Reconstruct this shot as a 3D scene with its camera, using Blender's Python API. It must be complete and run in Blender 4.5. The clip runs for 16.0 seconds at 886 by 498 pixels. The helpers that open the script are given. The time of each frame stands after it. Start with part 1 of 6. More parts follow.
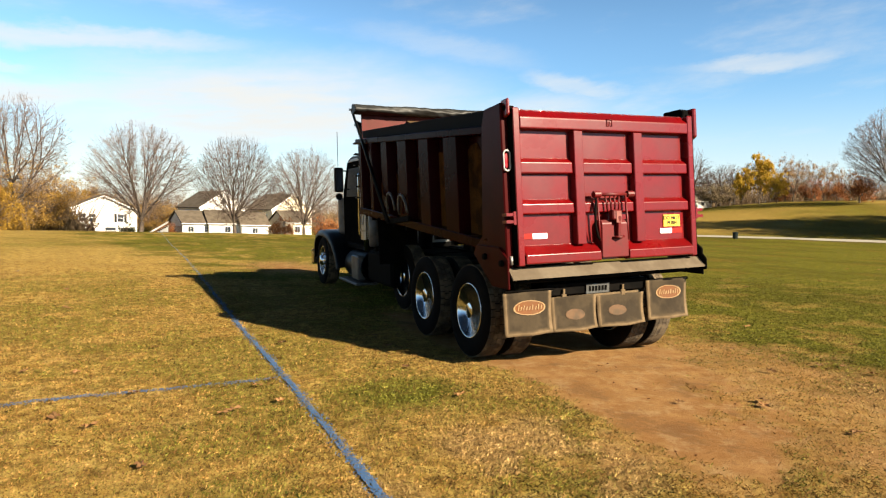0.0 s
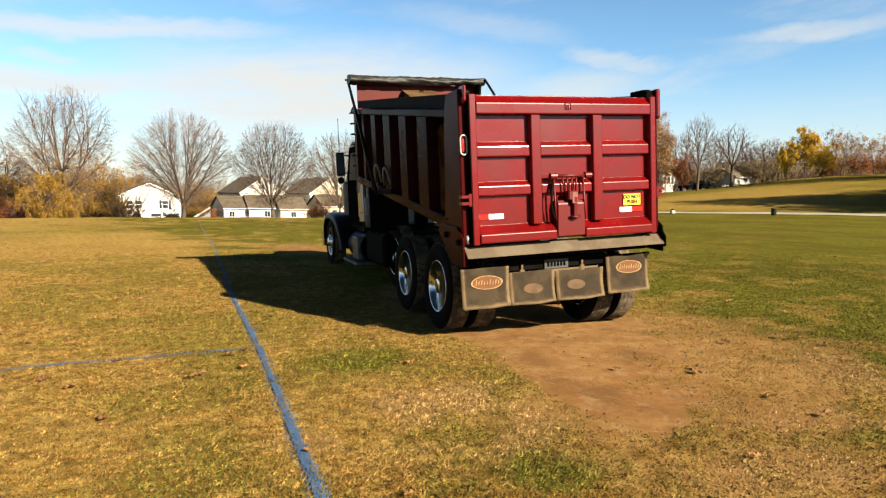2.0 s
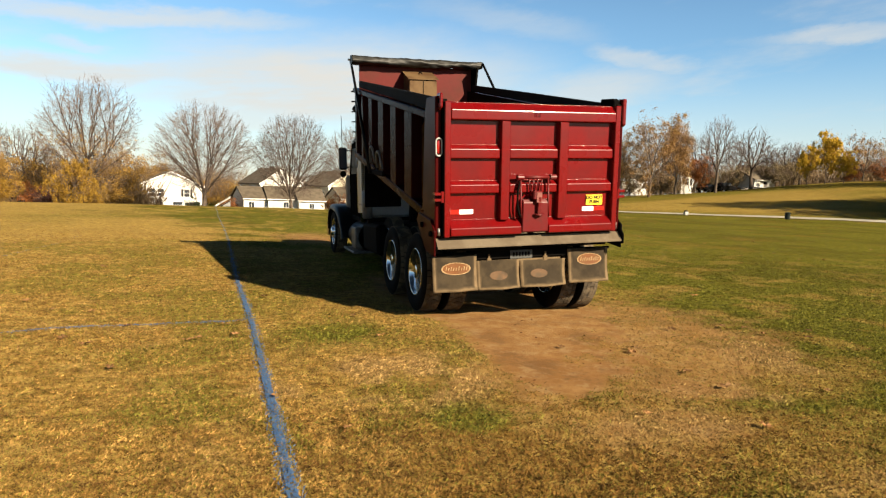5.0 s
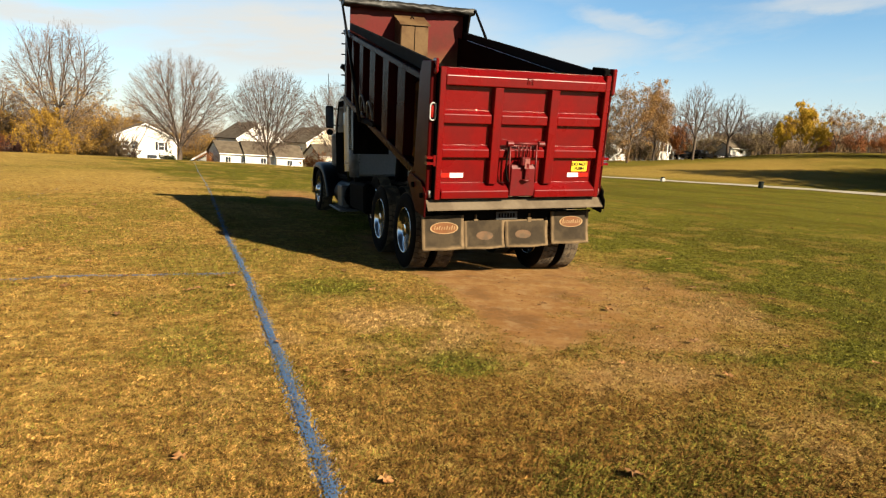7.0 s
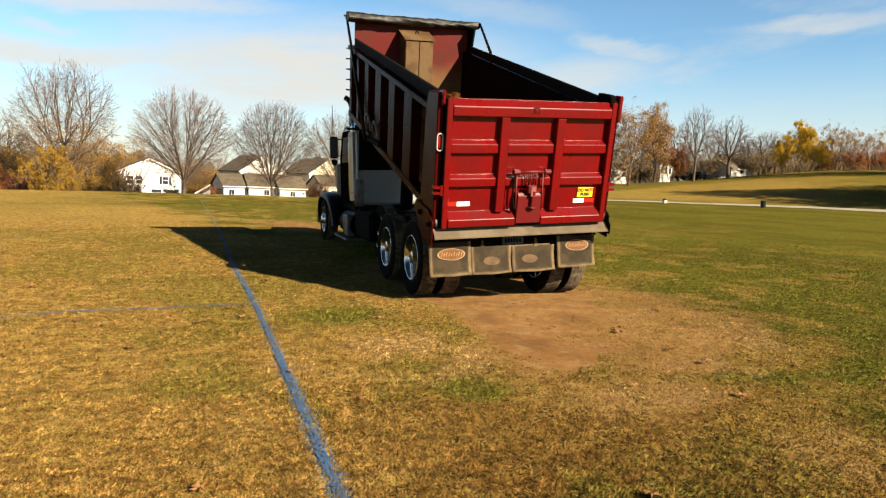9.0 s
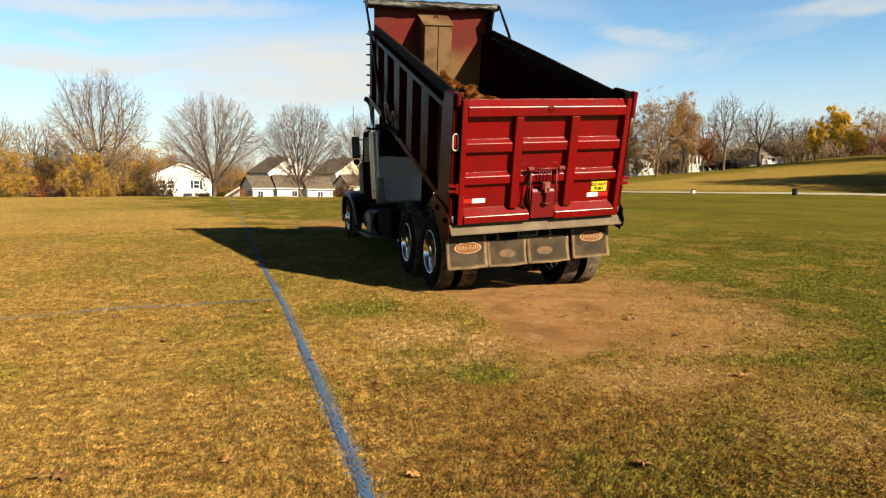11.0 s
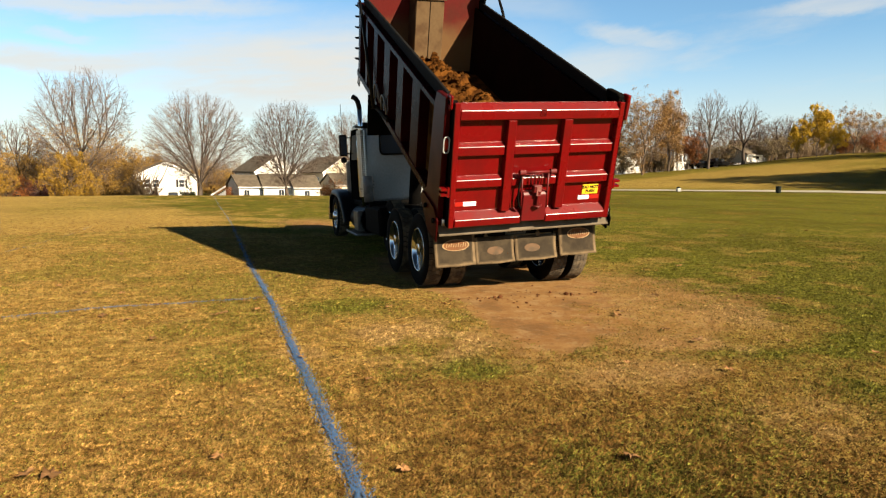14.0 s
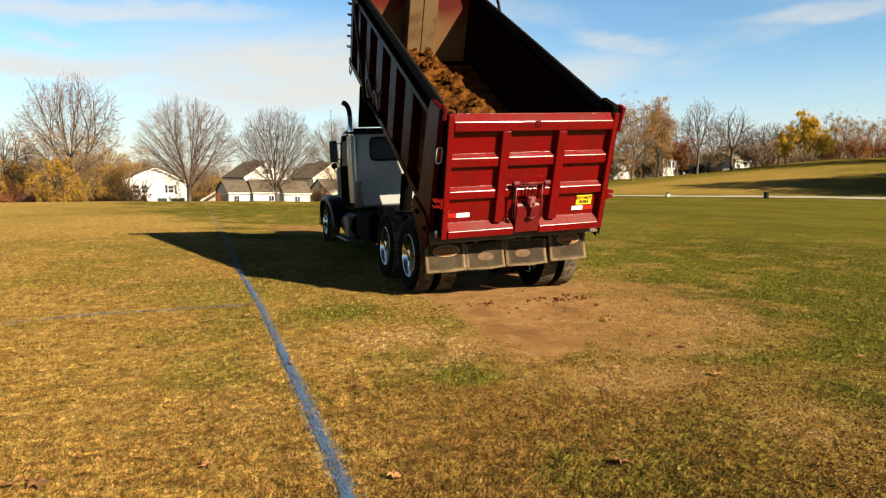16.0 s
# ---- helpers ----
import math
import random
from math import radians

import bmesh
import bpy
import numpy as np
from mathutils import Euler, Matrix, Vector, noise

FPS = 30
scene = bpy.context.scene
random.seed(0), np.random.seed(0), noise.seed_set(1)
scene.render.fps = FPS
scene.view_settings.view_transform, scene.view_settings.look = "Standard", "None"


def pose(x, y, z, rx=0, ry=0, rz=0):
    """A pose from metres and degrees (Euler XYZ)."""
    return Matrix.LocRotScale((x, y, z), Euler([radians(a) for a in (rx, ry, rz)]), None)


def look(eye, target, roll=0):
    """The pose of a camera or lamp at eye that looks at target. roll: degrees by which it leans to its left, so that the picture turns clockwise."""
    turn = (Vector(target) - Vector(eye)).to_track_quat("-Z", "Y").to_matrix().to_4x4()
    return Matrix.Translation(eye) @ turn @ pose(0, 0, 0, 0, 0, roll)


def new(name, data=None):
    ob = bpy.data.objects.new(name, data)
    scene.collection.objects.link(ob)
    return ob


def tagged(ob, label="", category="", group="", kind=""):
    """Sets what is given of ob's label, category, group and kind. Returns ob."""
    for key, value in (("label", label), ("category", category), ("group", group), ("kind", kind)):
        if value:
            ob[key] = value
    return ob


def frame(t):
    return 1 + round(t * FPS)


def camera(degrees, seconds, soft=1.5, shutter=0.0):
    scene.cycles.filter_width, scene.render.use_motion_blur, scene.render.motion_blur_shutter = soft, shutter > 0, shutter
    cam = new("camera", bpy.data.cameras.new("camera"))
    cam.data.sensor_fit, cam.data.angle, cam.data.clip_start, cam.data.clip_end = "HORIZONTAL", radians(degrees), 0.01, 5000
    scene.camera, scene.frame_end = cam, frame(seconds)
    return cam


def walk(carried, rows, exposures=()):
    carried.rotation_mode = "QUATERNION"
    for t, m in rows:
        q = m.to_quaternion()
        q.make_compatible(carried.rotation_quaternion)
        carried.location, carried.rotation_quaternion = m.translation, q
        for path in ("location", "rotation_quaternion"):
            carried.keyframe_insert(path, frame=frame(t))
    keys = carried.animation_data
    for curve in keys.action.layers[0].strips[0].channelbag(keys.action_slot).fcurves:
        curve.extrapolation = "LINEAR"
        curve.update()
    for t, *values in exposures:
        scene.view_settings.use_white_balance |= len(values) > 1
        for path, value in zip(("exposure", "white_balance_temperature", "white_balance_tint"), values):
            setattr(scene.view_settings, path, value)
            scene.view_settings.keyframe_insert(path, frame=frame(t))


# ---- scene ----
cam = camera(69.8, 16.0, 1.25)
PATH = [
    (0, (0.114, -0.284, 1.596), (0.921, 1.542, 1.488), 1.7),
    (0.5, (0.375, -0.409, 1.58), (1.264, 1.364, 1.32), 3.5),
    (1, (0.486, -0.623, 1.602), (1.306, 1.188, 1.386), 1.3),
    (1.5, (0.605, -0.908, 1.605), (1.407, 0.907, 1.353), 2.5),
    (2, (0.73, -1.013, 1.613), (1.419, 0.857, 1.444), 0.7),
    (2.5, (0.955, -1.095, 1.629), (1.587, 0.797, 1.481), 1.8),
    (3, (1.065, -1.279, 1.632), (1.688, 0.62, 1.555), -0.3),
    (3.5, (1.143, -1.495, 1.615), (1.85, 0.365, 1.414), 2.6),
    (4, (1.077, -1.639, 1.619), (1.693, 0.254, 1.425), 1.8),
    (4.2, (1.035, -1.695, 1.615), (1.667, 0.194, 1.432), 2.0),
    (6.3, (0.868, -2.231, 1.617), (1.505, -0.348, 1.398), 2.5),
    (6.5, (0.828, -2.212, 1.601), (1.482, -0.338, 1.36), 2.6),
    (7, (0.717, -2.215, 1.627), (1.42, -0.367, 1.324), 3.7),
    (7.5, (0.653, -2.221, 1.632), (1.344, -0.362, 1.379), 2.5),
    (8, (0.634, -2.226, 1.637), (1.347, -0.371, 1.414), 1.6),
    (8.2, (0.633, -2.177, 1.62), (1.34, -0.319, 1.4), 2.0),
    (10.3, (0.705, -2.478, 1.626), (1.358, -0.601, 1.405), 1.6),
    (10.5, (0.703, -2.513, 1.626), (1.342, -0.631, 1.405), 1.4),
    (11, (0.698, -2.56, 1.622), (1.307, -0.669, 1.39), 0.7),
    (11.5, (0.685, -2.564, 1.619), (1.31, -0.678, 1.39), 0.7),
    (12, (0.683, -2.566, 1.621), (1.3, -0.676, 1.405), 0.5),
    (12.5, (0.687, -2.58, 1.62), (1.34, -0.701, 1.408), 0.5),
    (13, (0.688, -2.585, 1.609), (1.35, -0.715, 1.354), 0.4),
    (13.5, (0.681, -2.59, 1.612), (1.345, -0.718, 1.379), 0.6),
    (14, (0.683, -2.584, 1.611), (1.329, -0.706, 1.375), 0.6),
    (14.5, (0.685, -2.592, 1.608), (1.345, -0.72, 1.367), 0.5),
    (15, (0.686, -2.586, 1.61), (1.346, -0.715, 1.361), 0.7),
    (15.5, (0.683, -2.583, 1.612), (1.347, -0.712, 1.376), 0.7),
    (16, (0.682, -2.591, 1.614), (1.356, -0.721, 1.396), 0.6),
]
# the picture brightens and darkens a little on the way
LIGHTNESS = [(0, 1.87), (0.5, 1.77), (1.0, 1.76), (1.5, 1.79), (2.0, 1.79), (2.5, 1.83), (3.0, 1.49), (3.5, 1.37), (4.2, 1.51), (6.3, 1.69), (10.5, 1.69), (16, 1.69)]
walk(cam, [(t, look(eye, target, roll)) for t, eye, target, roll in PATH], [(t, stops, (6850 if t == 0 else 6950) if t < 4 else 7150, 8.8) for t, stops in LIGHTNESS])

# ---- light ----
SUN_ELEVATION, SUN_AZIMUTH = radians(29.5), radians(151.3)   # azimuth from +y, clockwise

sun_data = bpy.data.lights.new("sun", "SUN")
sun_data.energy, sun_data.angle, sun_data.color = 5.0, radians(0.6), (1.0, 0.87, 0.68)
sun = new("sun", sun_data)
sun.matrix_basis = look((0, 0, 60), (-math.sin(SUN_AZIMUTH) * math.cos(SUN_ELEVATION), -math.cos(SUN_AZIMUTH) * math.cos(SUN_ELEVATION), 60 - math.sin(SUN_ELEVATION)))


SKY_TINT = (0.90, 1.10, 1.13, 1)
# high cloud: azimuth, elevation, half length, half depth (degrees), rise along its length, thickness of the veil
CLOUDS = ((-8.0, 12.6, 15.0, 1.0, 0.07, 0.72), (-11.5, 10.0, 3.2, 0.6, 0.0, 0.55), (-12.0, 8.1, 15.0, 1.35, 0.06, 0.90), (7.5, 8.5, 21.0, 5.0, 0.05, 1.0), (3.0, 5.2, 12.0, 2.2, 0.0, 0.75),
          (30.5, 8.9, 9.0, 2.2, 0.05, 0.66), (35.0, 11.3, 4.6, 1.2, -0.25, 0.60), (49.5, 12.8, 8.0, 0.9, 0.09, 0.62), (50.0, 6.6, 12.0, 1.6, 0.0, 0.36), (24.0, 14.5, 9.0, 1.4, -0.12, 0.30), (-30.0, 10.0, 12.0, 2.5, 0.0, 0.8), (75.0, 10.0, 14.0, 3.0, 0.0, 0.5))


def build_world():
    """A clear autumn sky with thin streaks and one broad veil of high cloud."""
    world = bpy.data.worlds.new("sky")
    scene.world = world
    world.use_nodes = True
    n, l = world.node_tree.nodes, world.node_tree.links
    n.clear()

    def calc(operation, *values):
        m = n.new("ShaderNodeMath"); m.operation = operation
        for socket, v in zip(m.inputs, values):
            if isinstance(v, (int, float)):
                socket.default_value = v
            else:
                l.new(v, socket)
        return m.outputs[0]

    def ranged(v, a, b, lo, hi):
        r = n.new("ShaderNodeMapRange"); r.interpolation_type = "SMOOTHSTEP"
        for name, x in (("From Min", a), ("From Max", b), ("To Min", lo), ("To Max", hi)):
            r.inputs[name].default_value = x
        l.new(v, r.inputs["Value"])
        return r.outputs[0]

    def noise_at(scale, across, up, shift, detail, rough):
        """Noise over the sky's dome, drawn out along the horizon."""
        flat = n.new("ShaderNodeCombineXYZ")
        l.new(calc("MULTIPLY", azimuth, scale * across), flat.inputs[0]); l.new(calc("MULTIPLY_ADD", azimuth, -0.10 * scale * up, calc("MULTIPLY", height, scale * up)), flat.inputs[1])
        flat.inputs[2].default_value = shift
        t = n.new("ShaderNodeTexNoise")
        t.inputs["Scale"].default_value, t.inputs["Detail"].default_value, t.inputs["Roughness"].default_value = 1.0, detail, rough
        l.new(flat.outputs[0], t.inputs["Vector"])
        return t.outputs["Fac"]

    sky = n.new("ShaderNodeTexSky")
    sky.sky_type, sky.sun_disc = "NISHITA", False
    sky.sun_elevation, sky.sun_rotation = SUN_ELEVATION, SUN_AZIMUTH
    sky.altitude, sky.air_density, sky.dust_density, sky.ozone_density = 100, 1.0, 0.15, 4.0
    co, sep = n.new("ShaderNodeTexCoord"), n.new("ShaderNodeSeparateXYZ")
    l.new(co.outputs["Generated"], sep.inputs[0])
    azimuth = calc("MULTIPLY", calc("ARCTAN2", sep.outputs["X"], sep.outputs["Y"]), 57.2958)
    height = calc("MULTIPLY", calc("ARCSINE", sep.outputs["Z"]), 57.2958)
    # ragged edges
    warped_az = calc("ADD", azimuth, calc("MULTIPLY_ADD", noise_at(0.10, 1, 2.2, 3.1, 6, 0.62), 10.0, -5.0))
    warped_el = calc("ADD", height, calc("MULTIPLY_ADD", noise_at(0.09, 1, 2.6, 8.7, 7, 0.66), 3.6, -1.8))
    streaks = noise_at(0.16, 0.7, 4.2, 1.3, 7, 0.62)
    cover = None
    for az, el, long, deep, rise, veil in CLOUDS:
        dx = calc("SUBTRACT", warped_az, az)
        dy = calc("SUBTRACT", calc("SUBTRACT", warped_el, el), calc("MULTIPLY", dx, rise))
        u, v = calc("DIVIDE", dx, long), calc("DIVIDE", dy, deep)
        q = calc("SQRT", calc("ADD", calc("MULTIPLY", u, u), calc("MULTIPLY", v, v)))
        blob = ranged(q, 0.25, 1.25, veil, 0.0)
        cover = blob if cover is None else calc("MAXIMUM", cover, blob)
    cover = calc("MULTIPLY", cover, ranged(streaks, 0.30, 0.60, 0.74, 1.08))
    # wisps everywhere, and the pale air over the horizon
    cover = calc("MAXIMUM", cover, ranged(noise_at(0.055, 1, 3.4, 5.5, 8, 0.60), 0.46, 0.78, 0.0, 0.55))
    cover = calc("MAXIMUM", cover, ranged(calc("ABSOLUTE", height), 0.0, 12.0, 0.82, 0.0))
    mix = n.new("ShaderNodeMix"); mix.data_type = "RGBA"
    mix.inputs["B"].default_value = (4.9, 5.02, 5.08, 1)
    rich = n.new("ShaderNodeMix"); rich.data_type = "RGBA"; rich.blend_type = "MULTIPLY"; rich.inputs["Factor"].default_value = 1.0
    rich.inputs["B"].default_value = SKY_TINT
    l.new(sky.outputs[0], rich.inputs["A"])
    l.new(calc("MULTIPLY", cover, 0.9), mix.inputs["Factor"]); l.new(rich.outputs["Result"], mix.inputs["A"])
    # the sky deepens overhead
    dim = n.new("ShaderNodeMix"); dim.data_type = "RGBA"; dim.blend_type = "MULTIPLY"; dim.inputs["Factor"].default_value = 1.0
    l.new(mix.outputs["Result"], dim.inputs["A"]); l.new(ranged(sep.outputs["Z"], 0.24, 0.64, 1.0, 0.11), dim.inputs["B"])
    bg = n.new("ShaderNodeBackground")
    bg.inputs["Strength"].default_value = 0.050
    l.new(dim.outputs["Result"], bg.inputs["Color"])
    out = n.new("ShaderNodeOutputWorld")
    l.new(bg.outputs[0], out.inputs[0])


build_world()

# ---- materials ----
def material(name, colour, rough=0.6, metal=0.0, other=None, scale=6.0, amount=0.5, grain=60.0, bump=0.15, coat=0.0, spread=0.0, depth=0.004, ramp=(0.42, 0.62), specular=0.14):
    """A surface with stains of a second colour, fine grain in colour, gloss and relief, and a shift from piece to piece."""
    m = bpy.data.materials.new(name)
    m.use_nodes = True
    n, l = m.node_tree.nodes, m.node_tree.links
    b = n["Principled BSDF"]
    co = n.new("ShaderNodeTexCoord")
    big = n.new("ShaderNodeTexNoise"); big.inputs["Scale"].default_value = scale; big.inputs["Detail"].default_value = 5
    fine = n.new("ShaderNodeTexNoise"); fine.inputs["Scale"].default_value = grain; fine.inputs["Detail"].default_value = 3
    l.new(co.outputs["Object"], big.inputs["Vector"]); l.new(co.outputs["Object"], fine.inputs["Vector"])
    mr = n.new("ShaderNodeMapRange"); mr.interpolation_type = "SMOOTHSTEP"
    mr.inputs["From Min"].default_value, mr.inputs["From Max"].default_value = ramp
    mr.inputs["To Max"].default_value = amount
    l.new(big.outputs["Fac"], mr.inputs["Value"])
    mix = n.new("ShaderNodeMix"); mix.data_type = "RGBA"
    mix.inputs["A"].default_value = (*colour, 1)
    mix.inputs["B"].default_value = (*(other or [c * 0.6 for c in colour]), 1)
    l.new(mr.outputs[0], mix.inputs["Factor"])
    hsv = n.new("ShaderNodeHueSaturation")
    l.new(mix.outputs["Result"], hsv.inputs["Color"])
    value = n.new("ShaderNodeMapRange"); value.inputs["To Min"].default_value, value.inputs["To Max"].default_value = 0.82, 1.18
    l.new(fine.outputs["Fac"], value.inputs["Value"])
    if spread:
        info = n.new("ShaderNodeObjectInfo")
        shift = n.new("ShaderNodeMapRange"); shift.inputs["To Min"].default_value, shift.inputs["To Max"].default_value = 1 - spread, 1 + spread
        l.new(info.outputs["Random"], shift.inputs["Value"])
        times = n.new("ShaderNodeMath"); times.operation = "MULTIPLY"
        l.new(value.outputs[0], times.inputs[0]); l.new(shift.outputs[0], times.inputs[1])
        l.new(times.outputs[0], hsv.inputs["Value"])
    else:
        l.new(value.outputs[0], hsv.inputs["Value"])
    l.new(hsv.outputs[0], b.inputs["Base Color"])
    gloss = n.new("ShaderNodeMapRange")
    gloss.inputs["To Min"].default_value, gloss.inputs["To Max"].default_value = max(rough - 0.08, 0.03), min(rough + 0.12, 1)
    l.new(big.outputs["Fac"], gloss.inputs["Value"]); l.new(gloss.outputs[0], b.inputs["Roughness"])
    b.inputs["Metallic"].default_value = metal
    b.inputs["Specular IOR Level"].default_value = specular
    b.inputs["Coat Weight"].default_value = coat
    b.inputs["Coat Roughness"].default_value = 0.08
    if bump:
        bp = n.new("ShaderNodeBump"); bp.inputs["Strength"].default_value = bump; bp.inputs["Distance"].default_value = depth
        l.new(fine.outputs["Fac"], bp.inputs["Height"]); l.new(bp.outputs[0], b.inputs["Normal"])
    return m


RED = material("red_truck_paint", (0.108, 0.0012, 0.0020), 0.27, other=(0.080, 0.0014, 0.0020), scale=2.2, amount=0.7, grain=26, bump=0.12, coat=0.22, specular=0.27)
LATCH_RED = material("dull_red_latch_paint", (0.088, 0.0030, 0.0040), 0.45, other=(0.055, 0.0055, 0.0045), scale=8, amount=0.6, grain=60, bump=0.1, specular=0.25)
SHADED_RED = material("shaded_red_side_paint", (0.017, 0.0016, 0.0015), 0.24, other=(0.010, 0.0015, 0.0013), scale=2.0, amount=0.8, grain=24, bump=0.10, specular=0.014)
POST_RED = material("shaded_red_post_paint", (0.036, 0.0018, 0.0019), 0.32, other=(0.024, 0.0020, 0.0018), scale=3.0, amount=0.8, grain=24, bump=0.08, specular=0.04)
RUSTY_IN_SHADE = material("scoured_steel_in_shade", (0.0046, 0.0019, 0.0015), 0.85, other=(0.0085, 0.0026, 0.0020), scale=1.6, amount=0.8, grain=30, bump=0.2, specular=0.03)
BLACK = material("black_paint", (0.0027, 0.0027, 0.0032), 0.38, other=(0.0065, 0.0055, 0.005), scale=4, amount=0.7, grain=30, bump=0.05, specular=0.10)
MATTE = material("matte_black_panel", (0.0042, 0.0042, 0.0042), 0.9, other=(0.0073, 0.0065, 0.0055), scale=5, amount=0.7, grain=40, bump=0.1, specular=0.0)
FRAME = material("grimy_black_steel", (0.0027, 0.0025, 0.0023), 0.7, other=(0.006, 0.005, 0.0042), scale=5, amount=0.7, grain=40, bump=0.2, specular=0.02)
RUBBER = material("tyre_rubber", (0.0042, 0.0039, 0.0037), 0.8, other=(0.0083, 0.0069, 0.0055), scale=6, amount=0.6, grain=60, bump=0.3, specular=0.03)
TREAD = material("dusty_tread_rubber", (0.052, 0.041, 0.030), 0.9, other=(0.125, 0.096, 0.064), scale=7, amount=0.85, grain=50, bump=0.4, specular=0.03)
RIM_DISC = material("dark_reflection_dusted_aluminium", (0.050, 0.052, 0.058), 0.38, metal=0.6, other=(0.020, 0.020, 0.022), scale=9, amount=0.8, grain=30, bump=0.08)
CHROME = material("polished_aluminium", (0.62, 0.63, 0.65), 0.13, metal=1.0, other=(0.42, 0.41, 0.40), scale=8, amount=0.5, grain=40, bump=0.03)
DARK_STEEL = material("sooty_dark_steel", (0.075, 0.072, 0.069), 0.42, other=(0.035, 0.033, 0.031), scale=7, amount=0.7, grain=60, bump=0.2, specular=0.45)
STEEL = material("dull_grey_steel", (0.28, 0.27, 0.26), 0.45, metal=0.7, other=(0.22, 0.2, 0.18), scale=6, amount=0.6, grain=40, bump=0.1)


def flap_material():
    """Black rubber under dust that has settled towards the sides and the hem."""
    m = material("dusty_rubber_flap", (0.0225, 0.0162, 0.0095), 0.85, other=(0.040, 0.0290, 0.0170), scale=4.5, amount=0.9, grain=34, bump=0.15)
    n, l = m.node_tree.nodes, m.node_tree.links
    b = n["Principled BSDF"]
    old = b.inputs["Base Color"].links[0].from_socket
    co, cut, grit = n.new("ShaderNodeTexCoord"), n.new("ShaderNodeSeparateXYZ"), n.new("ShaderNodeTexNoise")
    grit.inputs["Scale"].default_value, grit.inputs["Detail"].default_value = 9, 5
    l.new(co.outputs["Generated"], cut.inputs[0]); l.new(co.outputs["Object"], grit.inputs["Vector"])

    def calc(op, a, c):
        x = n.new("ShaderNodeMath"); x.operation = op
        for k, v in enumerate((a, c)):
            if isinstance(v, (int, float)):
                x.inputs[k].default_value = v
            else:
                l.new(v, x.inputs[k])
        return x.outputs[0]
    side = calc("SUBTRACT", 0.5, calc("ABSOLUTE", calc("SUBTRACT", cut.outputs["X"], 0.5), 0))
    near = calc("ADD", calc("MINIMUM", side, calc("MULTIPLY", cut.outputs["Z"], 0.8)), calc("MULTIPLY", calc("SUBTRACT", grit.outputs["Fac"], 0.5), 0.11))
    fade = n.new("ShaderNodeMapRange"); fade.interpolation_type = "SMOOTHSTEP"
    for key, v in (("From Min", 0.115), ("From Max", -0.01), ("To Min", 0.0), ("To Max", 1.0)):
        fade.inputs[key].default_value = v
    l.new(near, fade.inputs["Value"])
    mix = n.new("ShaderNodeMix"); mix.data_type = "RGBA"
    mix.inputs["B"].default_value = (0.128, 0.088, 0.048, 1)
    l.new(fade.outputs[0], mix.inputs["Factor"]); l.new(old, mix.inputs["A"]); l.new(mix.outputs["Result"], b.inputs["Base Color"])
    return m


FLAP = flap_material()
FLAP_EDGE = material("dusty_flap_rim", (0.122, 0.084, 0.047), 0.85, other=(0.088, 0.061, 0.034), scale=9, amount=0.8, grain=40, bump=0.2)
ORANGE = material("faded_orange_print", (0.115, 0.043, 0.013), 0.6, other=(0.105, 0.049, 0.019), scale=8, amount=0.7, grain=40, bump=0.05)
FADED = material("faint_orange_print", (0.092, 0.052, 0.027), 0.7, other=(0.060, 0.042, 0.026), scale=10, amount=0.8, grain=40, bump=0.05)
CREAM = material("cream_print", (0.25, 0.165, 0.085), 0.6, other=(0.18, 0.108, 0.054), scale=12, amount=0.7, grain=40, bump=0.03)
APRON = material("dusty_apron_steel", (0.105, 0.082, 0.056), 0.75, other=(0.075, 0.056, 0.037), scale=4, amount=0.8, grain=25, bump=0.15)
DUSTY = material("dusty_tan_steel", (0.0968, 0.0576, 0.0258), 0.75, other=(0.0507, 0.024, 0.0096), scale=2.2, amount=0.9, grain=20, bump=0.12, specular=0.2)
TARP = material("black_vinyl_tarp", (0.010, 0.010, 0.0095), 0.52, other=(0.018, 0.017, 0.016), scale=5, amount=0.6, grain=18, bump=0.35, depth=0.008, specular=0.3)
BOARD = material("black_side_board", (0.0037, 0.0037, 0.0042), 0.8, other=(0.0073, 0.0069, 0.0065), scale=4, amount=0.7, grain=25, bump=0.2, specular=0.1)
WHITE_PAINT = material("pale_cab_paint", (0.2304, 0.2396, 0.2442), 0.3, other=(0.2304, 0.2304, 0.2258), scale=3, amount=0.5, grain=25, bump=0.03, coat=0.3, specular=0.45)
YELLOW = material("yellow_sticker", (0.68, 0.442, 0.017), 0.45, other=(0.578, 0.3825, 0.034), scale=12, amount=0.5, grain=40, bump=0.02, specular=0.45)
INK = material("black_print", (0.0055, 0.0055, 0.0055), 0.5, scale=20, amount=0.4, grain=50, bump=0.0)
WHITE_TAPE = material("white_reflective_tape", (0.75, 0.75, 0.76), 0.3, other=(0.6, 0.6, 0.6), scale=20, amount=0.5, grain=120, bump=0.05)
RED_TAPE = material("red_reflective_tape", (0.2857, 0.0138, 0.0092), 0.3, other=(0.2304, 0.0138, 0.0092), scale=20, amount=0.5, grain=120, bump=0.05)
PLATE = material("dull_number_plate", (0.060, 0.061, 0.060), 0.5, other=(0.045, 0.045, 0.043), scale=14, amount=0.6, grain=50, bump=0.05)
TRIM_WHITE = material("white_lamp_trim", (0.34, 0.34, 0.33), 0.4, scale=12, amount=0.4)
RED_LENS = material("red_lamp_lens", (0.2074, 0.0055, 0.0055), 0.15, other=(0.1382, 0.0046, 0.0046), scale=20, amount=0.3, grain=80, bump=0.1, coat=0.5, specular=0.45)
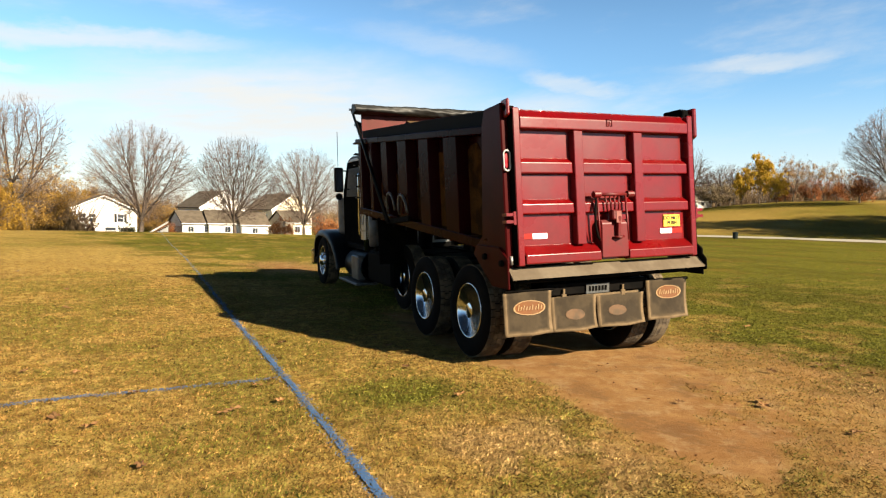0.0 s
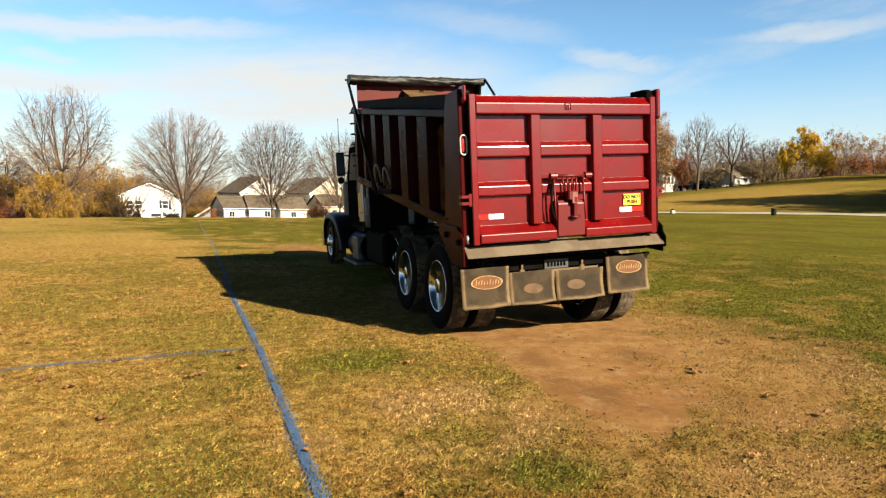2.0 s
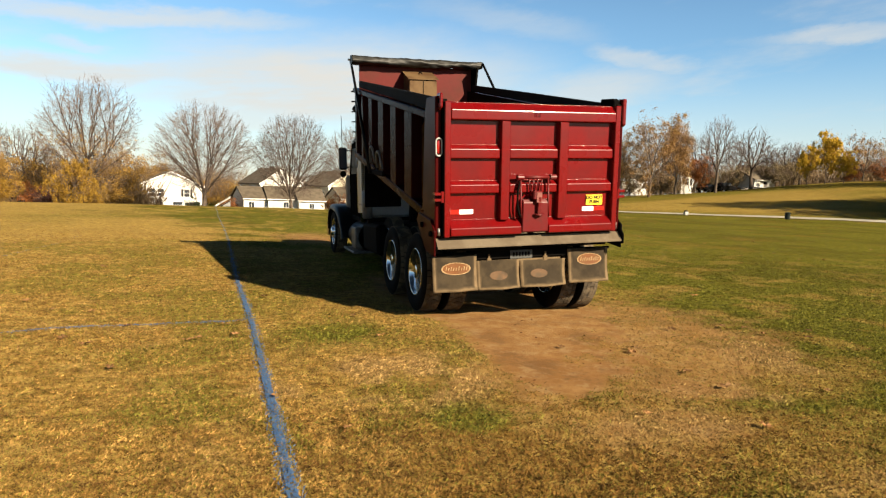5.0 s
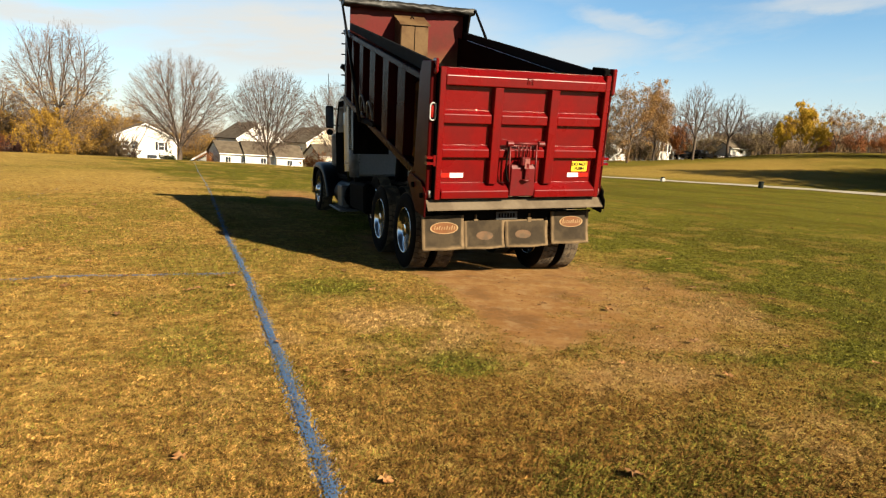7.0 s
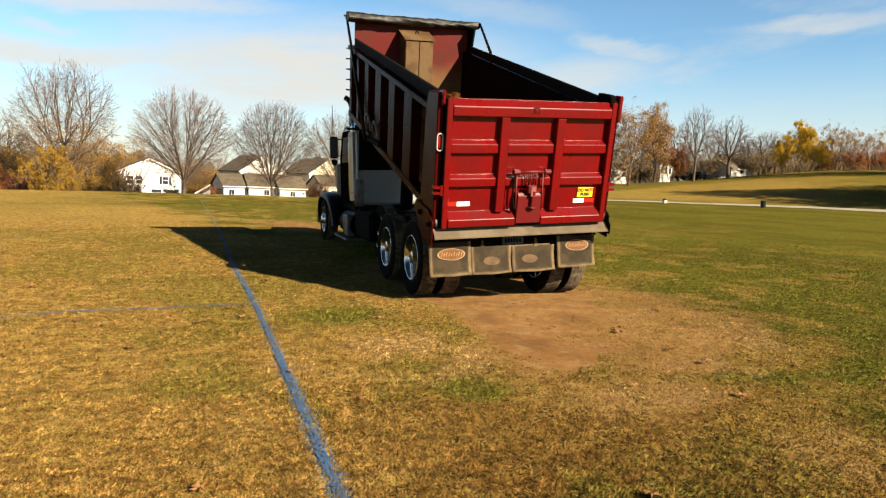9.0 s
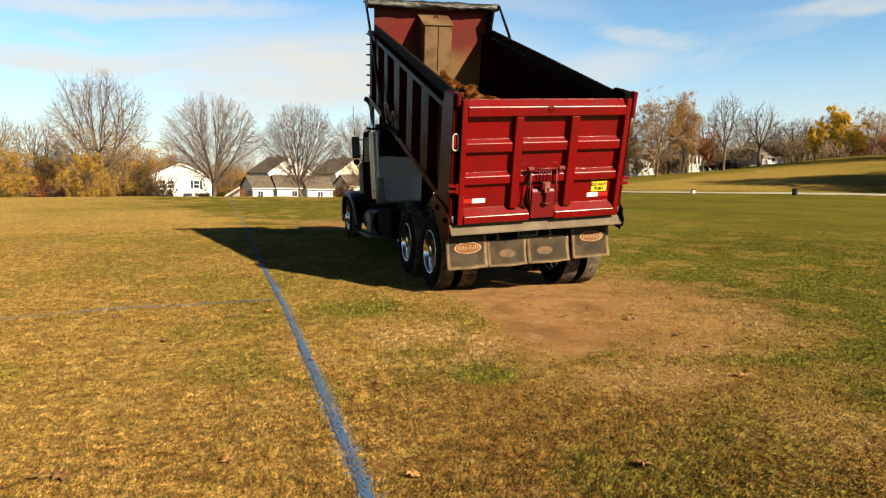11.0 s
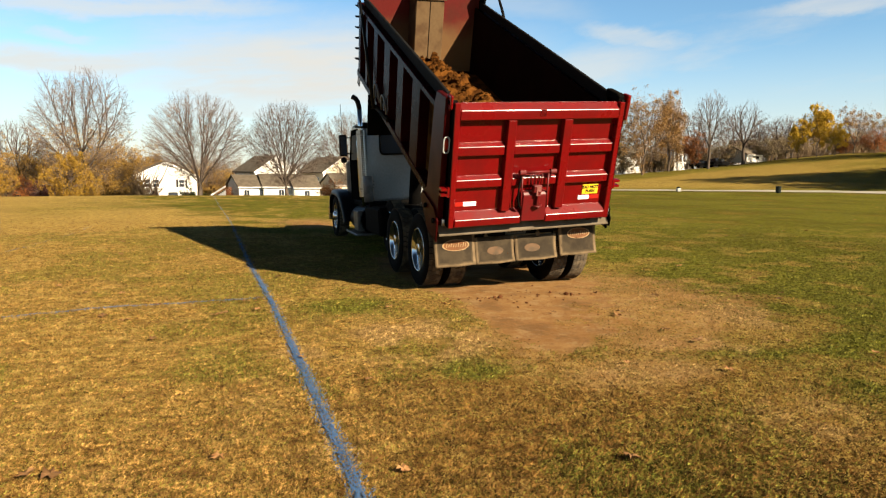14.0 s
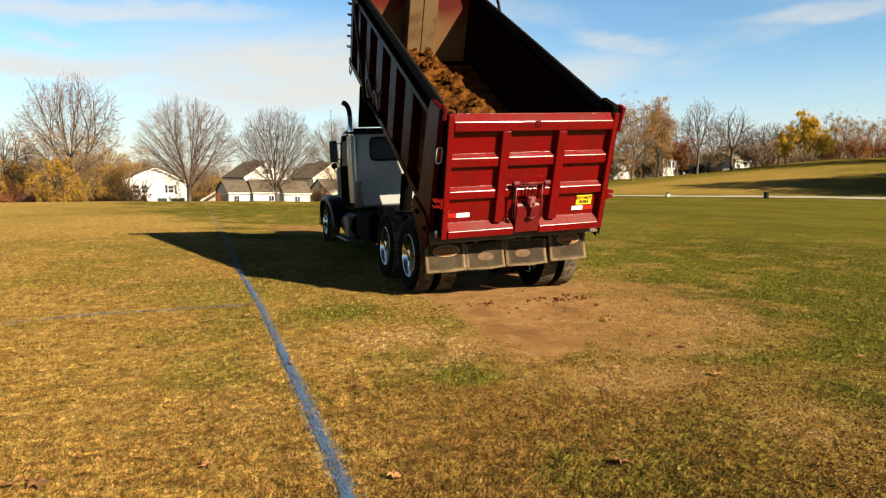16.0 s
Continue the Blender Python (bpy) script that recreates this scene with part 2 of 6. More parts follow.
DIRT = material("loose_brown_soil", (0.088, 0.032, 0.0062), 0.95, other=(0.026, 0.0090, 0.0024), scale=5, amount=0.85, grain=30, bump=0.9, depth=0.02, specular=0.03)
CLOD = material("dark_soil_clod", (0.062, 0.020, 0.0065), 0.95, other=(0.105, 0.040, 0.013), scale=14, amount=0.8, grain=60, bump=0.6, spread=0.3)


WINDOW_GLASS = material("dark_window_glass", (0.03, 0.035, 0.045), 0.08, scale=1, amount=0.5, grain=4, bump=0.02, coat=0.3, spread=0.3, specular=0.45)


def perforated_material(name):
    """Bright sheet metal punched with rows of small holes."""
    m = bpy.data.materials.new(name)
    m.use_nodes = True
    n, l = m.node_tree.nodes, m.node_tree.links
    b = n["Principled BSDF"]
    co, v = n.new("ShaderNodeTexCoord"), n.new("ShaderNodeTexVoronoi")
    v.inputs["Scale"].default_value, v.inputs["Randomness"].default_value = 26, 0.0
    l.new(co.outputs["Object"], v.inputs["Vector"])
    r = n.new("ShaderNodeMapRange"); r.inputs["From Min"].default_value, r.inputs["From Max"].default_value = 0.34, 0.42
    l.new(v.outputs["Distance"], r.inputs["Value"])
    mix = n.new("ShaderNodeMix"); mix.data_type = "RGBA"
    mix.inputs["A"].default_value, mix.inputs["B"].default_value = (0.008, 0.008, 0.008, 1), (0.34, 0.335, 0.33, 1)
    l.new(r.outputs[0], mix.inputs["Factor"]); l.new(mix.outputs["Result"], b.inputs["Base Color"])
    l.new(r.outputs[0], b.inputs["Metallic"])
    b.inputs["Roughness"].default_value = 0.3
    return m


PERFORATED = perforated_material("perforated_heat_shield")


def headboard_material(name):
    """Red paint, scoured and covered with dried soil where loads have lain against it."""
    m = material(name, (0.076, 0.0060, 0.0050), 0.55, other=(0.055, 0.010, 0.006), scale=1.6, amount=0.8, grain=25, bump=0.2, specular=0.15)
    n, l = m.node_tree.nodes, m.node_tree.links
    b = n["Principled BSDF"]
    painted = b.inputs["Base Color"].links[0].from_socket
    co, sep, t = n.new("ShaderNodeTexCoord"), n.new("ShaderNodeSeparateXYZ"), n.new("ShaderNodeTexNoise")
    t.inputs["Scale"].default_value, t.inputs["Detail"].default_value = 1.8, 6
    l.new(co.outputs["Object"], sep.inputs[0]); l.new(co.outputs["Object"], t.inputs["Vector"])
    level = n.new("ShaderNodeMath"); level.operation = "MULTIPLY_ADD"; level.inputs[1].default_value = 0.9
    l.new(t.outputs["Fac"], level.inputs[0]); l.new(sep.outputs["Z"], level.inputs[2])
    r = n.new("ShaderNodeMapRange"); r.interpolation_type = "SMOOTHSTEP"
    r.inputs["From Min"].default_value, r.inputs["From Max"].default_value, r.inputs["To Min"].default_value, r.inputs["To Max"].default_value = 2.10, 2.75, 0.85, 0.0
    l.new(level.outputs[0], r.inputs["Value"])
    mix = n.new("ShaderNodeMix"); mix.data_type = "RGBA"
    mix.inputs["B"].default_value = (0.115, 0.066, 0.027, 1)
    l.new(r.outputs[0], mix.inputs["Factor"]); l.new(painted, mix.inputs["A"]); l.new(mix.outputs["Result"], b.inputs["Base Color"])
    return m


HEADBOARD = headboard_material("worn_red_headboard")


# ---- mesh tools ----
def part(name, bm, mat, parent=None, label="", smooth=False, m=None):
    """Links a bmesh as one mesh object, under a thing or a part if one is given."""
    mesh = bpy.data.meshes.new(name)
    bmesh.ops.recalc_face_normals(bm, faces=bm.faces)
    bm.to_mesh(mesh)
    bm.free()
    for mt in (mat if isinstance(mat, (list, tuple)) else [mat]):
        mesh.materials.append(mt)
    if smooth:
        mesh.polygons.foreach_set("use_smooth", [True] * len(mesh.polygons))
        mesh.set_sharp_from_angle(angle=radians(38))
    ob = new(name, mesh)
    if parent:
        ob.parent = parent
    if m:
        ob.matrix_basis = m
    if label:
        tagged(ob, label)
    return ob


def empty(name, m, label, category, group=""):
    ob = new(name)
    ob.matrix_basis = m
    return tagged(ob, label, category, group)


def bevelled(bm, width, segments=1):
    bmesh.ops.remove_doubles(bm, verts=bm.verts, dist=1e-5)
    bmesh.ops.bevel(bm, geom=list(bm.edges), offset=width, segments=segments, affect="EDGES", profile=0.6, clamp_overlap=True)
    return bm


def box(x0, x1, y0, y1, z0, z1, bm=None, bevel=0.0):
    own = bmesh.new()
    v = [own.verts.new((x, y, z)) for x in (x0, x1) for y in (y0, y1) for z in (z0, z1)]
    for f in ((0, 1, 3, 2), (4, 6, 7, 5), (0, 4, 5, 1), (2, 3, 7, 6), (0, 2, 6, 4), (1, 5, 7, 3)):
        own.faces.new([v[i] for i in f])
    if bevel:
        bevelled(own, bevel)
    return merged(bm, own)


def merged(bm, own, m=None):
    """Adds the faces of own to bm."""
    if m is not None:
        own.transform(m)
    if bm is None:
        return own
    made = {v: bm.verts.new(v.co) for v in own.verts}
    for f in own.faces:
        g = bm.faces.new([made[v] for v in f.verts])
        g.smooth, g.material_index = f.smooth, f.material_index
    own.free()
    return bm


def prism(outline, axis, low, high, bm=None, bevel=0.0):
    """An outline in the plane across an axis, drawn out from low to high. The outline's pairs are (y, z), (x, z) or (x, y)."""
    own = bmesh.new()
    put = {"x": lambda a, b, c: (c, a, b), "y": lambda a, b, c: (a, c, b), "z": lambda a, b, c: (a, b, c)}[axis]
    ends = [[own.verts.new(put(a, b, c)) for a, b in outline] for c in (low, high)]
    own.faces.new(ends[0]); own.faces.new(ends[1][::-1])
    k = len(outline)
    for i in range(k):
        own.faces.new((ends[0][i], ends[1][i], ends[1][(i + 1) % k], ends[0][(i + 1) % k]))
    if bevel:
        bevelled(own, bevel)
    return merged(bm, own)


def tube(points, radius, sides=8, bm=None, closed=False):
    """A round bar along points; radius: one number or one for each point."""
    own = bmesh.new()
    pts = [Vector(p) for p in points]
    radii = radius if isinstance(radius, (list, tuple)) else [radius] * len(pts)
    rings = []
    for i, p in enumerate(pts):
        if closed:
            way = pts[(i + 1) % len(pts)] - pts[i - 1]
        else:
            way = pts[min(i + 1, len(pts) - 1)] - pts[max(i - 1, 0)]
        way.normalize()
        side = way.cross(Vector((0.31, 0.2, 0.93))).normalized()
        up = way.cross(side)
        rings.append([own.verts.new(p + radii[i] * (math.cos(a) * side + math.sin(a) * up)) for a in (2 * math.pi * k / sides for k in range(sides))])
    last = len(rings) if closed else len(rings) - 1
    for i in range(last):
        a, b = rings[i], rings[(i + 1) % len(rings)]
        for k in range(sides):
            own.faces.new((a[k], a[(k + 1) % sides], b[(k + 1) % sides], b[k]))
    if not closed:
        own.faces.new(rings[0][::-1]); own.faces.new(rings[-1])
    for f in own.faces:
        f.smooth = True
    return merged(bm, own)


def lathe(profile, sides=32, bm=None, m=None):
    """Turns (along, radius) pairs about the x axis."""
    own = bmesh.new()
    rings = [[own.verts.new((a, r * math.cos(t), r * math.sin(t))) for t in (2 * math.pi * k / sides for k in range(sides))] for a, r in profile]
    for a, b in zip(rings, rings[1:]):
        for k in range(sides):
            own.faces.new((a[k], a[(k + 1) % sides], b[(k + 1) % sides], b[k]))
    if profile[0][1] > 1e-4:
        own.faces.new(rings[0][::-1])
    if profile[-1][1] > 1e-4:
        own.faces.new(rings[-1])
    bmesh.ops.remove_doubles(own, verts=own.verts, dist=1e-5)
    return merged(bm, own, m)

# ---- ground ----
def smooth(a, b, v):
    t = np.clip((v - a) / (b - a), 0, 1)
    return t * t * (3 - 2 * t)


def field_noise(x, y, scale, seed, octaves=4):
    """Smooth value noise on the plan, about 0 to 1."""
    total, size, weight = np.zeros_like(x), 0.0, 1.0
    for o in range(octaves):
        f = scale * 2 ** o
        u, v = x * f + 17.3 * seed + 5.1 * o, y * f - 9.7 * seed + 3.3 * o
        i, j = np.floor(u), np.floor(v)
        a, b = u - i, v - j
        a, b = a * a * (3 - 2 * a), b * b * (3 - 2 * b)

        def corner(p, q):
            h = np.sin(p * 127.1 + q * 311.7 + seed * 74.7 + o * 19.19) * 43758.5453
            return h - np.floor(h)
        total += weight * ((corner(i, j) * (1 - a) + corner(i + 1, j) * a) * (1 - b) + (corner(i, j + 1) * (1 - a) + corner(i + 1, j + 1) * a) * b)
        size += weight
        weight *= 0.5
    return total / size


def ground_height(x, y):
    """The lie of the land: a level field that falls away to the houses and rises to a low hill beyond the footpath."""
    x, y = np.asarray(x, float), np.asarray(y, float)
    r = np.hypot(x, y)
    azimuth = np.degrees(np.arctan2(x, np.maximum(y, 0.01)))
    left = 1 - smooth(20, 34, azimuth)
    fall = np.maximum(-0.062 * np.maximum(r - 43, 0), -4.2) * left
    crest = np.interp(azimuth, (24, 34, 40, 44, 48, 52, 58, 70, 90), (0.6, 1.6, 2.7, 3.7, 4.9, 5.8, 6.2, 6.4, 6.0))
    hill = crest * smooth(56, 134, r) * (y > 0)
    rough = (field_noise(x, y, 0.35, 3) - 0.5) * 0.05 * smooth(6, 20, r)
    return fall + hill + rough


LINE = [(1.30, -6.0), (1.28, 0.6), (1.25, 2.7), (1.20, 5.5), (1.06, 9.0), (0.90, 16.5), (0.70, 22.5), (0.42, 29.0), (0.12, 39.0), (-0.4, 50.0)]
CROSS = [(1.10, 5.80), (0.4, 5.70), (-0.1, 5.66), (-0.95, 5.57), (-1.5, 5.40), (-3.2, 5.0), (-5.0, 4.5)]
FAR_LINE = [(-3.75, 9.6), (-3.37, 11.83), (-3.15, 13.4), (-3.0, 15.3), (-2.9, 18.0)]


def soil_cover(x, y):
    """How bare the ground is: the worn patch behind and under the truck, and another ahead of it."""
    broad, fine = field_noise(x, y, 0.9, 1) - 0.5, field_noise(x, y, 3.2, 2) - 0.5
    grit = field_noise(x, y, 11.0, 4) - 0.5
    left_edge = 3.20 + 0.02 * (6 - y)
    right_edge = np.interp(y, (2.0, 2.3, 2.6, 3.0, 3.5, 4.4, 5.5, 9.0), (3.2, 3.7, 4.3, 4.85, 5.35, 5.65, 5.85, 6.3))
    d = np.minimum.reduce([x - left_edge, right_edge - x, (y - 2.05) * 0.8, 9.5 - y])
    ragged = smooth(3.2, 4.6, x)
    sharp = smooth(-0.08, 0.26 + 0.25 * ragged, d + broad * (0.25 + 0.8 * ragged) + fine * (0.25 + 0.6 * ragged) + grit * 0.25)
    tufts = smooth(0.10, 0.24, broad * 0.6 + fine * 0.7 + grit * 0.3) * smooth(3.7, 4.3, x) * smooth(4.9, 4.0, y) * 0.9
    thin = smooth(-0.5, 0.7, np.minimum.reduce([x - left_edge - 0.1, right_edge + 1.4 - x, y - 1.6, 6.2 - y]) + broad * 2.0 + fine * 1.6 + grit * 1.2) * 0.68
    ahead = smooth(0.0, 0.7, 1.0 - np.hypot((x - 3.3) / 1.7, (y - 18.0) / 3.2) + broad * 0.5) * 0.9
    rut = smooth(0.09, 0.0, np.abs(x - (3.93 + 0.35 * (y - 0.19))) + np.abs(fine) * 0.25) * smooth(0.0, 0.2, y) * smooth(0.95, 0.7, y) * 0.85
    return np.clip(np.maximum.reduce([sharp * (1 - tufts), thin, ahead, rut]), 0, 1)


def straw_cover(x, y):
    """Bleached straw left lying round the worn patch."""
    rag = (field_noise(x, y, 0.9, 31) - 0.5) * 0.9

    def patch(cx, cy, rx, ry):
        return smooth(1.15, 0.55, np.hypot((x - cx) / rx, (y - cy) / ry) + rag)
    near = np.maximum.reduce([patch(2.5, 3.2, 0.85, 1.05), patch(6.1, 3.8, 1.15, 1.4), patch(5.0, 2.5, 0.9, 0.6), patch(4.0, 1.75, 1.0, 0.45) * 0.8, patch(4.35, 0.5, 0.6, 0.35) * 0.7, patch(1.35, 3.1, 0.35, 0.3) * 0.6])
    return near * smooth(0.36, 0.56, field_noise(x, y, 2.6, 32, 5))


def brown_cover(x, y):
    """Where the dry turf is dull brown rather than straw."""
    ragged = (field_noise(x, y, 0.6, 41) - 0.5) * 2.0
    return smooth(1.3, 2.6, x + ragged) * smooth(3.0, 1.6, y - 0.15 * x + ragged) * smooth(8.5, 6.5, x) * 0.85


def green_cover(x, y):
    """Where the turf is still green."""
    patch = field_noise(x, y, 0.45, 5)
    small = field_noise(x, y, 1.6, 6)
    lush = smooth(4.6, 6.9, x + 0.25 * y - (patch - 0.5) * 4.5)
    far = smooth(9, 26, np.hypot(x, y))
    left = 0.08 + smooth(0.48, 0.64, patch * 0.55 + small * 0.5) * 0.40
    by_truck = np.maximum(smooth(0.9, 0.2, np.hypot((x - 2.1) / 0.95, (y - 5.0) / 0.8) + (small - 0.5) * 0.8), smooth(0.9, 0.3, np.hypot((x - 2.6) / 0.5, (y - 2.2) / 0.4) + (small - 0.5) * 0.8)) * 0.75
    lush = lush * (1 - 0.8 * smooth(0.8, 0.0, np.hypot(np.maximum(np.maximum(3.0 - x, x - 6.6), 0), np.maximum(2.5 - y, 0) * 1.5) + (patch - 0.5) * 1.5) * smooth(9, 6, y))
    return np.clip(lush * (0.35 + 0.65 * smooth(0.32, 0.55, small)) * 0.95 + left * (1 - 0.3 * far) + by_truck + far * (0.10 + 1.5 * (field_noise(x, y, 0.09, 51) - 0.5) + 0.8 * (field_noise(x, y, 0.3, 52) - 0.5) + 0.34 * smooth(5, 14, x) + 0.26 * smooth(8, 20, x) - 0.22 * smooth(6, -2, x)), 0, 1) * (1 - (0.14 + 0.60 * smooth(0.42, 0.62, field_noise(x, y, 0.035, 53))) * smooth(64, 76, np.hypot(x, y) - 6 * (patch - 0.5)) * smooth(6, 20, x))


def steps(points):
    out = []
    for (a, sa), (b, sb) in zip(points, points[1:]):
        v = a
        while v < b - 1e-6:
            out.append(v)
            v += sa + (sb - sa) * (v - a) / (b - a)
    return np.array(out + [points[-1][0]])


def sheet(name, xs, ys, mat, height, attributes):
    X, Y = np.meshgrid(xs, ys)
    Z = height(X, Y)
    nx, ny = len(xs), len(ys)
    mesh = bpy.data.meshes.new(name)
    idx = np.arange(nx * ny).reshape(ny, nx)
    quads = np.stack([idx[:-1, :-1], idx[:-1, 1:], idx[1:, 1:], idx[1:, :-1]], -1).reshape(-1, 4)
    mesh.vertices.add(nx * ny)
    mesh.vertices.foreach_set("co", np.stack([X, Y, Z], -1).astype(np.float32).ravel())
    mesh.loops.add(quads.size)
    mesh.loops.foreach_set("vertex_index", quads.astype(np.int32).ravel())
    mesh.polygons.add(len(quads))
    mesh.polygons.foreach_set("loop_start", np.arange(0, quads.size, 4, dtype=np.int32))
    mesh.update()
    mesh.polygons.foreach_set("use_smooth", [True] * len(quads))
    for key, fn in attributes.items():
        at = mesh.attributes.new(key, "FLOAT", "POINT")
        at.data.foreach_set("value", fn(X, Y).astype(np.float32).ravel())
    mesh.materials.append(mat)
    return new(name, mesh)


def turf_material(name, blades):
    """Dry and green turf and bare soil, mixed by what grows there; blades: for single leaves of grass."""
    m = bpy.data.materials.new(name)
    m.use_nodes = True
    n, l = m.node_tree.nodes, m.node_tree.links
    b = n["Principled BSDF"]
    b.inputs["Roughness"].default_value = 0.9 if not blades else 0.65
    b.inputs["Specular IOR Level"].default_value = 0.02 if not blades else 0.05
    co = n.new("ShaderNodeTexCoord")

    def noise_at(scale, detail=4, rough=0.6):
        t = n.new("ShaderNodeTexNoise")
        t.inputs["Scale"].default_value, t.inputs["Detail"].default_value, t.inputs["Roughness"].default_value = scale, detail, rough
        l.new(co.outputs["Object"], t.inputs["Vector"])
        return t.outputs["Fac"]

    def blend(fac, a, c):
        x = n.new("ShaderNodeMix"); x.data_type = "RGBA"
        for socket, v in (("Factor", fac), ("A", a), ("B", c)):
            if isinstance(v, tuple):
                x.inputs[socket].default_value = (*v, 1)
            elif isinstance(v, float):
                x.inputs[socket].default_value = v
            else:
                l.new(v, x.inputs[socket])
        return x.outputs["Result"]

    def ranged(v, a, c, lo=0.0, hi=1.0):
        r = n.new("ShaderNodeMapRange"); r.interpolation_type = "SMOOTHSTEP"
        r.inputs["From Min"].default_value, r.inputs["From Max"].default_value = a, c
        r.inputs["To Min"].default_value, r.inputs["To Max"].default_value = lo, hi
        l.new(v, r.inputs["Value"])
        return r.outputs[0]

    def given(key):
        a = n.new("ShaderNodeAttribute"); a.attribute_name = key
        return a.outputs["Fac"]

    if blades:
        geo = n.new("ShaderNodeNewGeometry")
        pick = geo.outputs["Random Per Island"]
        dry = blend(ranged(pick, 0.12, 0.88), (0.0732, 0.0371, 0.0088), (0.2610, 0.1534, 0.0504))
        dry = blend(ranged(noise_at(1.7, 4), 0.50, 0.66, 0.0, 0.55), dry, (0.2805, 0.1873, 0.0764))
        dry = blend(ranged(noise_at(3.4, 5, 0.72), 0.48, 0.60, 0.0, 0.80), dry, (0.0672, 0.0314, 0.0090))
        dry = blend(given("brown"), dry, (0.0998, 0.0506, 0.0137))
        green = blend(ranged(pick, 0.1, 0.9), (0.034, 0.040, 0.0062), (0.140, 0.132, 0.024))
        fac = n.new("ShaderNodeMath"); fac.operation = "GREATER_THAN"
        mixpick = n.new("ShaderNodeMath"); mixpick.operation = "FRACT"
        times = n.new("ShaderNodeMath"); times.operation = "MULTIPLY"; times.inputs[1].default_value = 7.31
        l.new(pick, times.inputs[0]); l.new(times.outputs[0], mixpick.inputs[0])
        l.new(given("green"), fac.inputs[0]); l.new(mixpick.outputs[0], fac.inputs[1])
        colour = blend(fac.outputs[0], dry, green)
        colour = blend(given("straw"), colour, blend(ranged(pick, 0.2, 0.8), (0.165, 0.100, 0.038), (0.315, 0.208, 0.092)))
        # tufts and gaps
        tuft = blend(ranged(noise_at(17.0, 5, 0.75), 0.37, 0.63), (0.36, 0.34, 0.31), (1.62, 1.62, 1.60))
        times2 = n.new("ShaderNodeMix"); times2.data_type = "RGBA"; times2.blend_type = "MULTIPLY"; times2.inputs["Factor"].default_value = 1.0
        l.new(colour, times2.inputs["A"]); l.new(tuft, times2.inputs["B"])
        speck = blend(ranged(noise_at(6.5, 6, 0.82), 0.40, 0.60), (0.72, 0.71, 0.70), (1.44, 1.43, 1.40))
        times3 = n.new("ShaderNodeMix"); times3.data_type = "RGBA"; times3.blend_type = "MULTIPLY"; times3.inputs["Factor"].default_value = 1.0
        l.new(times2.outputs["Result"], times3.inputs["A"]); l.new(speck, times3.inputs["B"])
        l.new(times3.outputs["Result"], b.inputs["Base Color"])
        return m
    wide, mid, fine = noise_at(0.5), noise_at(6.0, 5), noise_at(70.0, 4, 0.7)
    dry = blend(ranged(mid, 0.35, 0.68), (0.2626, 0.1633, 0.0394), (0.4097, 0.2898, 0.0875))
    dry = blend(ranged(wide, 0.45, 0.65, 0.0, 0.45), dry, (0.2394, 0.1549, 0.0444))
    green = blend(ranged(mid, 0.35, 0.7), (0.070, 0.074, 0.0075), (0.140, 0.136, 0.0155))
    green = blend(ranged(noise_at(0.16, 5, 0.65), 0.42, 0.60, 0.0, 0.65), green, (0.0499, 0.0507, 0.0039))
    green = blend(ranged(noise_at(0.33, 5, 0.65), 0.52, 0.66, 0.0, 0.55), green, (0.1513, 0.0968, 0.0180))
    turf = blend(given("green"), dry, green)
    turf = blend(ranged(fine, 0.34, 0.56, 0.42, 0.0), turf, (0.0436, 0.0267, 0.0089))
    turf = blend(ranged(noise_at(7.5, 6, 0.80), 0.38, 0.58, 0.62, 0.0), turf, (0.0629, 0.0405, 0.0110))
    soil = blend(ranged(mid, 0.35, 0.65), (0.2000, 0.1030, 0.0380), (0.2650, 0.1500, 0.0610))
    soil = blend(ranged(wide, 0.46, 0.58, 0.0, 0.5), soil, (0.1850, 0.0900, 0.0320))
    soil = blend(ranged(noise_at(4.0, 7, 0.78), 0.49, 0.62, 0.0, 0.62), soil, (0.2837, 0.1865, 0.0952))
    soil = blend(ranged(noise_at(1.5, 7, 0.76), 0.50, 0.62, 0.0, 0.62), soil, (0.1080, 0.0550, 0.0240))
    soil = blend(ranged(fine, 0.30, 0.5, 0.4, 0.0), soil, (0.0850, 0.0420, 0.0180))
    turf = blend(ranged(given("straw"), 0.0, 1.0, 0.0, 0.65), turf, blend(ranged(fine, 0.35, 0.6), (0.140, 0.082, 0.031), (0.270, 0.175, 0.077)))
    l.new(blend(given("soil"), turf, soil), b.inputs["Base Color"])
    bp = n.new("ShaderNodeBump"); bp.inputs["Strength"].default_value, bp.inputs["Distance"].default_value = 0.9, 0.02
    l.new(fine, bp.inputs["Height"]); l.new(bp.outputs[0], b.inputs["Normal"])
    return m


TURF, BLADE = turf_material("autumn_turf", False), turf_material("grass_blades", True)
XS = steps([(-900, 60), (-120, 6), (-30, 1.2), (-5, 0.08), (9, 0.08), (30, 1.0), (120, 5), (900, 60)])
YS = steps([(-500, 60), (-30, 3), (-1, 0.08), (11, 0.09), (30, 0.6), (120, 3), (250, 10), (1200, 80)])


def near_relief(x, y):
    s = soil_cover(x, y)
    lumps = (field_noise(x, y, 5.0, 8) - 0.5) * 0.02 + (field_noise(x, y, 1.3, 9) - 0.5) * 0.03
    return ground_height(x, y) - 0.018 * s + lumps * (1 - 0.45 * s) * smooth(30, 12, np.hypot(x, y))


ground = sheet("ground", XS, YS, TURF, near_relief, {"soil": soil_cover, "green": green_cover, "straw": straw_cover})
tagged(ground, "mown autumn sports field, dry tan grass with green patches and bare soil", "ground", kind="structure")


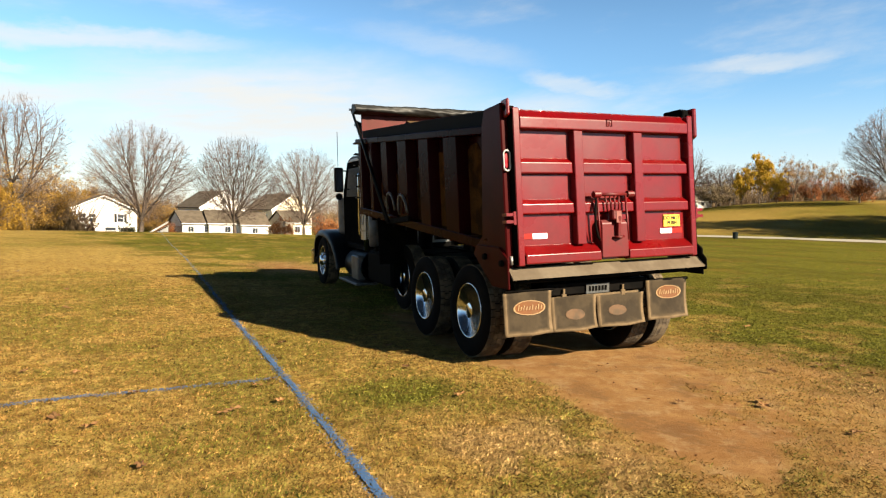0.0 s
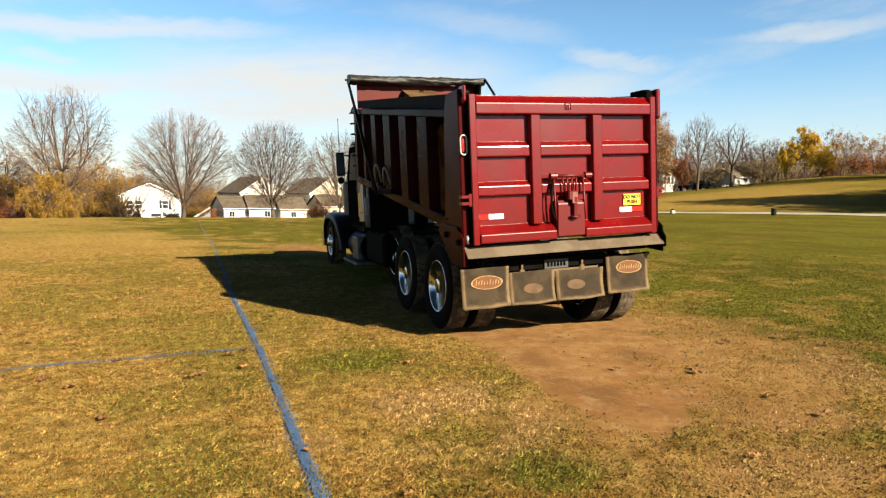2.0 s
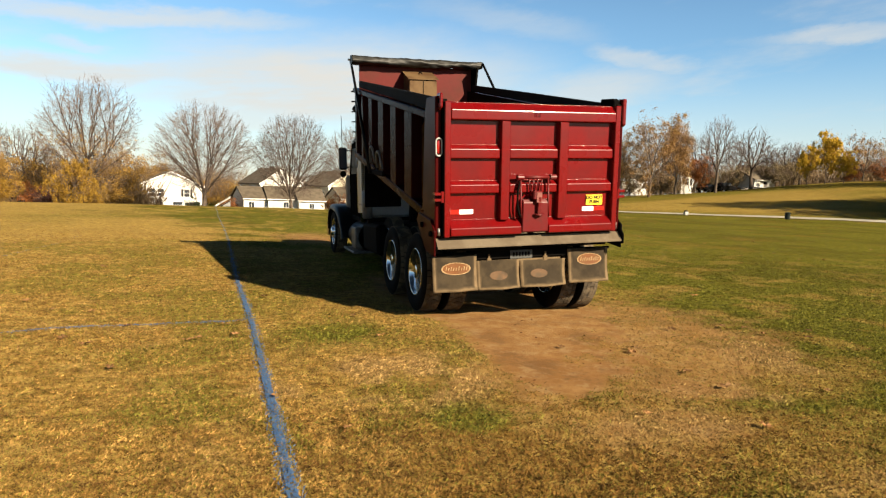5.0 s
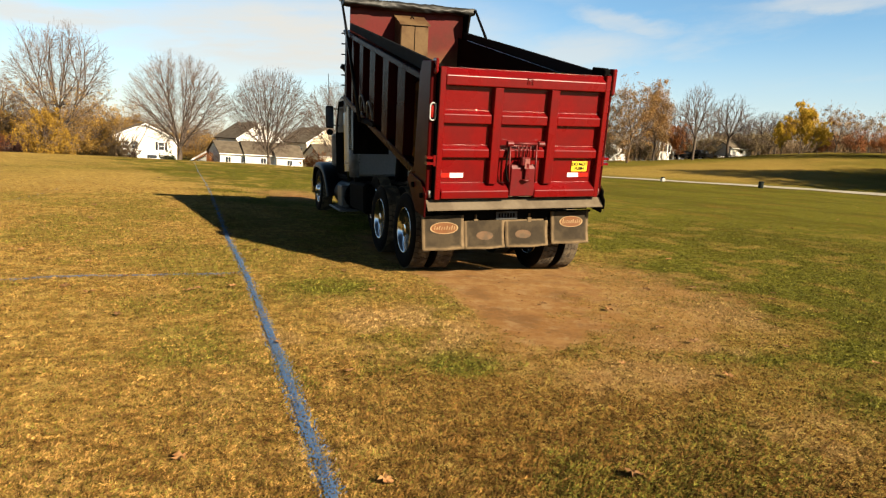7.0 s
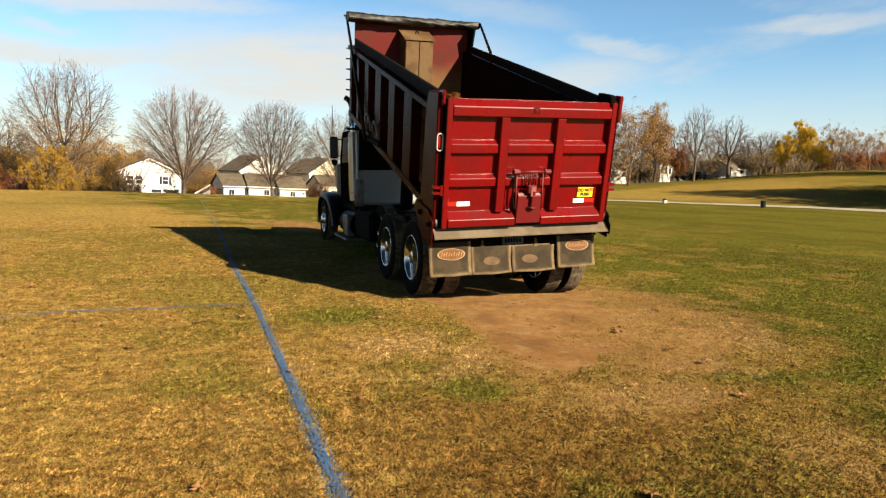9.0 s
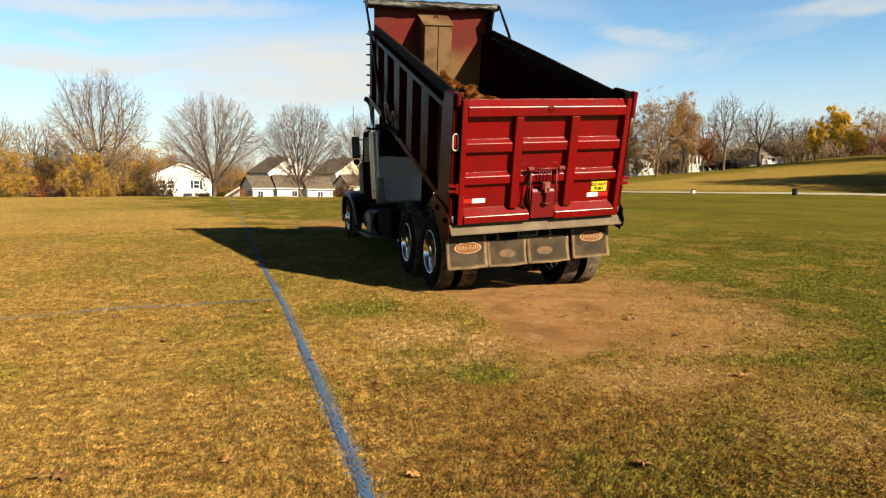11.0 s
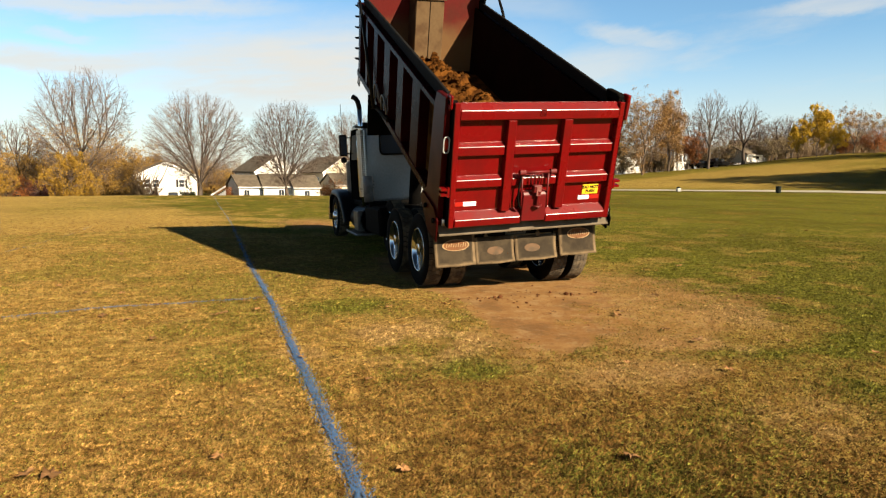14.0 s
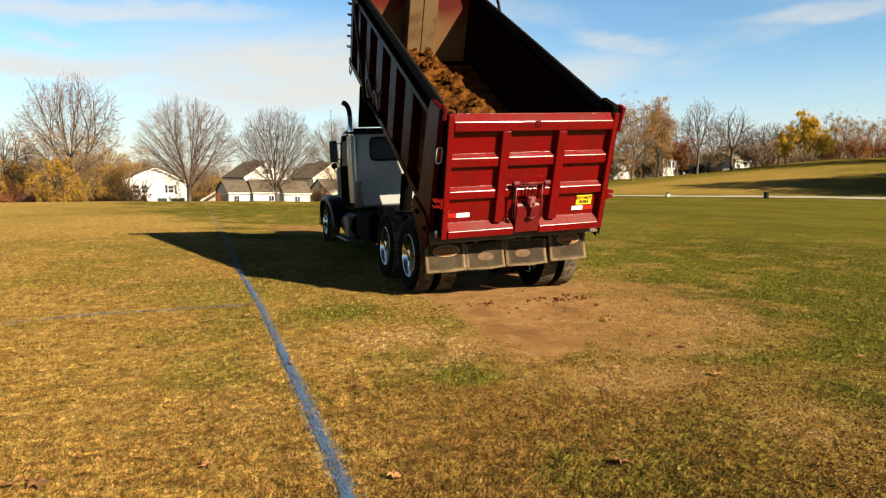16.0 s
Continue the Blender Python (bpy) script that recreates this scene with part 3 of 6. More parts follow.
def on_ground(x, y):
    return float(near_relief(np.array([float(x)]), np.array([float(y)]))[0])

# ---- the dump truck ----
TRUCK = pose(4.56, 6.2, 0)
LEANING = pose(0, 0, 0, 0, -2.9, 0)          # the load sits to one side and leans the truck on its springs
truck = empty("dump_truck", TRUCK, "red tandem dump truck with pale cab raising its loaded bed", "dump truck")
PIVOT = (0, -0.70, 0.915)
HINGE = (0, -0.327, 1.80)
RAISE = [(0, -4.1), (0.5, -3.3), (1, -2.54), (1.5, -1.75), (2, -0.96), (2.5, -0.33), (3, 0.3), (3.5, 0.96), (4, 1.65), (4.5, 2.4), (5, 3.2), (5.5, 4.05), (6, 4.9), (6.5, 5.75),
         (7, 6.54), (7.5, 7.4), (8, 8.4), (8.5, 9.3), (9, 10.2), (9.5, 11.15), (10, 12.1), (10.5, 13.0), (11, 13.75), (11.5, 14.4), (12, 15.3), (12.5, 16.3), (13, 17.2), (13.5, 18.1),
         (14, 19.3), (14.5, 20.6), (15, 21.55), (15.5, 22.4), (16, 23.4)]
SWING = {12.5: 0.7, 13: 2.0, 13.5: 2.7, 14: 3.3, 14.5: 3.8, 15: 4.0, 15.5: 5.0, 16: 6.6}


def body_pose(a):
    return LEANING @ pose(*PIVOT, a, 0, 0)


def leaning(name, bm, mat, parent=None, label="", smooth=False):
    """A part of the truck that leans with its frame."""
    return part(name, bm, mat, parent or truck, label, smooth, None if parent else LEANING)


# wheels
def tyre_mesh(width, radius=0.515):
    w = width / 2
    prof = [(-w * 0.80, 0.300), (-w * 0.98, 0.345), (-w, 0.42), (-w * 0.96, 0.485), (-w * 0.86, radius - 0.006), (-w * 0.8, radius), (w * 0.8, radius), (w * 0.86, radius - 0.006), (w * 0.96, 0.485), (w, 0.42), (w * 0.98, 0.345), (w * 0.80, 0.300)]
    bm = bmesh.new()
    sides = 48
    rings = [[bm.verts.new((a, r * math.cos(t), r * math.sin(t))) for t in (2 * math.pi * k / sides for k in range(sides))] for a, r in prof]
    for i in range(len(prof)):
        a, b = rings[i], rings[(i + 1) % len(prof)]
        for k in range(sides):
            f = bm.faces.new((a[k], a[(k + 1) % sides], b[(k + 1) % sides], b[k]))
            f.smooth = True
    # tread: four ribs of blocks with grooves between them
    for rib in range(4):
        x0 = -w * 0.78 + rib * w * 0.40
        for k in range(40):
            t0, t1 = 2 * math.pi * (k + 0.06 + 0.25 * (rib % 2)) / 40, 2 * math.pi * (k + 0.94 + 0.25 * (rib % 2)) / 40
            v = [bm.verts.new((x, r * math.cos(t), r * math.sin(t))) for r in (radius - 0.004, radius + 0.013) for x, t in ((x0, t0), (x0 + w * 0.36, t0), (x0 + w * 0.36, t1), (x0, t1))]
            for f in ((4, 5, 6, 7), (0, 1, 5, 4), (1, 2, 6, 5), (2, 3, 7, 6), (3, 0, 4, 7)):
                bm.faces.new([v[i] for i in f]).material_index = 1
    return bm


def deep_rim(side):
    """A dished aluminium wheel that faces outwards, seen from the side -x (side = -1) or +x."""
    s = side
    prof = [(s * 0.120, 0.318), (s * 0.128, 0.310), (s * 0.122, 0.296), (s * 0.06, 0.285), (s * -0.015, 0.270), (s * -0.035, 0.235), (s * -0.030, 0.175), (s * -0.02, 0.135), (s * 0.06, 0.115), (s * 0.105, 0.105), (s * 0.120, 0.085), (s * 0.122, 0.0)]
    bm = lathe(prof, 40)
    for f in bm.faces:
        f.smooth = True
        mid = f.calc_center_median()
        if 0.125 < math.hypot(mid.y, mid.z) < 0.262:
            f.material_index = 2
    for k in range(10):
        t = 2 * math.pi * k / 10
        bm = lathe([(s * -0.03, 0.017), (s * 0.015, 0.015), (s * 0.02, 0.0)], 6, bm, Matrix.Translation((0, 0.168 * math.cos(t), 0.168 * math.sin(t))))
    for k in range(10):
        t = 2 * math.pi * (k + 0.5) / 10
        own = lathe([(s * -0.0335, 0.030), (s * -0.0270, 0.030), (s * -0.0269, 0.0)], 12, None, Matrix.Translation((0, 0.226 * math.cos(t), 0.226 * math.sin(t))))
        for f in own.faces:
            f.material_index = 1
        bm = merged(bm, own)
    return bm


def convex_rim(side):
    s = side
    prof = [(s * 0.12, 0.318), (s * 0.128, 0.31), (s * 0.118, 0.296), (s * 0.085, 0.28), (s * 0.10, 0.235), (s * 0.118, 0.17), (s * 0.12, 0.13), (s * 0.165, 0.11), (s * 0.19, 0.08), (s * 0.195, 0.0)]
    bm = lathe(prof, 36)
    for f in bm.faces:
        f.smooth = True
    for k in range(10):
        t = 2 * math.pi * k / 10
        bm = lathe([(s * 0.11, 0.018), (s * 0.150, 0.016), (s * 0.155, 0.0)], 6, bm, Matrix.Translation((0, 0.145 * math.cos(t), 0.145 * math.sin(t))))
    return bm


def wheel(x, y, z, side, rim, width=0.275, label="", rim_paint=CHROME):
    hub = part("wheel", lathe([(-0.09, 0.0), (-0.09, 0.19), (0.05, 0.19), (0.05, 0.0)], 20), FRAME, truck, label, m=pose(x, y, z, 360 * ((x * 3.7 + y * 1.3) % 1)))
    part("tyre", tyre_mesh(width), [RUBBER, TREAD], hub, "black rubber tyre with dusty tread")
    part("rim", rim(side), [rim_paint, INK, RIM_DISC], hub, "polished aluminium wheel rim" if rim_paint is CHROME else "grimy black wheel rim")
    return hub


for y in (-0.04, 1.30):
    for side in (-1, 1):
        wheel(side * 1.135, y, 0.515, side, deep_rim)
        wheel(side * 0.80, y, 0.515, -side, deep_rim)
for side in (-1, 1):
    wheel(side * 0.77, 3.13, 0.57, side, deep_rim, 0.26, "raised wheel of the lift axle")
    wheel(side * 1.09, 7.36, 0.515, side, convex_rim, 0.29)
for y, z, r in ((-0.04, 0.515, 0.09), (1.30, 0.515, 0.09), (3.13, 0.57, 0.06), (7.36, 0.515, 0.06)):
    bm = lathe([(-0.85, r * 0.7), (-0.35, r * 0.8), (-0.25, r * 1.9 if r > 0.07 else r), (0.25, r * 1.9 if r > 0.07 else r), (0.35, r * 0.8), (0.85, r * 0.7)], 16)
    part("axle", bm, FRAME, truck, m=pose(0, y, z))

# chassis
for s in (-1, 1):
    bm = prism([(-0.78, 0.72), (8.1, 0.72), (8.1, 0.98), (-0.78, 0.98)], "x", s * 0.44 - 0.01, s * 0.44 + 0.01)
    box(min(s * 0.44, s * 0.36), max(s * 0.44, s * 0.36), -0.78, 8.1, 0.71, 0.725, bm)
    box(min(s * 0.44, s * 0.36), max(s * 0.44, s * 0.36), -0.78, 8.1, 0.975, 0.99, bm)
    leaning("frame_rail", bm, FRAME)
for y in (-0.72, 0.6, 2.0, 3.4, 5.0):
    leaning("cross_member", box(-0.43, 0.43, y - 0.04, y + 0.04, 0.74, 0.95, bevel=0.008), FRAME)
for s in (-1, 1):
    for y in (-0.04, 1.30):
        bm = box(s * 0.55 - 0.05, s * 0.55 + 0.05, y - 0.48, y + 0.48, 0.66, 0.74, bevel=0.012)
        leaning("leaf_spring", bm, FRAME)
    leaning("frame_gusset", box(s * 0.60 - 0.12, s * 0.60 + 0.12, -0.1, 1.4, 0.75, 0.93, bevel=0.02), FRAME)
leaning("pump_housing", box(-0.36, 0.36, 2.2, 3.2, 0.55, 0.96, bevel=0.04), FRAME)
leaning("underside_light_block", box(-0.36, 0.36, 3.25, 6.30, 0.50, 0.965, bevel=0.05), FRAME)
leaning("body_hinge_beam", tube([(-0.62, -0.70, 0.90), (0.62, -0.70, 0.90)], 0.05, 12), FRAME)
for s in (-1, 1):
    leaning("drive_box", box(min(s * 0.52, s * 1.02), max(s * 0.52, s * 1.02), 3.25, 4.55, 0.42, 0.98, bevel=0.05), FRAME)
    bm = lathe([(-0.55, 0.0), (-0.55, 0.27), (-0.53, 0.29), (0.53, 0.29), (0.55, 0.27), (0.55, 0.0)], 28, None, pose(s * 0.80, 5.35, 0.62, 0, 0, 90))
    leaning("fuel_tank", bm, BLACK, smooth=True)

# flaps and their hanger
def flap(x0, x1, top, low, y, logo, mat_logo, bulge):
    nx, nz = 16, 16
    bm = bmesh.new()
    rows = []
    for j in range(nz + 1):
        v = j / nz
        row = []
        for i in range(nx + 1):
            u = i / nx
            out = -bulge * math.sin(u * math.pi) * (0.3 + v) - 0.05 * v * v - 0.012 * math.sin(u * 9 + v * 3)
            row.append(bm.verts.new((x0 + (x1 - x0) * u, y + out, top + (low - top) * v)))
        rows.append(row)
    for j in range(nz):
        for i in range(nx):
            f = bm.faces.new((rows[j][i], rows[j][i + 1], rows[j + 1][i + 1], rows[j + 1][i]))
            f.smooth = True
            f.material_index = 1 if i in (0, nx - 1) or j in (nz - 1,) else 0
    ret = bmesh.ops.extrude_face_region(bm, geom=list(bm.faces))
    for v in ret["geom"]:
        if isinstance(v, bmesh.types.BMVert):
            v.co.y += 0.012
    ob = leaning("mud_flap", bm, [FLAP, FLAP_EDGE], None, "dusty black rubber mud flap with an oval orange print")
    if logo:
        cx, cz, a, b = logo

        def disc(a, b, lift, hole=0.0):
            d = bmesh.new()
            k = 28
            outer = [d.verts.new((cx + a * math.cos(t), 0, cz + b * math.sin(t))) for t in (2 * math.pi * i / k for i in range(k))]
            if not hole:
                rings = [[d.verts.new((cx + a * q * math.cos(t), 0, cz + b * q * math.sin(t))) for t in (2 * math.pi * i / k for i in range(k))] for q in (0.75, 0.5, 0.25)]
                for near, far in zip([outer] + rings, rings):
                    for i in range(k):
                        d.faces.new((near[i], near[(i + 1) % k], far[(i + 1) % k], far[i]))
                d.faces.new(rings[-1])
            if hole:
                inner = [d.verts.new((cx + a * hole * math.cos(t), 0, cz + b * hole * math.sin(t))) for t in (2 * math.pi * i / k for i in range(k))]
                for i in range(k):
                    d.faces.new((outer[i], outer[(i + 1) % k], inner[(i + 1) % k], inner[i]))
            for v in d.verts:
                u, w = (v.co.x - x0) / (x1 - x0), (top - v.co.z) / (top - low)
                v.co.y = y - bulge * math.sin(u * math.pi) * (0.3 + w) - 0.05 * w * w - 0.012 * math.sin(u * 9 + w * 3) - lift
            return d
        part("oval_print", disc(a, b, 0.004), mat_logo, ob, "oval orange print")
        part("oval_rim", disc(a, b, 0.007, 0.90), CREAM if mat_logo is ORANGE else FADED, ob, "thin pale rim of the print")
        if mat_logo is ORANGE:
            # the maker's script, as plain slanting strokes
            for i in range(9):
                tall = (0.55, 0.28, 0.42, 0.26, 0.30, 0.50, 0.26, 0.52, 0.40)[i] * b
                mid = cx + a * (-0.68 + 0.17 * i)
                d = bmesh.new()
                corners = [(mid - 0.008, cz - 0.30 * b), (mid + 0.004, cz - 0.30 * b), (mid + 0.016, cz - 0.10 * b + tall), (mid + 0.004, cz - 0.10 * b + tall)]
                d.faces.new([d.verts.new((px, 0, pz)) for px, pz in corners])
                for v in d.verts:
                    u, w = (v.co.x - x0) / (x1 - x0), (top - v.co.z) / (top - low)
                    v.co.y = y - bulge * math.sin(u * math.pi) * (0.3 + w) - 0.05 * w * w - 0.012 * math.sin(u * 9 + w * 3) - 0.010
                part("print_bar", d, CREAM, ob)
    return ob


flap(-1.255, -0.678, 0.875, 0.435, -0.888, (-0.955, 0.715, 0.19, 0.075), ORANGE, 0.015)
flap(-0.675, -0.09, 0.79, 0.430, -0.87, (-0.39, 0.60, 0.115, 0.055), FADED, 0.035)
flap(-0.085, 0.56, 0.77, 0.430, -0.87, (0.17, 0.60, 0.115, 0.055), FADED, 0.035)
flap(0.60, 1.195, 0.89, 0.445, -0.87, (0.91, 0.745, 0.18, 0.075), ORANGE, 0.015)
for s in (-1, 1):
    leaning("flap_hanger", tube([(s * 0.45, -0.80, 0.90), (s * 0.68, -0.85, 0.885), (s * 1.22, -0.86, 0.885)], 0.016, 8), FRAME)
leaning("flap_bar", box(-0.66, 0.50, -0.865, -0.845, 0.755, 0.79, bevel=0.004), FLAP_EDGE)
for x in (-0.50, 0.28):
    bm = box(x - 0.03, x + 0.03, -0.875, -0.845, 0.75, 0.815, bevel=0.006)
    box(x - 0.012, x + 0.012, -0.87, -0.85, 0.81, 0.87, bm)
    leaning("flap_bracket", bm, FLAP_EDGE)
plate = leaning("number_plate", box(-0.21, 0.10, -0.86, -0.852, 0.795, 0.905, bevel=0.004), PLATE, None, "dusty grey number plate with dark characters")
for i in range(6):
    part("plate_bar", box(-0.175 + i * 0.042, -0.15 + i * 0.042, -0.866, -0.8605, 0.825, 0.878), FRAME, plate)
leaning("rear_bar", box(-0.70, 0.62, -0.84, -0.76, 0.80, 0.93, bevel=0.01), FRAME)
for x in (0.40,):
    lamp = leaning("tail_lamp", lathe([(-0.03, 0.05), (0.02, 0.035), (0.03, 0.0)], 16, None, pose(x, -0.80, 0.86, 0, 0, -90)), RED_LENS, None, "small round red tail lamp")

# the bed
def low(y):
    return 0.37 + 0.146 * y


def rail(y):
    return 1.60 + 0.139 * y


BED_FRONT = 4.85
dump_body = part("dump_body", prism([(0.05, low(0.05) + 0.02), (BED_FRONT, low(BED_FRONT) + 0.02), (BED_FRONT, low(BED_FRONT) + 0.09), (-0.20, low(-0.2) + 0.09), (-0.20, low(-0.2) + 0.03)], "x", -1.10, 1.10), RUSTY_IN_SHADE, truck, "raised steel dump bed with ribbed red sides", m=body_pose(RAISE[0][1]))
for s in (-1, 1):
    def sx(a, b):
        return min(s * a, s * b), max(s * a, s * b)
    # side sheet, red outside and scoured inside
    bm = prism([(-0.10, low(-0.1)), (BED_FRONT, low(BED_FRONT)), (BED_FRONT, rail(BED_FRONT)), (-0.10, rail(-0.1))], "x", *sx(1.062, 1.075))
    part("side_sheet", bm, SHADED_RED, dump_body)
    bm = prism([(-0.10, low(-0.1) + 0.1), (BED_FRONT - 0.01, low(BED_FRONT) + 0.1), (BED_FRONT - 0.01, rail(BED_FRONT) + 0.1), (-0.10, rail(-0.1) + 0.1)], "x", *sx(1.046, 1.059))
    part("inner_lining", bm, RUSTY_IN_SHADE, dump_body, "scoured steel lining, darkened for shade")
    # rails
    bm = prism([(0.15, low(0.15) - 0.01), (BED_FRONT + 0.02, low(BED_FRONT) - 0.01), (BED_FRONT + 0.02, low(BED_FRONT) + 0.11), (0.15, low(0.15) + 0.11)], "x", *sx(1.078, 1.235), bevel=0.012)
    part("bottom_rail", bm, SHADED_RED, dump_body)
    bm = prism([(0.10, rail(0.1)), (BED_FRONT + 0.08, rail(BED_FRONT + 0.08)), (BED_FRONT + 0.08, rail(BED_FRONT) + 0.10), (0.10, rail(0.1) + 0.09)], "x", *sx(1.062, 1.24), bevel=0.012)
    part("top_rail", bm, SHADED_RED, dump_body)
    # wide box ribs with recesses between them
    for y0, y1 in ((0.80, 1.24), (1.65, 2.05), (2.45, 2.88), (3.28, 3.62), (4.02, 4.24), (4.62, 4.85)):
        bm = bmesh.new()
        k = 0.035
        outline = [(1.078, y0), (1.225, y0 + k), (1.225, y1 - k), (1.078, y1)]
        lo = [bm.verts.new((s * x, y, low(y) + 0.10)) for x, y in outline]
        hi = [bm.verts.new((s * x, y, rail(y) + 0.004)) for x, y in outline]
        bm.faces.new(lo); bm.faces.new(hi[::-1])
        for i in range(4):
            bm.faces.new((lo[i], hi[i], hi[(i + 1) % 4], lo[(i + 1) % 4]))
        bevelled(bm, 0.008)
        part("rib", bm, SHADED_RED, dump_body)
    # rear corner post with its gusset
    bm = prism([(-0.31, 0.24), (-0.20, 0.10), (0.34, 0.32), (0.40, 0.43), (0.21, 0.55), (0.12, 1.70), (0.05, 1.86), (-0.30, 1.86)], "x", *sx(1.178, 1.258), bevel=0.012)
    part("rear_post", bm, POST_RED, dump_body, "rear corner post in shade-darkened red")
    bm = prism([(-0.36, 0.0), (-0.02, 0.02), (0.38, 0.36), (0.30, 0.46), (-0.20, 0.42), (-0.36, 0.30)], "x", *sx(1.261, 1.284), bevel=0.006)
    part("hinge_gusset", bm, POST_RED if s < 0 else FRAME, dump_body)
    for yy, zz in ((-0.26, 0.26), (0.10, 0.33)):
        part("gusset_bolt", lathe([(0, 0.035), (s * 0.03, 0.032), (s * 0.035, 0.0)], 10, None, Matrix.Translation((s * 1.284, yy, zz))), FRAME, dump_body)
    # bracket that carries the tailgate, and the end of the side board
    foot = 1.54 if s > 0 else 1.70
    bm = prism([(-0.385, foot + 0.03), (-0.33, foot), (-0.25, foot + 0.03), (-0.25, 1.89), (-0.385, 1.89)], "x", *sx(1.19, 1.245 if s > 0 else 1.225), bevel=0.012)
    part("gate_bracket", bm, RED, dump_body)
    bm = prism([(-0.33, 1.79), (-0.02, 1.80), (-0.02, 1.905), (-0.29, 1.895), (-0.34, 1.87)], "x", *sx(1.085, 1.172), bevel=0.012)
    if s > 0:
        part("board_clip", bm, MATTE, dump_body)
    else:
        bm.free()
    # upright added to close the corner behind the gate, black for the shade there
    part("corner_filler", box(*sx(1.045, 1.128), -0.285, -0.102, 0.22, 1.74), MATTE, dump_body)
    # black board along the top
    bm = prism([(-0.02, rail(0) + 0.09), (BED_FRONT - 0.1, rail(BED_FRONT) + 0.09), (BED_FRONT - 0.1, rail(BED_FRONT) + 0.215), (2.4, rail(2.4) + 0.25), (-0.02, rail(0) + 0.26)], "x", *sx(1.11, 1.155), bevel=0.008)
    part("side_board", bm, BOARD, dump_body, "black timber side board")
    # marker lamp in a bright ring
    if s < 0:
        part("marker_lamp", lathe([(0, 0.030), (0.012, 0.028), (0.016, 0.0)], 16, None, pose(s * 1.218, -0.305, 1.28, 0, 0, -90) @ Matrix.Diagonal((1, 1, 2.6, 1))), RED_LENS, dump_body, "oval red marker lamp")
        ring = [(s * 1.218 + 0.036 * math.cos(t), -0.325, 1.28 + 0.062 * (1 if math.sin(t) > 0 else -1) + 0.04 * math.sin(t)) for t in (2 * math.pi * (k + 0.5) / 20 for k in range(20))]
        part("lamp_ring", tube(ring, 0.0095, 6, closed=True), TRIM_WHITE, dump_body, "white ring round the lamp")
    # rubber flap that hangs under the front of the bed
    hem, ahead = (0.20, 3.78) if s < 0 else (-0.25, 4.10)
    part("under_flap", prism([(ahead, hem), (ahead + 0.02, hem), (ahead + 0.02, low(ahead) + 0.02), (ahead, low(ahead) + 0.02)], "x", *sx(0.60 if s < 0 else 0.38, 1.26)), FRAME, dump_body, "black rubber flap under the bed, right one added for shade")
    # arm of the tarp
    arm = ((1.275, BED_FRONT + 0.06, 2.87), (1.275, 4.28, 2.12), (1.285, 3.22, 0.84)) if s < 0 else ((1.30, 4.66, 2.90), (1.30, 4.06, 2.38), (1.30, 2.95, 0.95))
    bm = tube([(s * x, y, z) for x, y, z in arm], [0.022, 0.026, 0.032], 6)
    part("tarp_arm", bm, BLACK, dump_body)
    # spring hoops at the foot of the arm
    for y0 in (3.12, 2.62):
        hoop = [(s * (1.255 + 0.03 * math.sin(t)), y0 - 0.17 * math.cos(t), 0.93 + 0.27 * math.sin(t) + 0.14 * (y0 - 2.6)) for t in (math.pi * k / 10 for k in range(11))]
        part("tarp_spring", tube(hoop, 0.020, 6), DARK_STEEL, dump_body, "grey steel spring hoop")
    part("spring_base", box(*sx(1.235, 1.265), 2.40, 3.32, low(2.9) + 0.02, low(2.9) + 0.10, bevel=0.01), FRAME, dump_body)
    # ladder rungs at the front corner
    for i in range(6):
        z = low(BED_FRONT) + 0.28 + 0.19 * i
        part("rung", tube([(s * 1.12, BED_FRONT + 0.04, z), (s * 1.25, BED_FRONT + 0.05, z), (s * 1.25, BED_FRONT + 0.17, z), (s * 1.12, BED_FRONT + 0.17, z)], 0.012, 5), BLACK, dump_body)
    hook = [(s * 1.20, BED_FRONT + 0.03, low(BED_FRONT) + 0.02), (s * 1.21, BED_FRONT + 0.05, low(BED_FRONT) - 0.16), (s * 1.21, BED_FRONT - 0.06, low(BED_FRONT) - 0.20), (s * 1.2, BED_FRONT - 0.10, low(BED_FRONT) - 0.05)]
    part("tarp_hook", tube(hook, 0.014, 6), STEEL, dump_body)
# headboard, hoist housing and tarp
bm = prism([(-1.13, low(BED_FRONT)), (1.13, low(BED_FRONT)), (1.13, 2.30), (1.13, 2.80), (-1.13, 2.80)], "y", BED_FRONT - 0.02, BED_FRONT + 0.012)
part("headboard", bm, HEADBOARD, dump_body, "red steel headboard with dried soil on its lower half")
bm = box(-1.12, 1.12, BED_FRONT + 0.014, BED_FRONT + 0.05, low(BED_FRONT), 2.78)
for x in (-0.9, -0.45, 0.45, 0.9):
    box(x - 0.05, x + 0.05, BED_FRONT + 0.05, BED_FRONT + 0.11, low(BED_FRONT), 2.75, bm)
part("headboard_back", bm, BLACK, dump_body)
bm = prism([(BED_FRONT - 0.022, low(BED_FRONT) + 0.1), (BED_FRONT - 0.46, low(4.4) + 0.1), (BED_FRONT - 0.46, 2.50), (BED_FRONT - 0.022, 2.68)], "x", -0.27, 0.27, bevel=0.012)
house_box = part("hoist_housing", bm, DUSTY, dump_body, "dusty tan steel hoist housing")
part("housing_cap", prism([(BED_FRONT - 0.024, 2.69), (BED_FRONT - 0.485, 2.515), (BED_FRONT - 0.485, 2.53), (BED_FRONT - 0.024, 2.71)], "x", -0.30, 0.30), DUSTY, dump_body)
part("housing_seam", box(-0.006, 0.006, BED_FRONT - 0.466, BED_FRONT - 0.456, 1.2, 2.5), FRAME, dump_body)
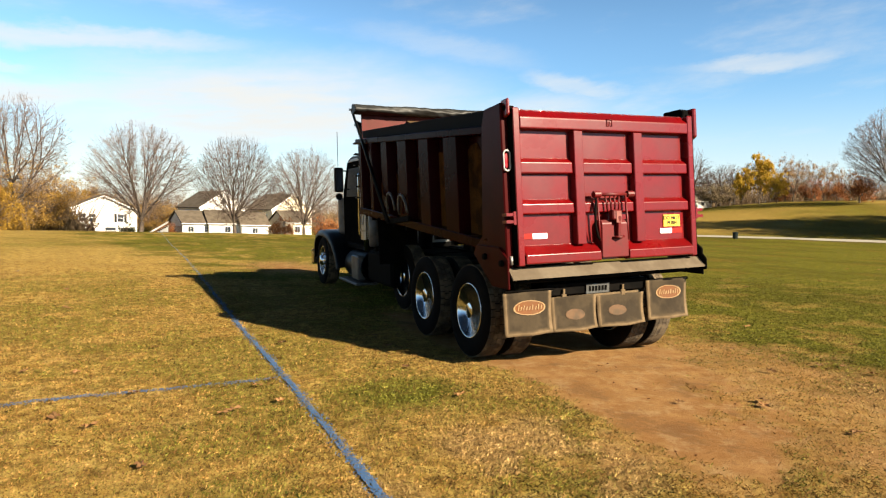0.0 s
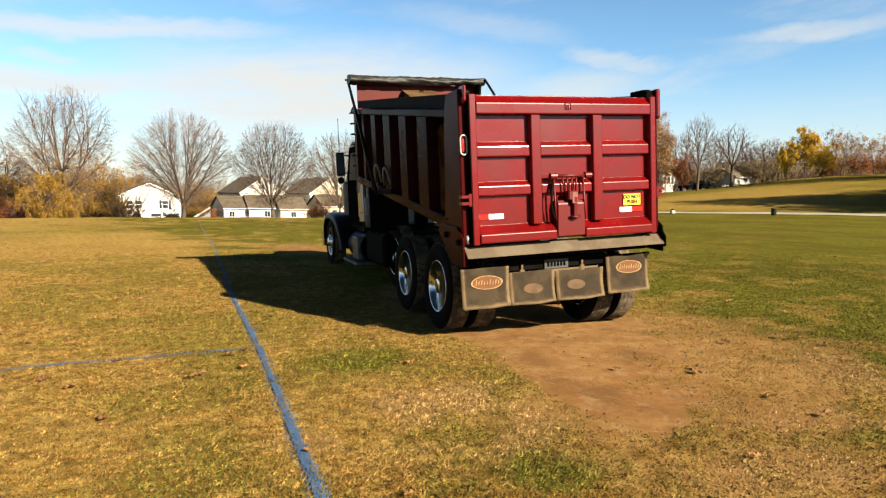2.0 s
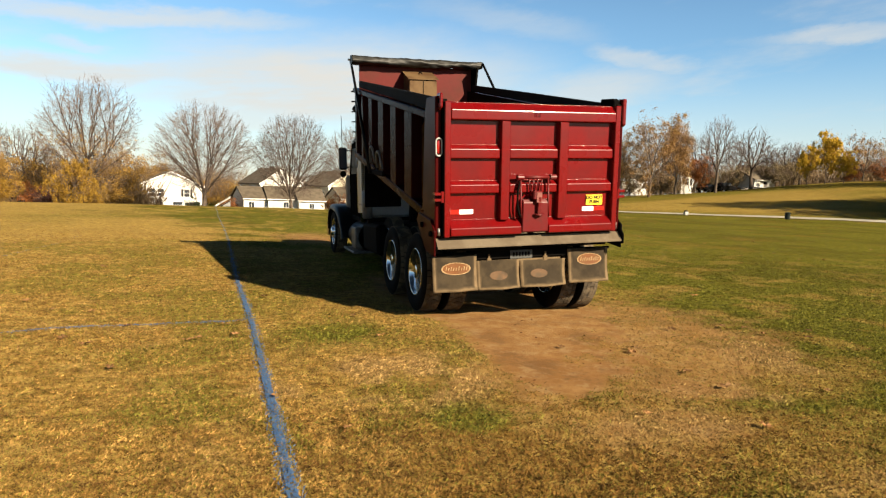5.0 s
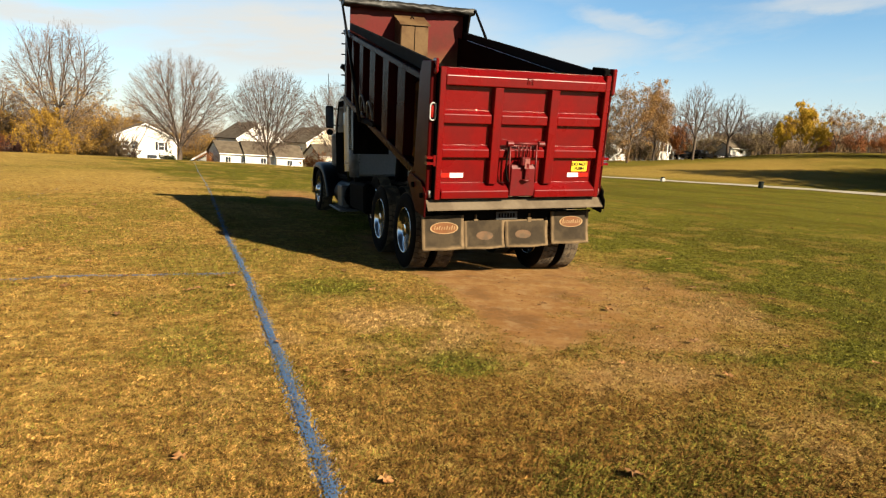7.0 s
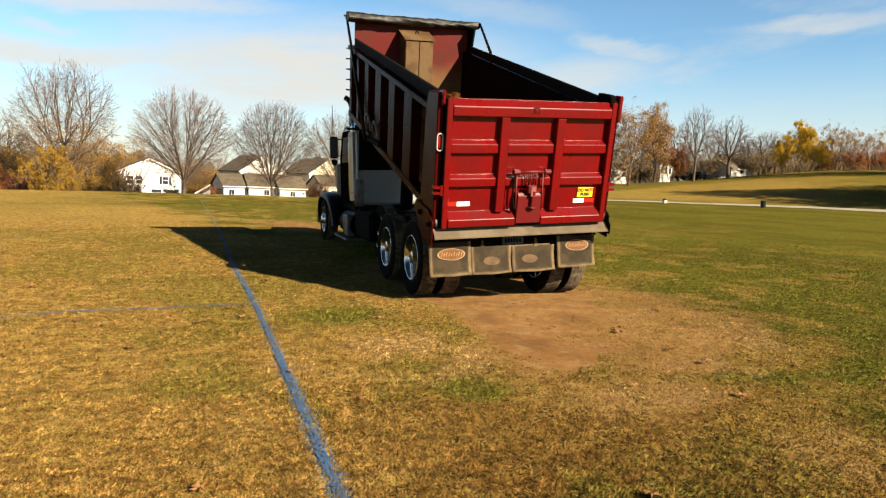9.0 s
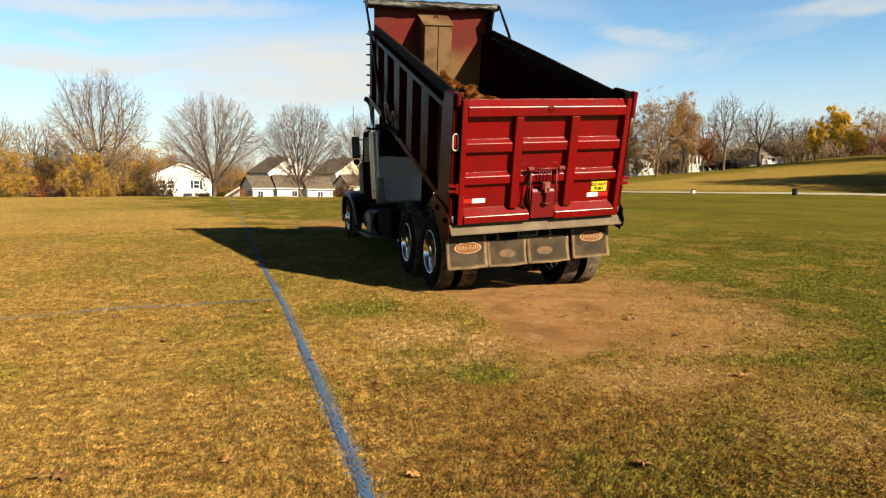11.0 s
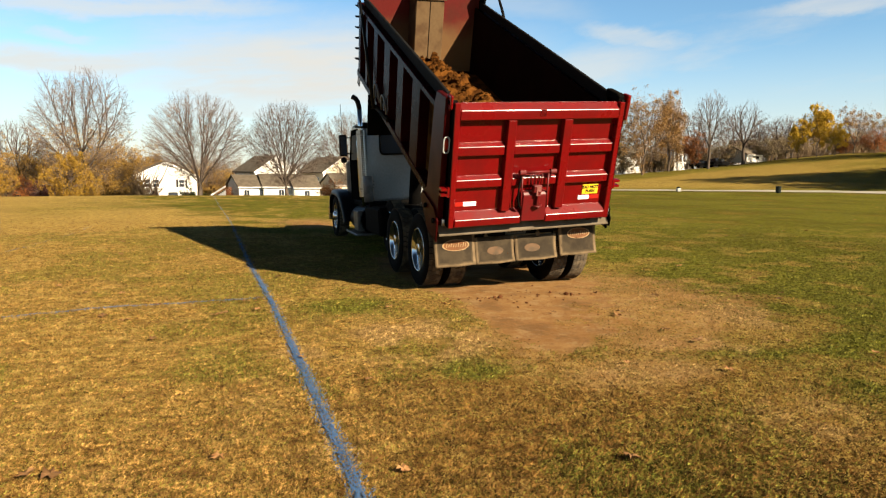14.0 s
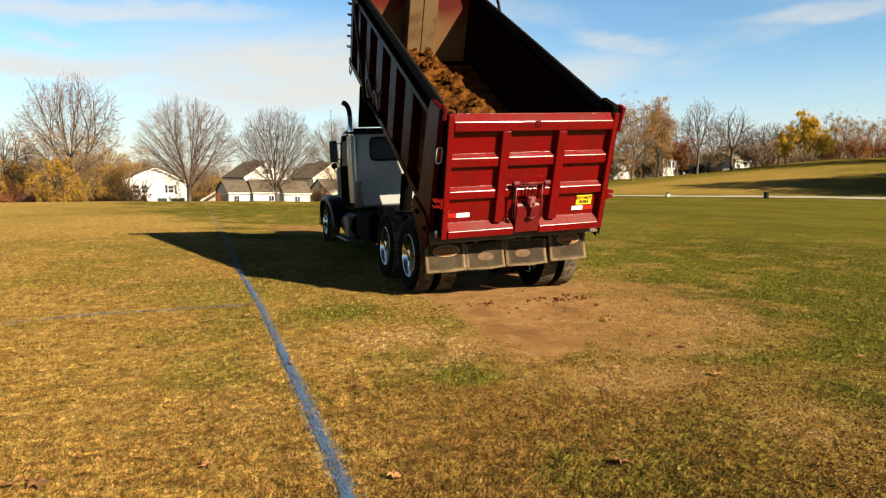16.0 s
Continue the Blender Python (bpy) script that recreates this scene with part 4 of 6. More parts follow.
part("lifting_eye", tube([(0.02 + 0.03 * math.cos(t), BED_FRONT - 0.2, 2.65 + 0.03 * math.sin(t)) for t in (2 * math.pi * k / 10 for k in range(10))], 0.01, 5, closed=True), FRAME, dump_body)


def tarp_roll():
    bm = bmesh.new()
    n, k = 110, 20
    rings = []
    for i in range(n + 1):
        x = -1.30 + 2.60 * i / n
        ring = []
        for j in range(k):
            t = 2 * math.pi * j / k
            r = 0.078 - 0.006 * x + 0.020 * noise.noise((x * 2.2 + 0.9 * math.cos(t), math.cos(t) * 1.3, math.sin(t) * 1.3)) + 0.014 * noise.noise((x * 9 + 3 * math.sin(t), math.cos(t) * 1.6, math.sin(t) * 1.6))
            sag = -0.012 * math.cos(x * 1.2)
            ring.append(bm.verts.new((x, BED_FRONT - 0.10 + r * 1.55 * math.cos(t), 2.865 + sag + r * math.sin(t))))
        rings.append(ring)
    for a, b in zip(rings, rings[1:]):
        for j in range(k):
            bm.faces.new((a[j], a[(j + 1) % k], b[(j + 1) % k], b[j])).smooth = True
    bm.faces.new(rings[0][::-1]); bm.faces.new(rings[-1])
    return bm


part("tarp_roll", tarp_roll(), TARP, dump_body, "creased black vinyl tarp rolled up at the front")
part("head_wing", prism([(BED_FRONT - 0.34, 2.79), (BED_FRONT - 0.02, 2.82), (BED_FRONT - 0.02, 2.20), (BED_FRONT - 0.20, 2.26)], "x", 1.125, 1.16), MATTE, dump_body, "dark plate at the end of the headboard")
part("tarp_bar", tube([(-1.33, BED_FRONT + 0.04, 2.88), (1.33, BED_FRONT + 0.04, 2.88)], 0.02, 8), STEEL, dump_body)
# floor beams and the apron behind the gate
for s in (-1, 1):
    part("floor_beam", prism([(-0.10, low(-0.1) - 0.10), (BED_FRONT, low(BED_FRONT) - 0.16), (BED_FRONT, low(BED_FRONT) + 0.02), (-0.10, low(-0.1) + 0.02)], "x", s * 0.38 - 0.05, s * 0.38 + 0.05, bevel=0.01), FRAME, dump_body)
for i in range(9):
    y = 0.25 + 0.54 * i
    part("cross_beam", box(-1.10, 1.10, y - 0.03, y + 0.03, low(y) - 0.10, low(y) + 0.018), FRAME, dump_body)
bm = prism([(-0.22, 0.215), (-0.30, 0.205), (-0.395, 0.105), (-0.395, 0.090), (-0.29, 0.185), (-0.22, 0.195)], "x", -1.245, 1.265)
part("apron", bm, APRON, dump_body, "dusty steel spreader apron under the tailgate")
part("apron_beam", box(-1.10, 1.10, -0.28, -0.12, 0.04, 0.18, bevel=0.01), FRAME, dump_body)
part("apron_end", prism([(-0.41, 0.06), (-0.22, 0.04), (-0.18, 0.30), (-0.28, 0.33), (-0.41, 0.18)], "x", 1.268, 1.285, bevel=0.004), FRAME, dump_body)

# the tailgate hangs from its top corners
def gz(z):
    return z - HINGE[2]


tailgate = part("tailgate", box(-1.16, 1.16, 0.020, 0.034, gz(0.24), gz(1.78)), RED, truck, "red steel tailgate with raised bars", m=body_pose(RAISE[0][1]) @ pose(*HINGE))


def gate_bar(name, x0, x1, z0, z1, out=0.065, slope=0.05, foot=0.012):
    bm = prism([(0.020, gz(z0)), (-out + 0.02, gz(z0 + foot)), (-out + 0.02, gz(z1 - slope)), (0.020, gz(z1))], "x", x0, x1)
    bevelled(bm, 0.014, 4)
    # a rough weld bead along the upper edge
    bead = random.Random(int(1000 * (x0 + z0)))
    k = int((x1 - x0 - 0.03) / 0.022)
    line = [(x0 + 0.015 + (x1 - x0 - 0.03) * i / k, 0.016 + 0.003 * bead.random(), gz(z1) - 0.003 + 0.004 * bead.random()) for i in range(k + 1)]
    tube(line, [0.0035 + 0.0035 * bead.random() for i in range(k + 1)], 5, bm)
    return part(name, bm, RED, tailgate)


for s in (-1, 1):
    bm = prism([(min(s * 1.092, s * 1.166), gz(0.225)), (max(s * 1.092, s * 1.166), gz(0.225)), (max(s * 1.092, s * 1.166), gz(1.80)), (min(s * 1.092, s * 1.166), gz(1.80))], "y", -0.062, 0.05, bevel=0.008)
    part("side_bar", bm, RED, tailgate)
    part("edge_shade_strip", box(min(s * 1.1665, s * 1.170), max(s * 1.1665, s * 1.170), -0.058, 0.046, gz(0.235), gz(1.79)), MATTE, tailgate, "black strip added over the gate's edge as shade")
gate_bar("top_bar", -1.09, 1.09, 1.585, 1.795, 0.085, 0.085)
for x0, x1 in ((-1.09, -0.175), (0.192, 1.09)):
    gate_bar("bottom_bar", x0, x1, 0.228, 0.425, 0.10, 0.095)
for x0, x1 in ((-0.465, -0.332), (0.308, 0.448)):
    bm = prism([(x0, 0.02), (x1, 0.02), (x1 - 0.012, -0.062), (x0 + 0.012, -0.062)], "z", gz(0.415), gz(1.59), bevel=0.006)
    part("upright_bar", bm, RED, tailgate)
for z0, z1 in ((1.14, 1.31), (0.73, 0.89)):
    for x0, x1 in ((-1.09, -0.463), (-0.334, 0.31), (0.446, 1.09)):
        gate_bar("cross_bar", x0, x1, z0, z1, 0.055, 0.050)
# latch
part("latch_plate", prism([(0.018, gz(0.26)), (-0.075, gz(0.26)), (-0.085, gz(0.62)), (-0.06, gz(0.66)), (0.018, gz(0.66))], "x", -0.165, 0.185, bevel=0.008), LATCH_RED, tailgate)
part("latch_head", tube([(-0.20, -0.075, gz(0.925)), (0.22, -0.075, gz(0.925))], 0.018, 8), LATCH_RED, tailgate)
for x in (-0.21, 0.225):
    part("latch_boss", lathe([(-0.04, 0.0), (-0.04, 0.036), (0.04, 0.036), (0.04, 0.0)], 12, None, pose(x, -0.075, gz(0.925), 0, 0, 0)), LATCH_RED, tailgate)
for x in (-0.205, 0.165):
    part("latch_rod", tube([(x, -0.075, gz(0.92)), (x + 0.01, -0.08, gz(0.60)), (x + 0.02, -0.075, gz(0.44))], 0.013, 6), LATCH_RED, tailgate)
for x in (-0.09, -0.03, 0.03, 0.09):
    part("latch_bar", tube([(x, -0.062, gz(0.92)), (x * 0.8, -0.07, gz(0.76))], 0.010, 6), LATCH_RED, tailgate)
part("latch_block", box(-0.05, 0.075, -0.13, -0.05, gz(0.655), gz(0.76), bevel=0.012), LATCH_RED, tailgate)
part("latch_finger", prism([(-0.08, gz(0.70)), (-0.14, gz(0.69)), (-0.12, gz(0.46)), (-0.09, gz(0.46))], "x", 0.012, 0.055, bevel=0.006), LATCH_RED, tailgate)
part("latch_handle", tube([(-0.02, -0.10, gz(0.475)), (0.04, -0.13, gz(0.465)), (0.10, -0.10, gz(0.48))], 0.015, 6), LATCH_RED, tailgate)
part("latch_tongue", box(-0.01, 0.06, -0.135, -0.12, gz(0.62), gz(0.745), bevel=0.004), material("sun_bleached_red_paint", (0.1843, 0.0645, 0.0553), 0.65, scale=10, amount=0.6, specular=0.2), tailgate)
part("chain", tube([(-0.21, -0.07, gz(0.90)), (-0.24, -0.085, gz(0.75)), (-0.245, -0.085, gz(0.60)), (-0.22, -0.085, gz(0.49)), (-0.19, -0.08, gz(0.45))], 0.014, 6), FRAME, tailgate, "dark safety chain")
for s in (-1, 1):
    bm = box(min(s * 1.15, s * 1.28), max(s * 1.15, s * 1.28), -0.05, 0.04, gz(0.655), gz(0.685), bm=None)
    box(min(s * 1.15, s * 1.28), max(s * 1.15, s * 1.28), -0.05, 0.04, gz(0.725), gz(0.755), bm)
    box(min(s * 1.15, s * 1.20), max(s * 1.15, s * 1.20), -0.055, 0.045, gz(0.64), gz(0.77), bm)
    part("gate_ear", bm, RED, tailgate)
    part("hinge_pin", lathe([(-0.05, 0.0), (-0.05, 0.028), (0.05, 0.028), (0.05, 0.0)], 12, None, pose(s * 1.18, 0.0, gz(1.80))), FRAME, tailgate)
    part("lower_pin", tube([(s * 1.205, 0.02, gz(0.24)), (s * 1.205, 0.02, gz(0.33))], 0.022, 8), STEEL, tailgate)
# maker's mark in the top bar, a plain shape
part("cast_mark", tube([(x, -0.068, gz(z)) for x, z in ((-0.034, 1.715), (0.034, 1.715), (0.034, 1.645), (0.012, 1.645), (0.012, 1.69), (-0.012, 1.69), (-0.012, 1.645), (-0.034, 1.645))], 0.006, 5, closed=True), RED, tailgate)
# reflective tape and the sign
part("tape", box(-1.08, -0.955, 0.010, 0.0185, gz(0.49), gz(0.545)), RED_TAPE, tailgate, "red reflective tape")
part("tape", box(-0.955, -0.78, 0.010, 0.0185, gz(0.49), gz(0.545)), WHITE_TAPE, tailgate, "white reflective tape")
part("tape", box(0.705, 0.868, 0.010, 0.0185, gz(0.49), gz(0.545)), WHITE_TAPE, tailgate, "white reflective tape")
part("tape", box(0.868, 1.02, 0.010, 0.0185, gz(0.49), gz(0.545)), RED_TAPE, tailgate, "red reflective tape")
sign = part("sign", box(0.755, 0.99, 0.008, 0.0185, gz(0.565), gz(0.695)), YELLOW, tailgate, "yellow warning sticker lettered DO NOT PUSH")


def lettering(text, x, z, size, y, parent):
    curve = bpy.data.curves.new("lettering", "FONT")
    curve.body, curve.size, curve.align_x, curve.align_y, curve.extrude, curve.offset = text, size, "CENTER", "CENTER", 0.001, 0.0022
    tmp = bpy.data.objects.new("lettering", curve)
    scene.collection.objects.link(tmp)
    bpy.context.view_layer.update()
    mesh = bpy.data.meshes.new_from_object(tmp)
    bpy.data.objects.remove(tmp)
    ob = new("lettering", mesh)
    mesh.materials.clear()
    mesh.materials.append(INK)
    ob.parent = parent
    ob.matrix_basis = pose(x, y, z, 90, 0, 0)
    return ob


lettering("DO NOT", 0.8725, gz(0.658), 0.058, 0.0055, sign)
lettering("PUSH", 0.8725, gz(0.602), 0.058, 0.0055, sign)

# the cab
CAB = 4.85
cab_bm = prism([(CAB, 1.03), (6.45, 1.03), (6.45, 2.05), (6.10, 2.66), (5.9, 2.72), (CAB + 0.08, 2.72), (CAB, 2.60)], "x", -0.92, 0.92, bevel=0.05)
cab = leaning("cab", cab_bm, WHITE_PAINT, None, "pale grey-white truck cab", smooth=True)
part("cab_roof", prism([(CAB - 0.012, 2.60), (CAB + 0.06, 2.735), (5.9, 2.74), (6.15, 2.68), (6.15, 2.62), (CAB + 0.05, 2.62)], "x", -0.90, 0.90, bevel=0.02), BLACK, cab, "black cab roof trim")
part("rear_window", box(-0.53, 0.62, CAB - 0.014, CAB - 0.002, 2.06, 2.50, bevel=0.004), WINDOW_GLASS, cab, "dark rear cab window")
win = [(x, CAB - 0.014, z) for x, z in ((-0.55, 2.14), (-0.55, 2.42), (-0.535, 2.475), (-0.50, 2.51), (-0.45, 2.52), (0.54, 2.52), (0.60, 2.50), (0.64, 2.42), (0.64, 2.14), (0.60, 2.06), (0.54, 2.04), (-0.45, 2.04), (-0.50, 2.05), (-0.535, 2.085))]
part("window_seal", tube(win, 0.022, 6, closed=True), BLACK, cab)
for i in range(3):
    part("cab_vent", box(-0.90, -0.72, CAB - 0.014, CAB - 0.001, 1.32 + 0.07 * i, 1.335 + 0.07 * i), FRAME, cab)
part("cab_skirt", box(-0.93, 0.93, CAB - 0.01, 6.3, 0.93, 1.03, bevel=0.01), FRAME, cab)
for s in (-1, 1):
    part("side_skin", prism([(CAB + 0.035, 1.04), (6.44, 1.04), (6.44, 2.04), (6.10, 2.63), (CAB + 0.07, 2.63)], "x", s * 0.915, s * 0.9225), MATTE, cab, "black cab side")
    part("door", prism([(5.10, 1.08), (6.40, 1.08), (6.40, 1.92), (5.10, 1.92)], "x", s * 0.922, s * 0.928, bevel=0.002), MATTE, cab, "dark cab door")
    part("side_window", prism([(5.2, 1.95), (6.2, 1.95), (6.0, 2.5), (5.25, 2.5)], "x", s * 0.9215, s * 0.9275), INK, cab, "dark side window")
part("windscreen", prism([(6.43, 2.07), (6.12, 2.60), (6.14, 2.61), (6.45, 2.08)], "x", -0.85, 0.85), WINDOW_GLASS, cab)
bm = prism([(6.44, 1.02), (8.30, 1.02), (8.34, 1.75), (8.2, 1.86), (6.44, 2.02)], "x", -0.56, 0.56, bevel=0.06)
leaning("hood", bm, BLACK, None, "dark long bonnet", smooth=True)
leaning("grille", box(-0.50, 0.50, 8.345, 8.40, 0.85, 1.72, bevel=0.02), CHROME)
leaning("bumper", box(-1.20, 1.20, 8.42, 8.52, 0.40, 0.76, bevel=0.04), CHROME)
for s in (-1, 1):
    # sweeping front fender
    line = [(8.10, 0.62), (8.06, 0.92), (7.88, 1.14), (7.60, 1.24), (7.10, 1.24), (6.72, 1.20), (6.35, 1.06), (6.05, 0.80), (5.90, 0.55)]
    bm = bmesh.new()
    across = [(0.58, -0.02), (0.60, 0.0), (1.14, 0.0), (1.20, -0.02), (1.235, -0.07), (1.235, -0.12), (1.215, -0.12), (1.21, -0.07), (1.18, -0.045), (0.60, -0.03)]
    rings = []
    for i, (y, z) in enumerate(line):
        q, p0 = line[min(i + 1, len(line) - 1)], line[max(i - 1, 0)]
        ty, tz = q[0] - p0[0], q[1] - p0[1]
        k = math.hypot(ty, tz)
        ny, nz = tz / k, -ty / k
        rings.append([bm.verts.new((s * x, y + ny * o, z + nz * o)) for x, o in across])
    for ra, rb in zip(rings, rings[1:]):
        for i in range(len(across)):
            j = (i + 1) % len(across)
            bm.faces.new((ra[i], ra[j], rb[j], rb[i]))
    bm.faces.new(rings[0]); bm.faces.new(rings[-1][::-1])
    leaning("fender", bm, BLACK, None, "dark painted front fender", smooth=True)
    bm = box(min(s * 0.78, s * 1.13), max(s * 0.78, s * 1.13), 4.80, 5.25, 0.40, 0.84, bevel=0.02)
    leaning("step_box", bm, DARK_STEEL, None, "dull dark metal step box")
    leaning("step_plate", box(min(s * 0.75, s * 1.18), max(s * 0.75, s * 1.18), 4.75, 6.0, 0.30, 0.345, bevel=0.01), DARK_STEEL)
    # exhaust stack with its shield and curved tip
    stack = leaning("exhaust_stack", tube([(s * 0.985, CAB - 0.14, 0.95), (s * 0.985, CAB - 0.14, 2.60), (s * 0.985, CAB - 0.14, 3.00)], 0.050, 16), CHROME, None, "chrome upright exhaust stack")
    part("stack_shield", lathe([(1.15, 0.06), (1.15, 0.092), (2.55, 0.092), (2.55, 0.06)], 24, None, pose(s * 0.985, CAB - 0.14, 0, 0, -90, 0)), PERFORATED, stack, "perforated bright heat shield")
    part("stack_tip", tube([(s * 0.985, CAB - 0.14, 3.0), (s * 0.995, CAB - 0.14, 3.08), (s * 1.015, CAB - 0.13, 3.16), (s * 1.055, CAB - 0.11, 3.225), (s * 1.11, CAB - 0.08, 3.26)], [0.052, 0.052, 0.053, 0.054, 0.054], 14), BLACK, stack, "sooty curved exhaust tip")
    for z in (1.30, 2.45):
        part("stack_clamp", lathe([(z, 0.06), (z, 0.10), (z + 0.035, 0.10), (z + 0.035, 0.06)], 20, None, pose(s * 0.985, CAB - 0.14, 0, 0, -90, 0)), STEEL, stack)
    part("stack_bracket", box(min(s * 0.80, s * 1.12), max(s * 0.80, s * 1.12), CAB - 0.22, CAB - 0.19, 2.60, 2.64), BLACK, stack)
    part("grab_rail", tube([(s * 0.955, 5.10, 1.15), (s * 0.99, 5.10, 1.22), (s * 0.99, 5.10, 2.35), (s * 0.955, 5.10, 2.42)], 0.018, 8), CHROME, cab, "chrome grab rail")
    # mirror
    mirror = leaning("mirror", box(s * 1.17 - 0.085, s * 1.17 + 0.085, 5.80, 5.90, 2.04, 2.52, bevel=0.02), BLACK, None, "tall black door mirror")
    part("mirror_glass", box(s * 1.17 - 0.07, s * 1.17 + 0.07, 5.792, 5.798, 2.07, 2.49), WINDOW_GLASS, mirror)
    for z in (2.10, 2.46):
        part("mirror_arm", tube([(s * 0.91, 6.0, z), (s * 1.06, 5.96, z), (s * 1.17, 5.90, z)], 0.014, 6), CHROME, mirror)
    part("spot_mirror", lathe([(0, 0.07), (0.05, 0.05), (0.06, 0.0)], 16, None, pose(s * 1.17, 5.84, 1.95, 0, 0, 90)), BLACK, mirror)
    # filter canister on the firewall
    leaning("air_cleaner", lathe([(-0.38, 0.0), (-0.38, 0.15), (-0.33, 0.19), (0.33, 0.19), (0.38, 0.15), (0.38, 0.0)], 24, None, pose(s * 0.78, 6.72, 1.55, 0, 90, 0)), DARK_STEEL, smooth=True)
leaning("aerial", tube([(-1.19, 5.80, 2.40), (-1.19, 5.80, 3.20)], 0.006, 5), BLACK)
leaning("rear_tank", lathe([(-0.27, 0.0), (-0.27, 0.085), (-0.25, 0.10), (0.25, 0.10), (0.27, 0.085), (0.27, 0.0)], 20, None, pose(-1.0, 4.15, 1.33, 0, 90, 0)), DARK_STEEL, None, "upright grey air tank behind the cab", smooth=True)
leaning("tank_bracket", box(-1.0, -0.45, 4.10, 4.20, 0.96, 1.06, bevel=0.01), FRAME)

# telescopic hoist between cab and bed
HOIST_FOOT, HOIST_HEAD = Vector((0.0, 4.30, 0.80)), Vector((0.0, 4.66, 1.75))
stage_one = part("hoist_barrel", lathe([(0.0, 0.0), (0.0, 0.13), (0.95, 0.13), (0.98, 0.10), (0.98, 0.0)], 20, None, pose(0, 0, 0, 0, -90, 0)), FRAME, truck, "black hoist barrel", smooth=True)
stage_two = part("hoist_stage", lathe([(-0.95, 0.0), (-0.95, 0.10), (0.0, 0.10), (0.02, 0.08), (0.02, 0.0)], 20, None, pose(0, 0, 0, 0, -90, 0)), STEEL, truck, "sliding hoist stage", smooth=True)
stage_three = part("hoist_rod", lathe([(-0.95, 0.0), (-0.95, 0.075), (0.0, 0.075), (0.0, 0.0)], 16, None, pose(0, 0, 0, 0, -90, 0)), STEEL, truck, "bright hoist rod", smooth=True)


def hoist_rows():
    """Poses of the three stages for every step of the lift."""
    rows = ([], [], [])
    for t, a in RAISE:
        foot, head = LEANING @ HOIST_FOOT, body_pose(a) @ HOIST_HEAD
        way = head - foot
        turn = way.to_track_quat("Z", "Y").to_matrix().to_4x4()
        rows[0].append((t, Matrix.Translation(foot) @ turn))
        rows[1].append((t, Matrix.Translation(foot + way * 0.62) @ turn))
        rows[2].append((t, Matrix.Translation(head) @ turn))
    return rows

# ---- on the field ----
def ribbon_points(line, step):
    out = []
    for (ax, ay), (bx, by) in zip(line, line[1:]):
        k = max(1, int(math.hypot(bx - ax, by - ay) / step))
        out += [(ax + (bx - ax) * i / k, ay + (by - ay) * i / k) for i in range(k)]
    return out + [line[-1]]


def paint_material(name, cover):
    """Chalky blue paint that lies on the leaves only and leaves gaps."""
    m = bpy.data.materials.new(name)
    m.use_nodes = True
    n, l = m.node_tree.nodes, m.node_tree.links
    b = n["Principled BSDF"]
    b.inputs["Roughness"].default_value = 0.8
    co = n.new("ShaderNodeTexCoord")
    t = n.new("ShaderNodeTexNoise"); t.inputs["Scale"].default_value, t.inputs["Detail"].default_value, t.inputs["Roughness"].default_value = 55, 4, 0.7
    u = n.new("ShaderNodeTexNoise"); u.inputs["Scale"].default_value, u.inputs["Detail"].default_value = 2.2, 3
    for k in (t, u):
        l.new(co.outputs["Object"], k.inputs["Vector"])
    edge = n.new("ShaderNodeAttribute"); edge.attribute_name = "edge"
    add = n.new("ShaderNodeMath"); add.operation = "MULTIPLY_ADD"; add.inputs[1].default_value, add.inputs[2].default_value = 0.30, cover - 0.15
    l.new(u.outputs["Fac"], add.inputs[0])
    less = n.new("ShaderNodeMath"); less.operation = "SUBTRACT"
    l.new(add.outputs[0], less.inputs[0]); l.new(edge.outputs["Fac"], less.inputs[1])
    gt = n.new("ShaderNodeMath"); gt.operation = "LESS_THAN"
    l.new(t.outputs["Fac"], gt.inputs[0]); l.new(less.outputs[0], gt.inputs[1])
    l.new(gt.outputs[0], b.inputs["Alpha"])
    mix = n.new("ShaderNodeMix"); mix.data_type = "RGBA"
    mix.inputs["A"].default_value, mix.inputs["B"].default_value = (0.013, 0.050, 0.135, 1), (0.048, 0.105, 0.205, 1)
    l.new(t.outputs["Fac"], mix.inputs["Factor"]); l.new(mix.outputs["Result"], b.inputs["Base Color"])
    return m


def painted_line(line, width, cover, label):
    pts = ribbon_points(line, 0.12)
    verts, faces, edge = [], [], []
    lanes = (-1, -0.6, 0, 0.6, 1)
    for i, (x, y) in enumerate(pts):
        (ax, ay), (bx, by) = pts[max(i - 1, 0)], pts[min(i + 1, len(pts) - 1)]
        k = math.hypot(bx - ax, by - ay)
        nx, ny = (by - ay) / k, -(bx - ax) / k
        w = width * (0.9 + 0.25 * noise.noise((x * 2.1, y * 2.1, 4)))
        for u in lanes:
            px, py = x + nx * u * w / 2, y + ny * u * w / 2
            verts.append((px, py, on_ground(px, py) + 0.012))
            edge.append((0.0 if abs(u) < 0.8 else 0.35) + 0.06 * min(max((y - 6) / 10, 0), 1))   # paint cover thins along the far stretch
    k = len(lanes)
    faces = [(i * k + j, i * k + j + 1, (i + 1) * k + j + 1, (i + 1) * k + j) for i in range(len(pts) - 1) for j in range(k - 1)]
    mesh = bpy.data.meshes.new("painted_line")
    mesh.from_pydata(verts, [], faces)
    mesh.attributes.new("edge", "FLOAT", "POINT").data.foreach_set("value", edge)
    mesh.materials.append(paint_material("blue_field_paint", cover))
    return tagged(new("painted_line", mesh), label, "field marking", kind="structure")


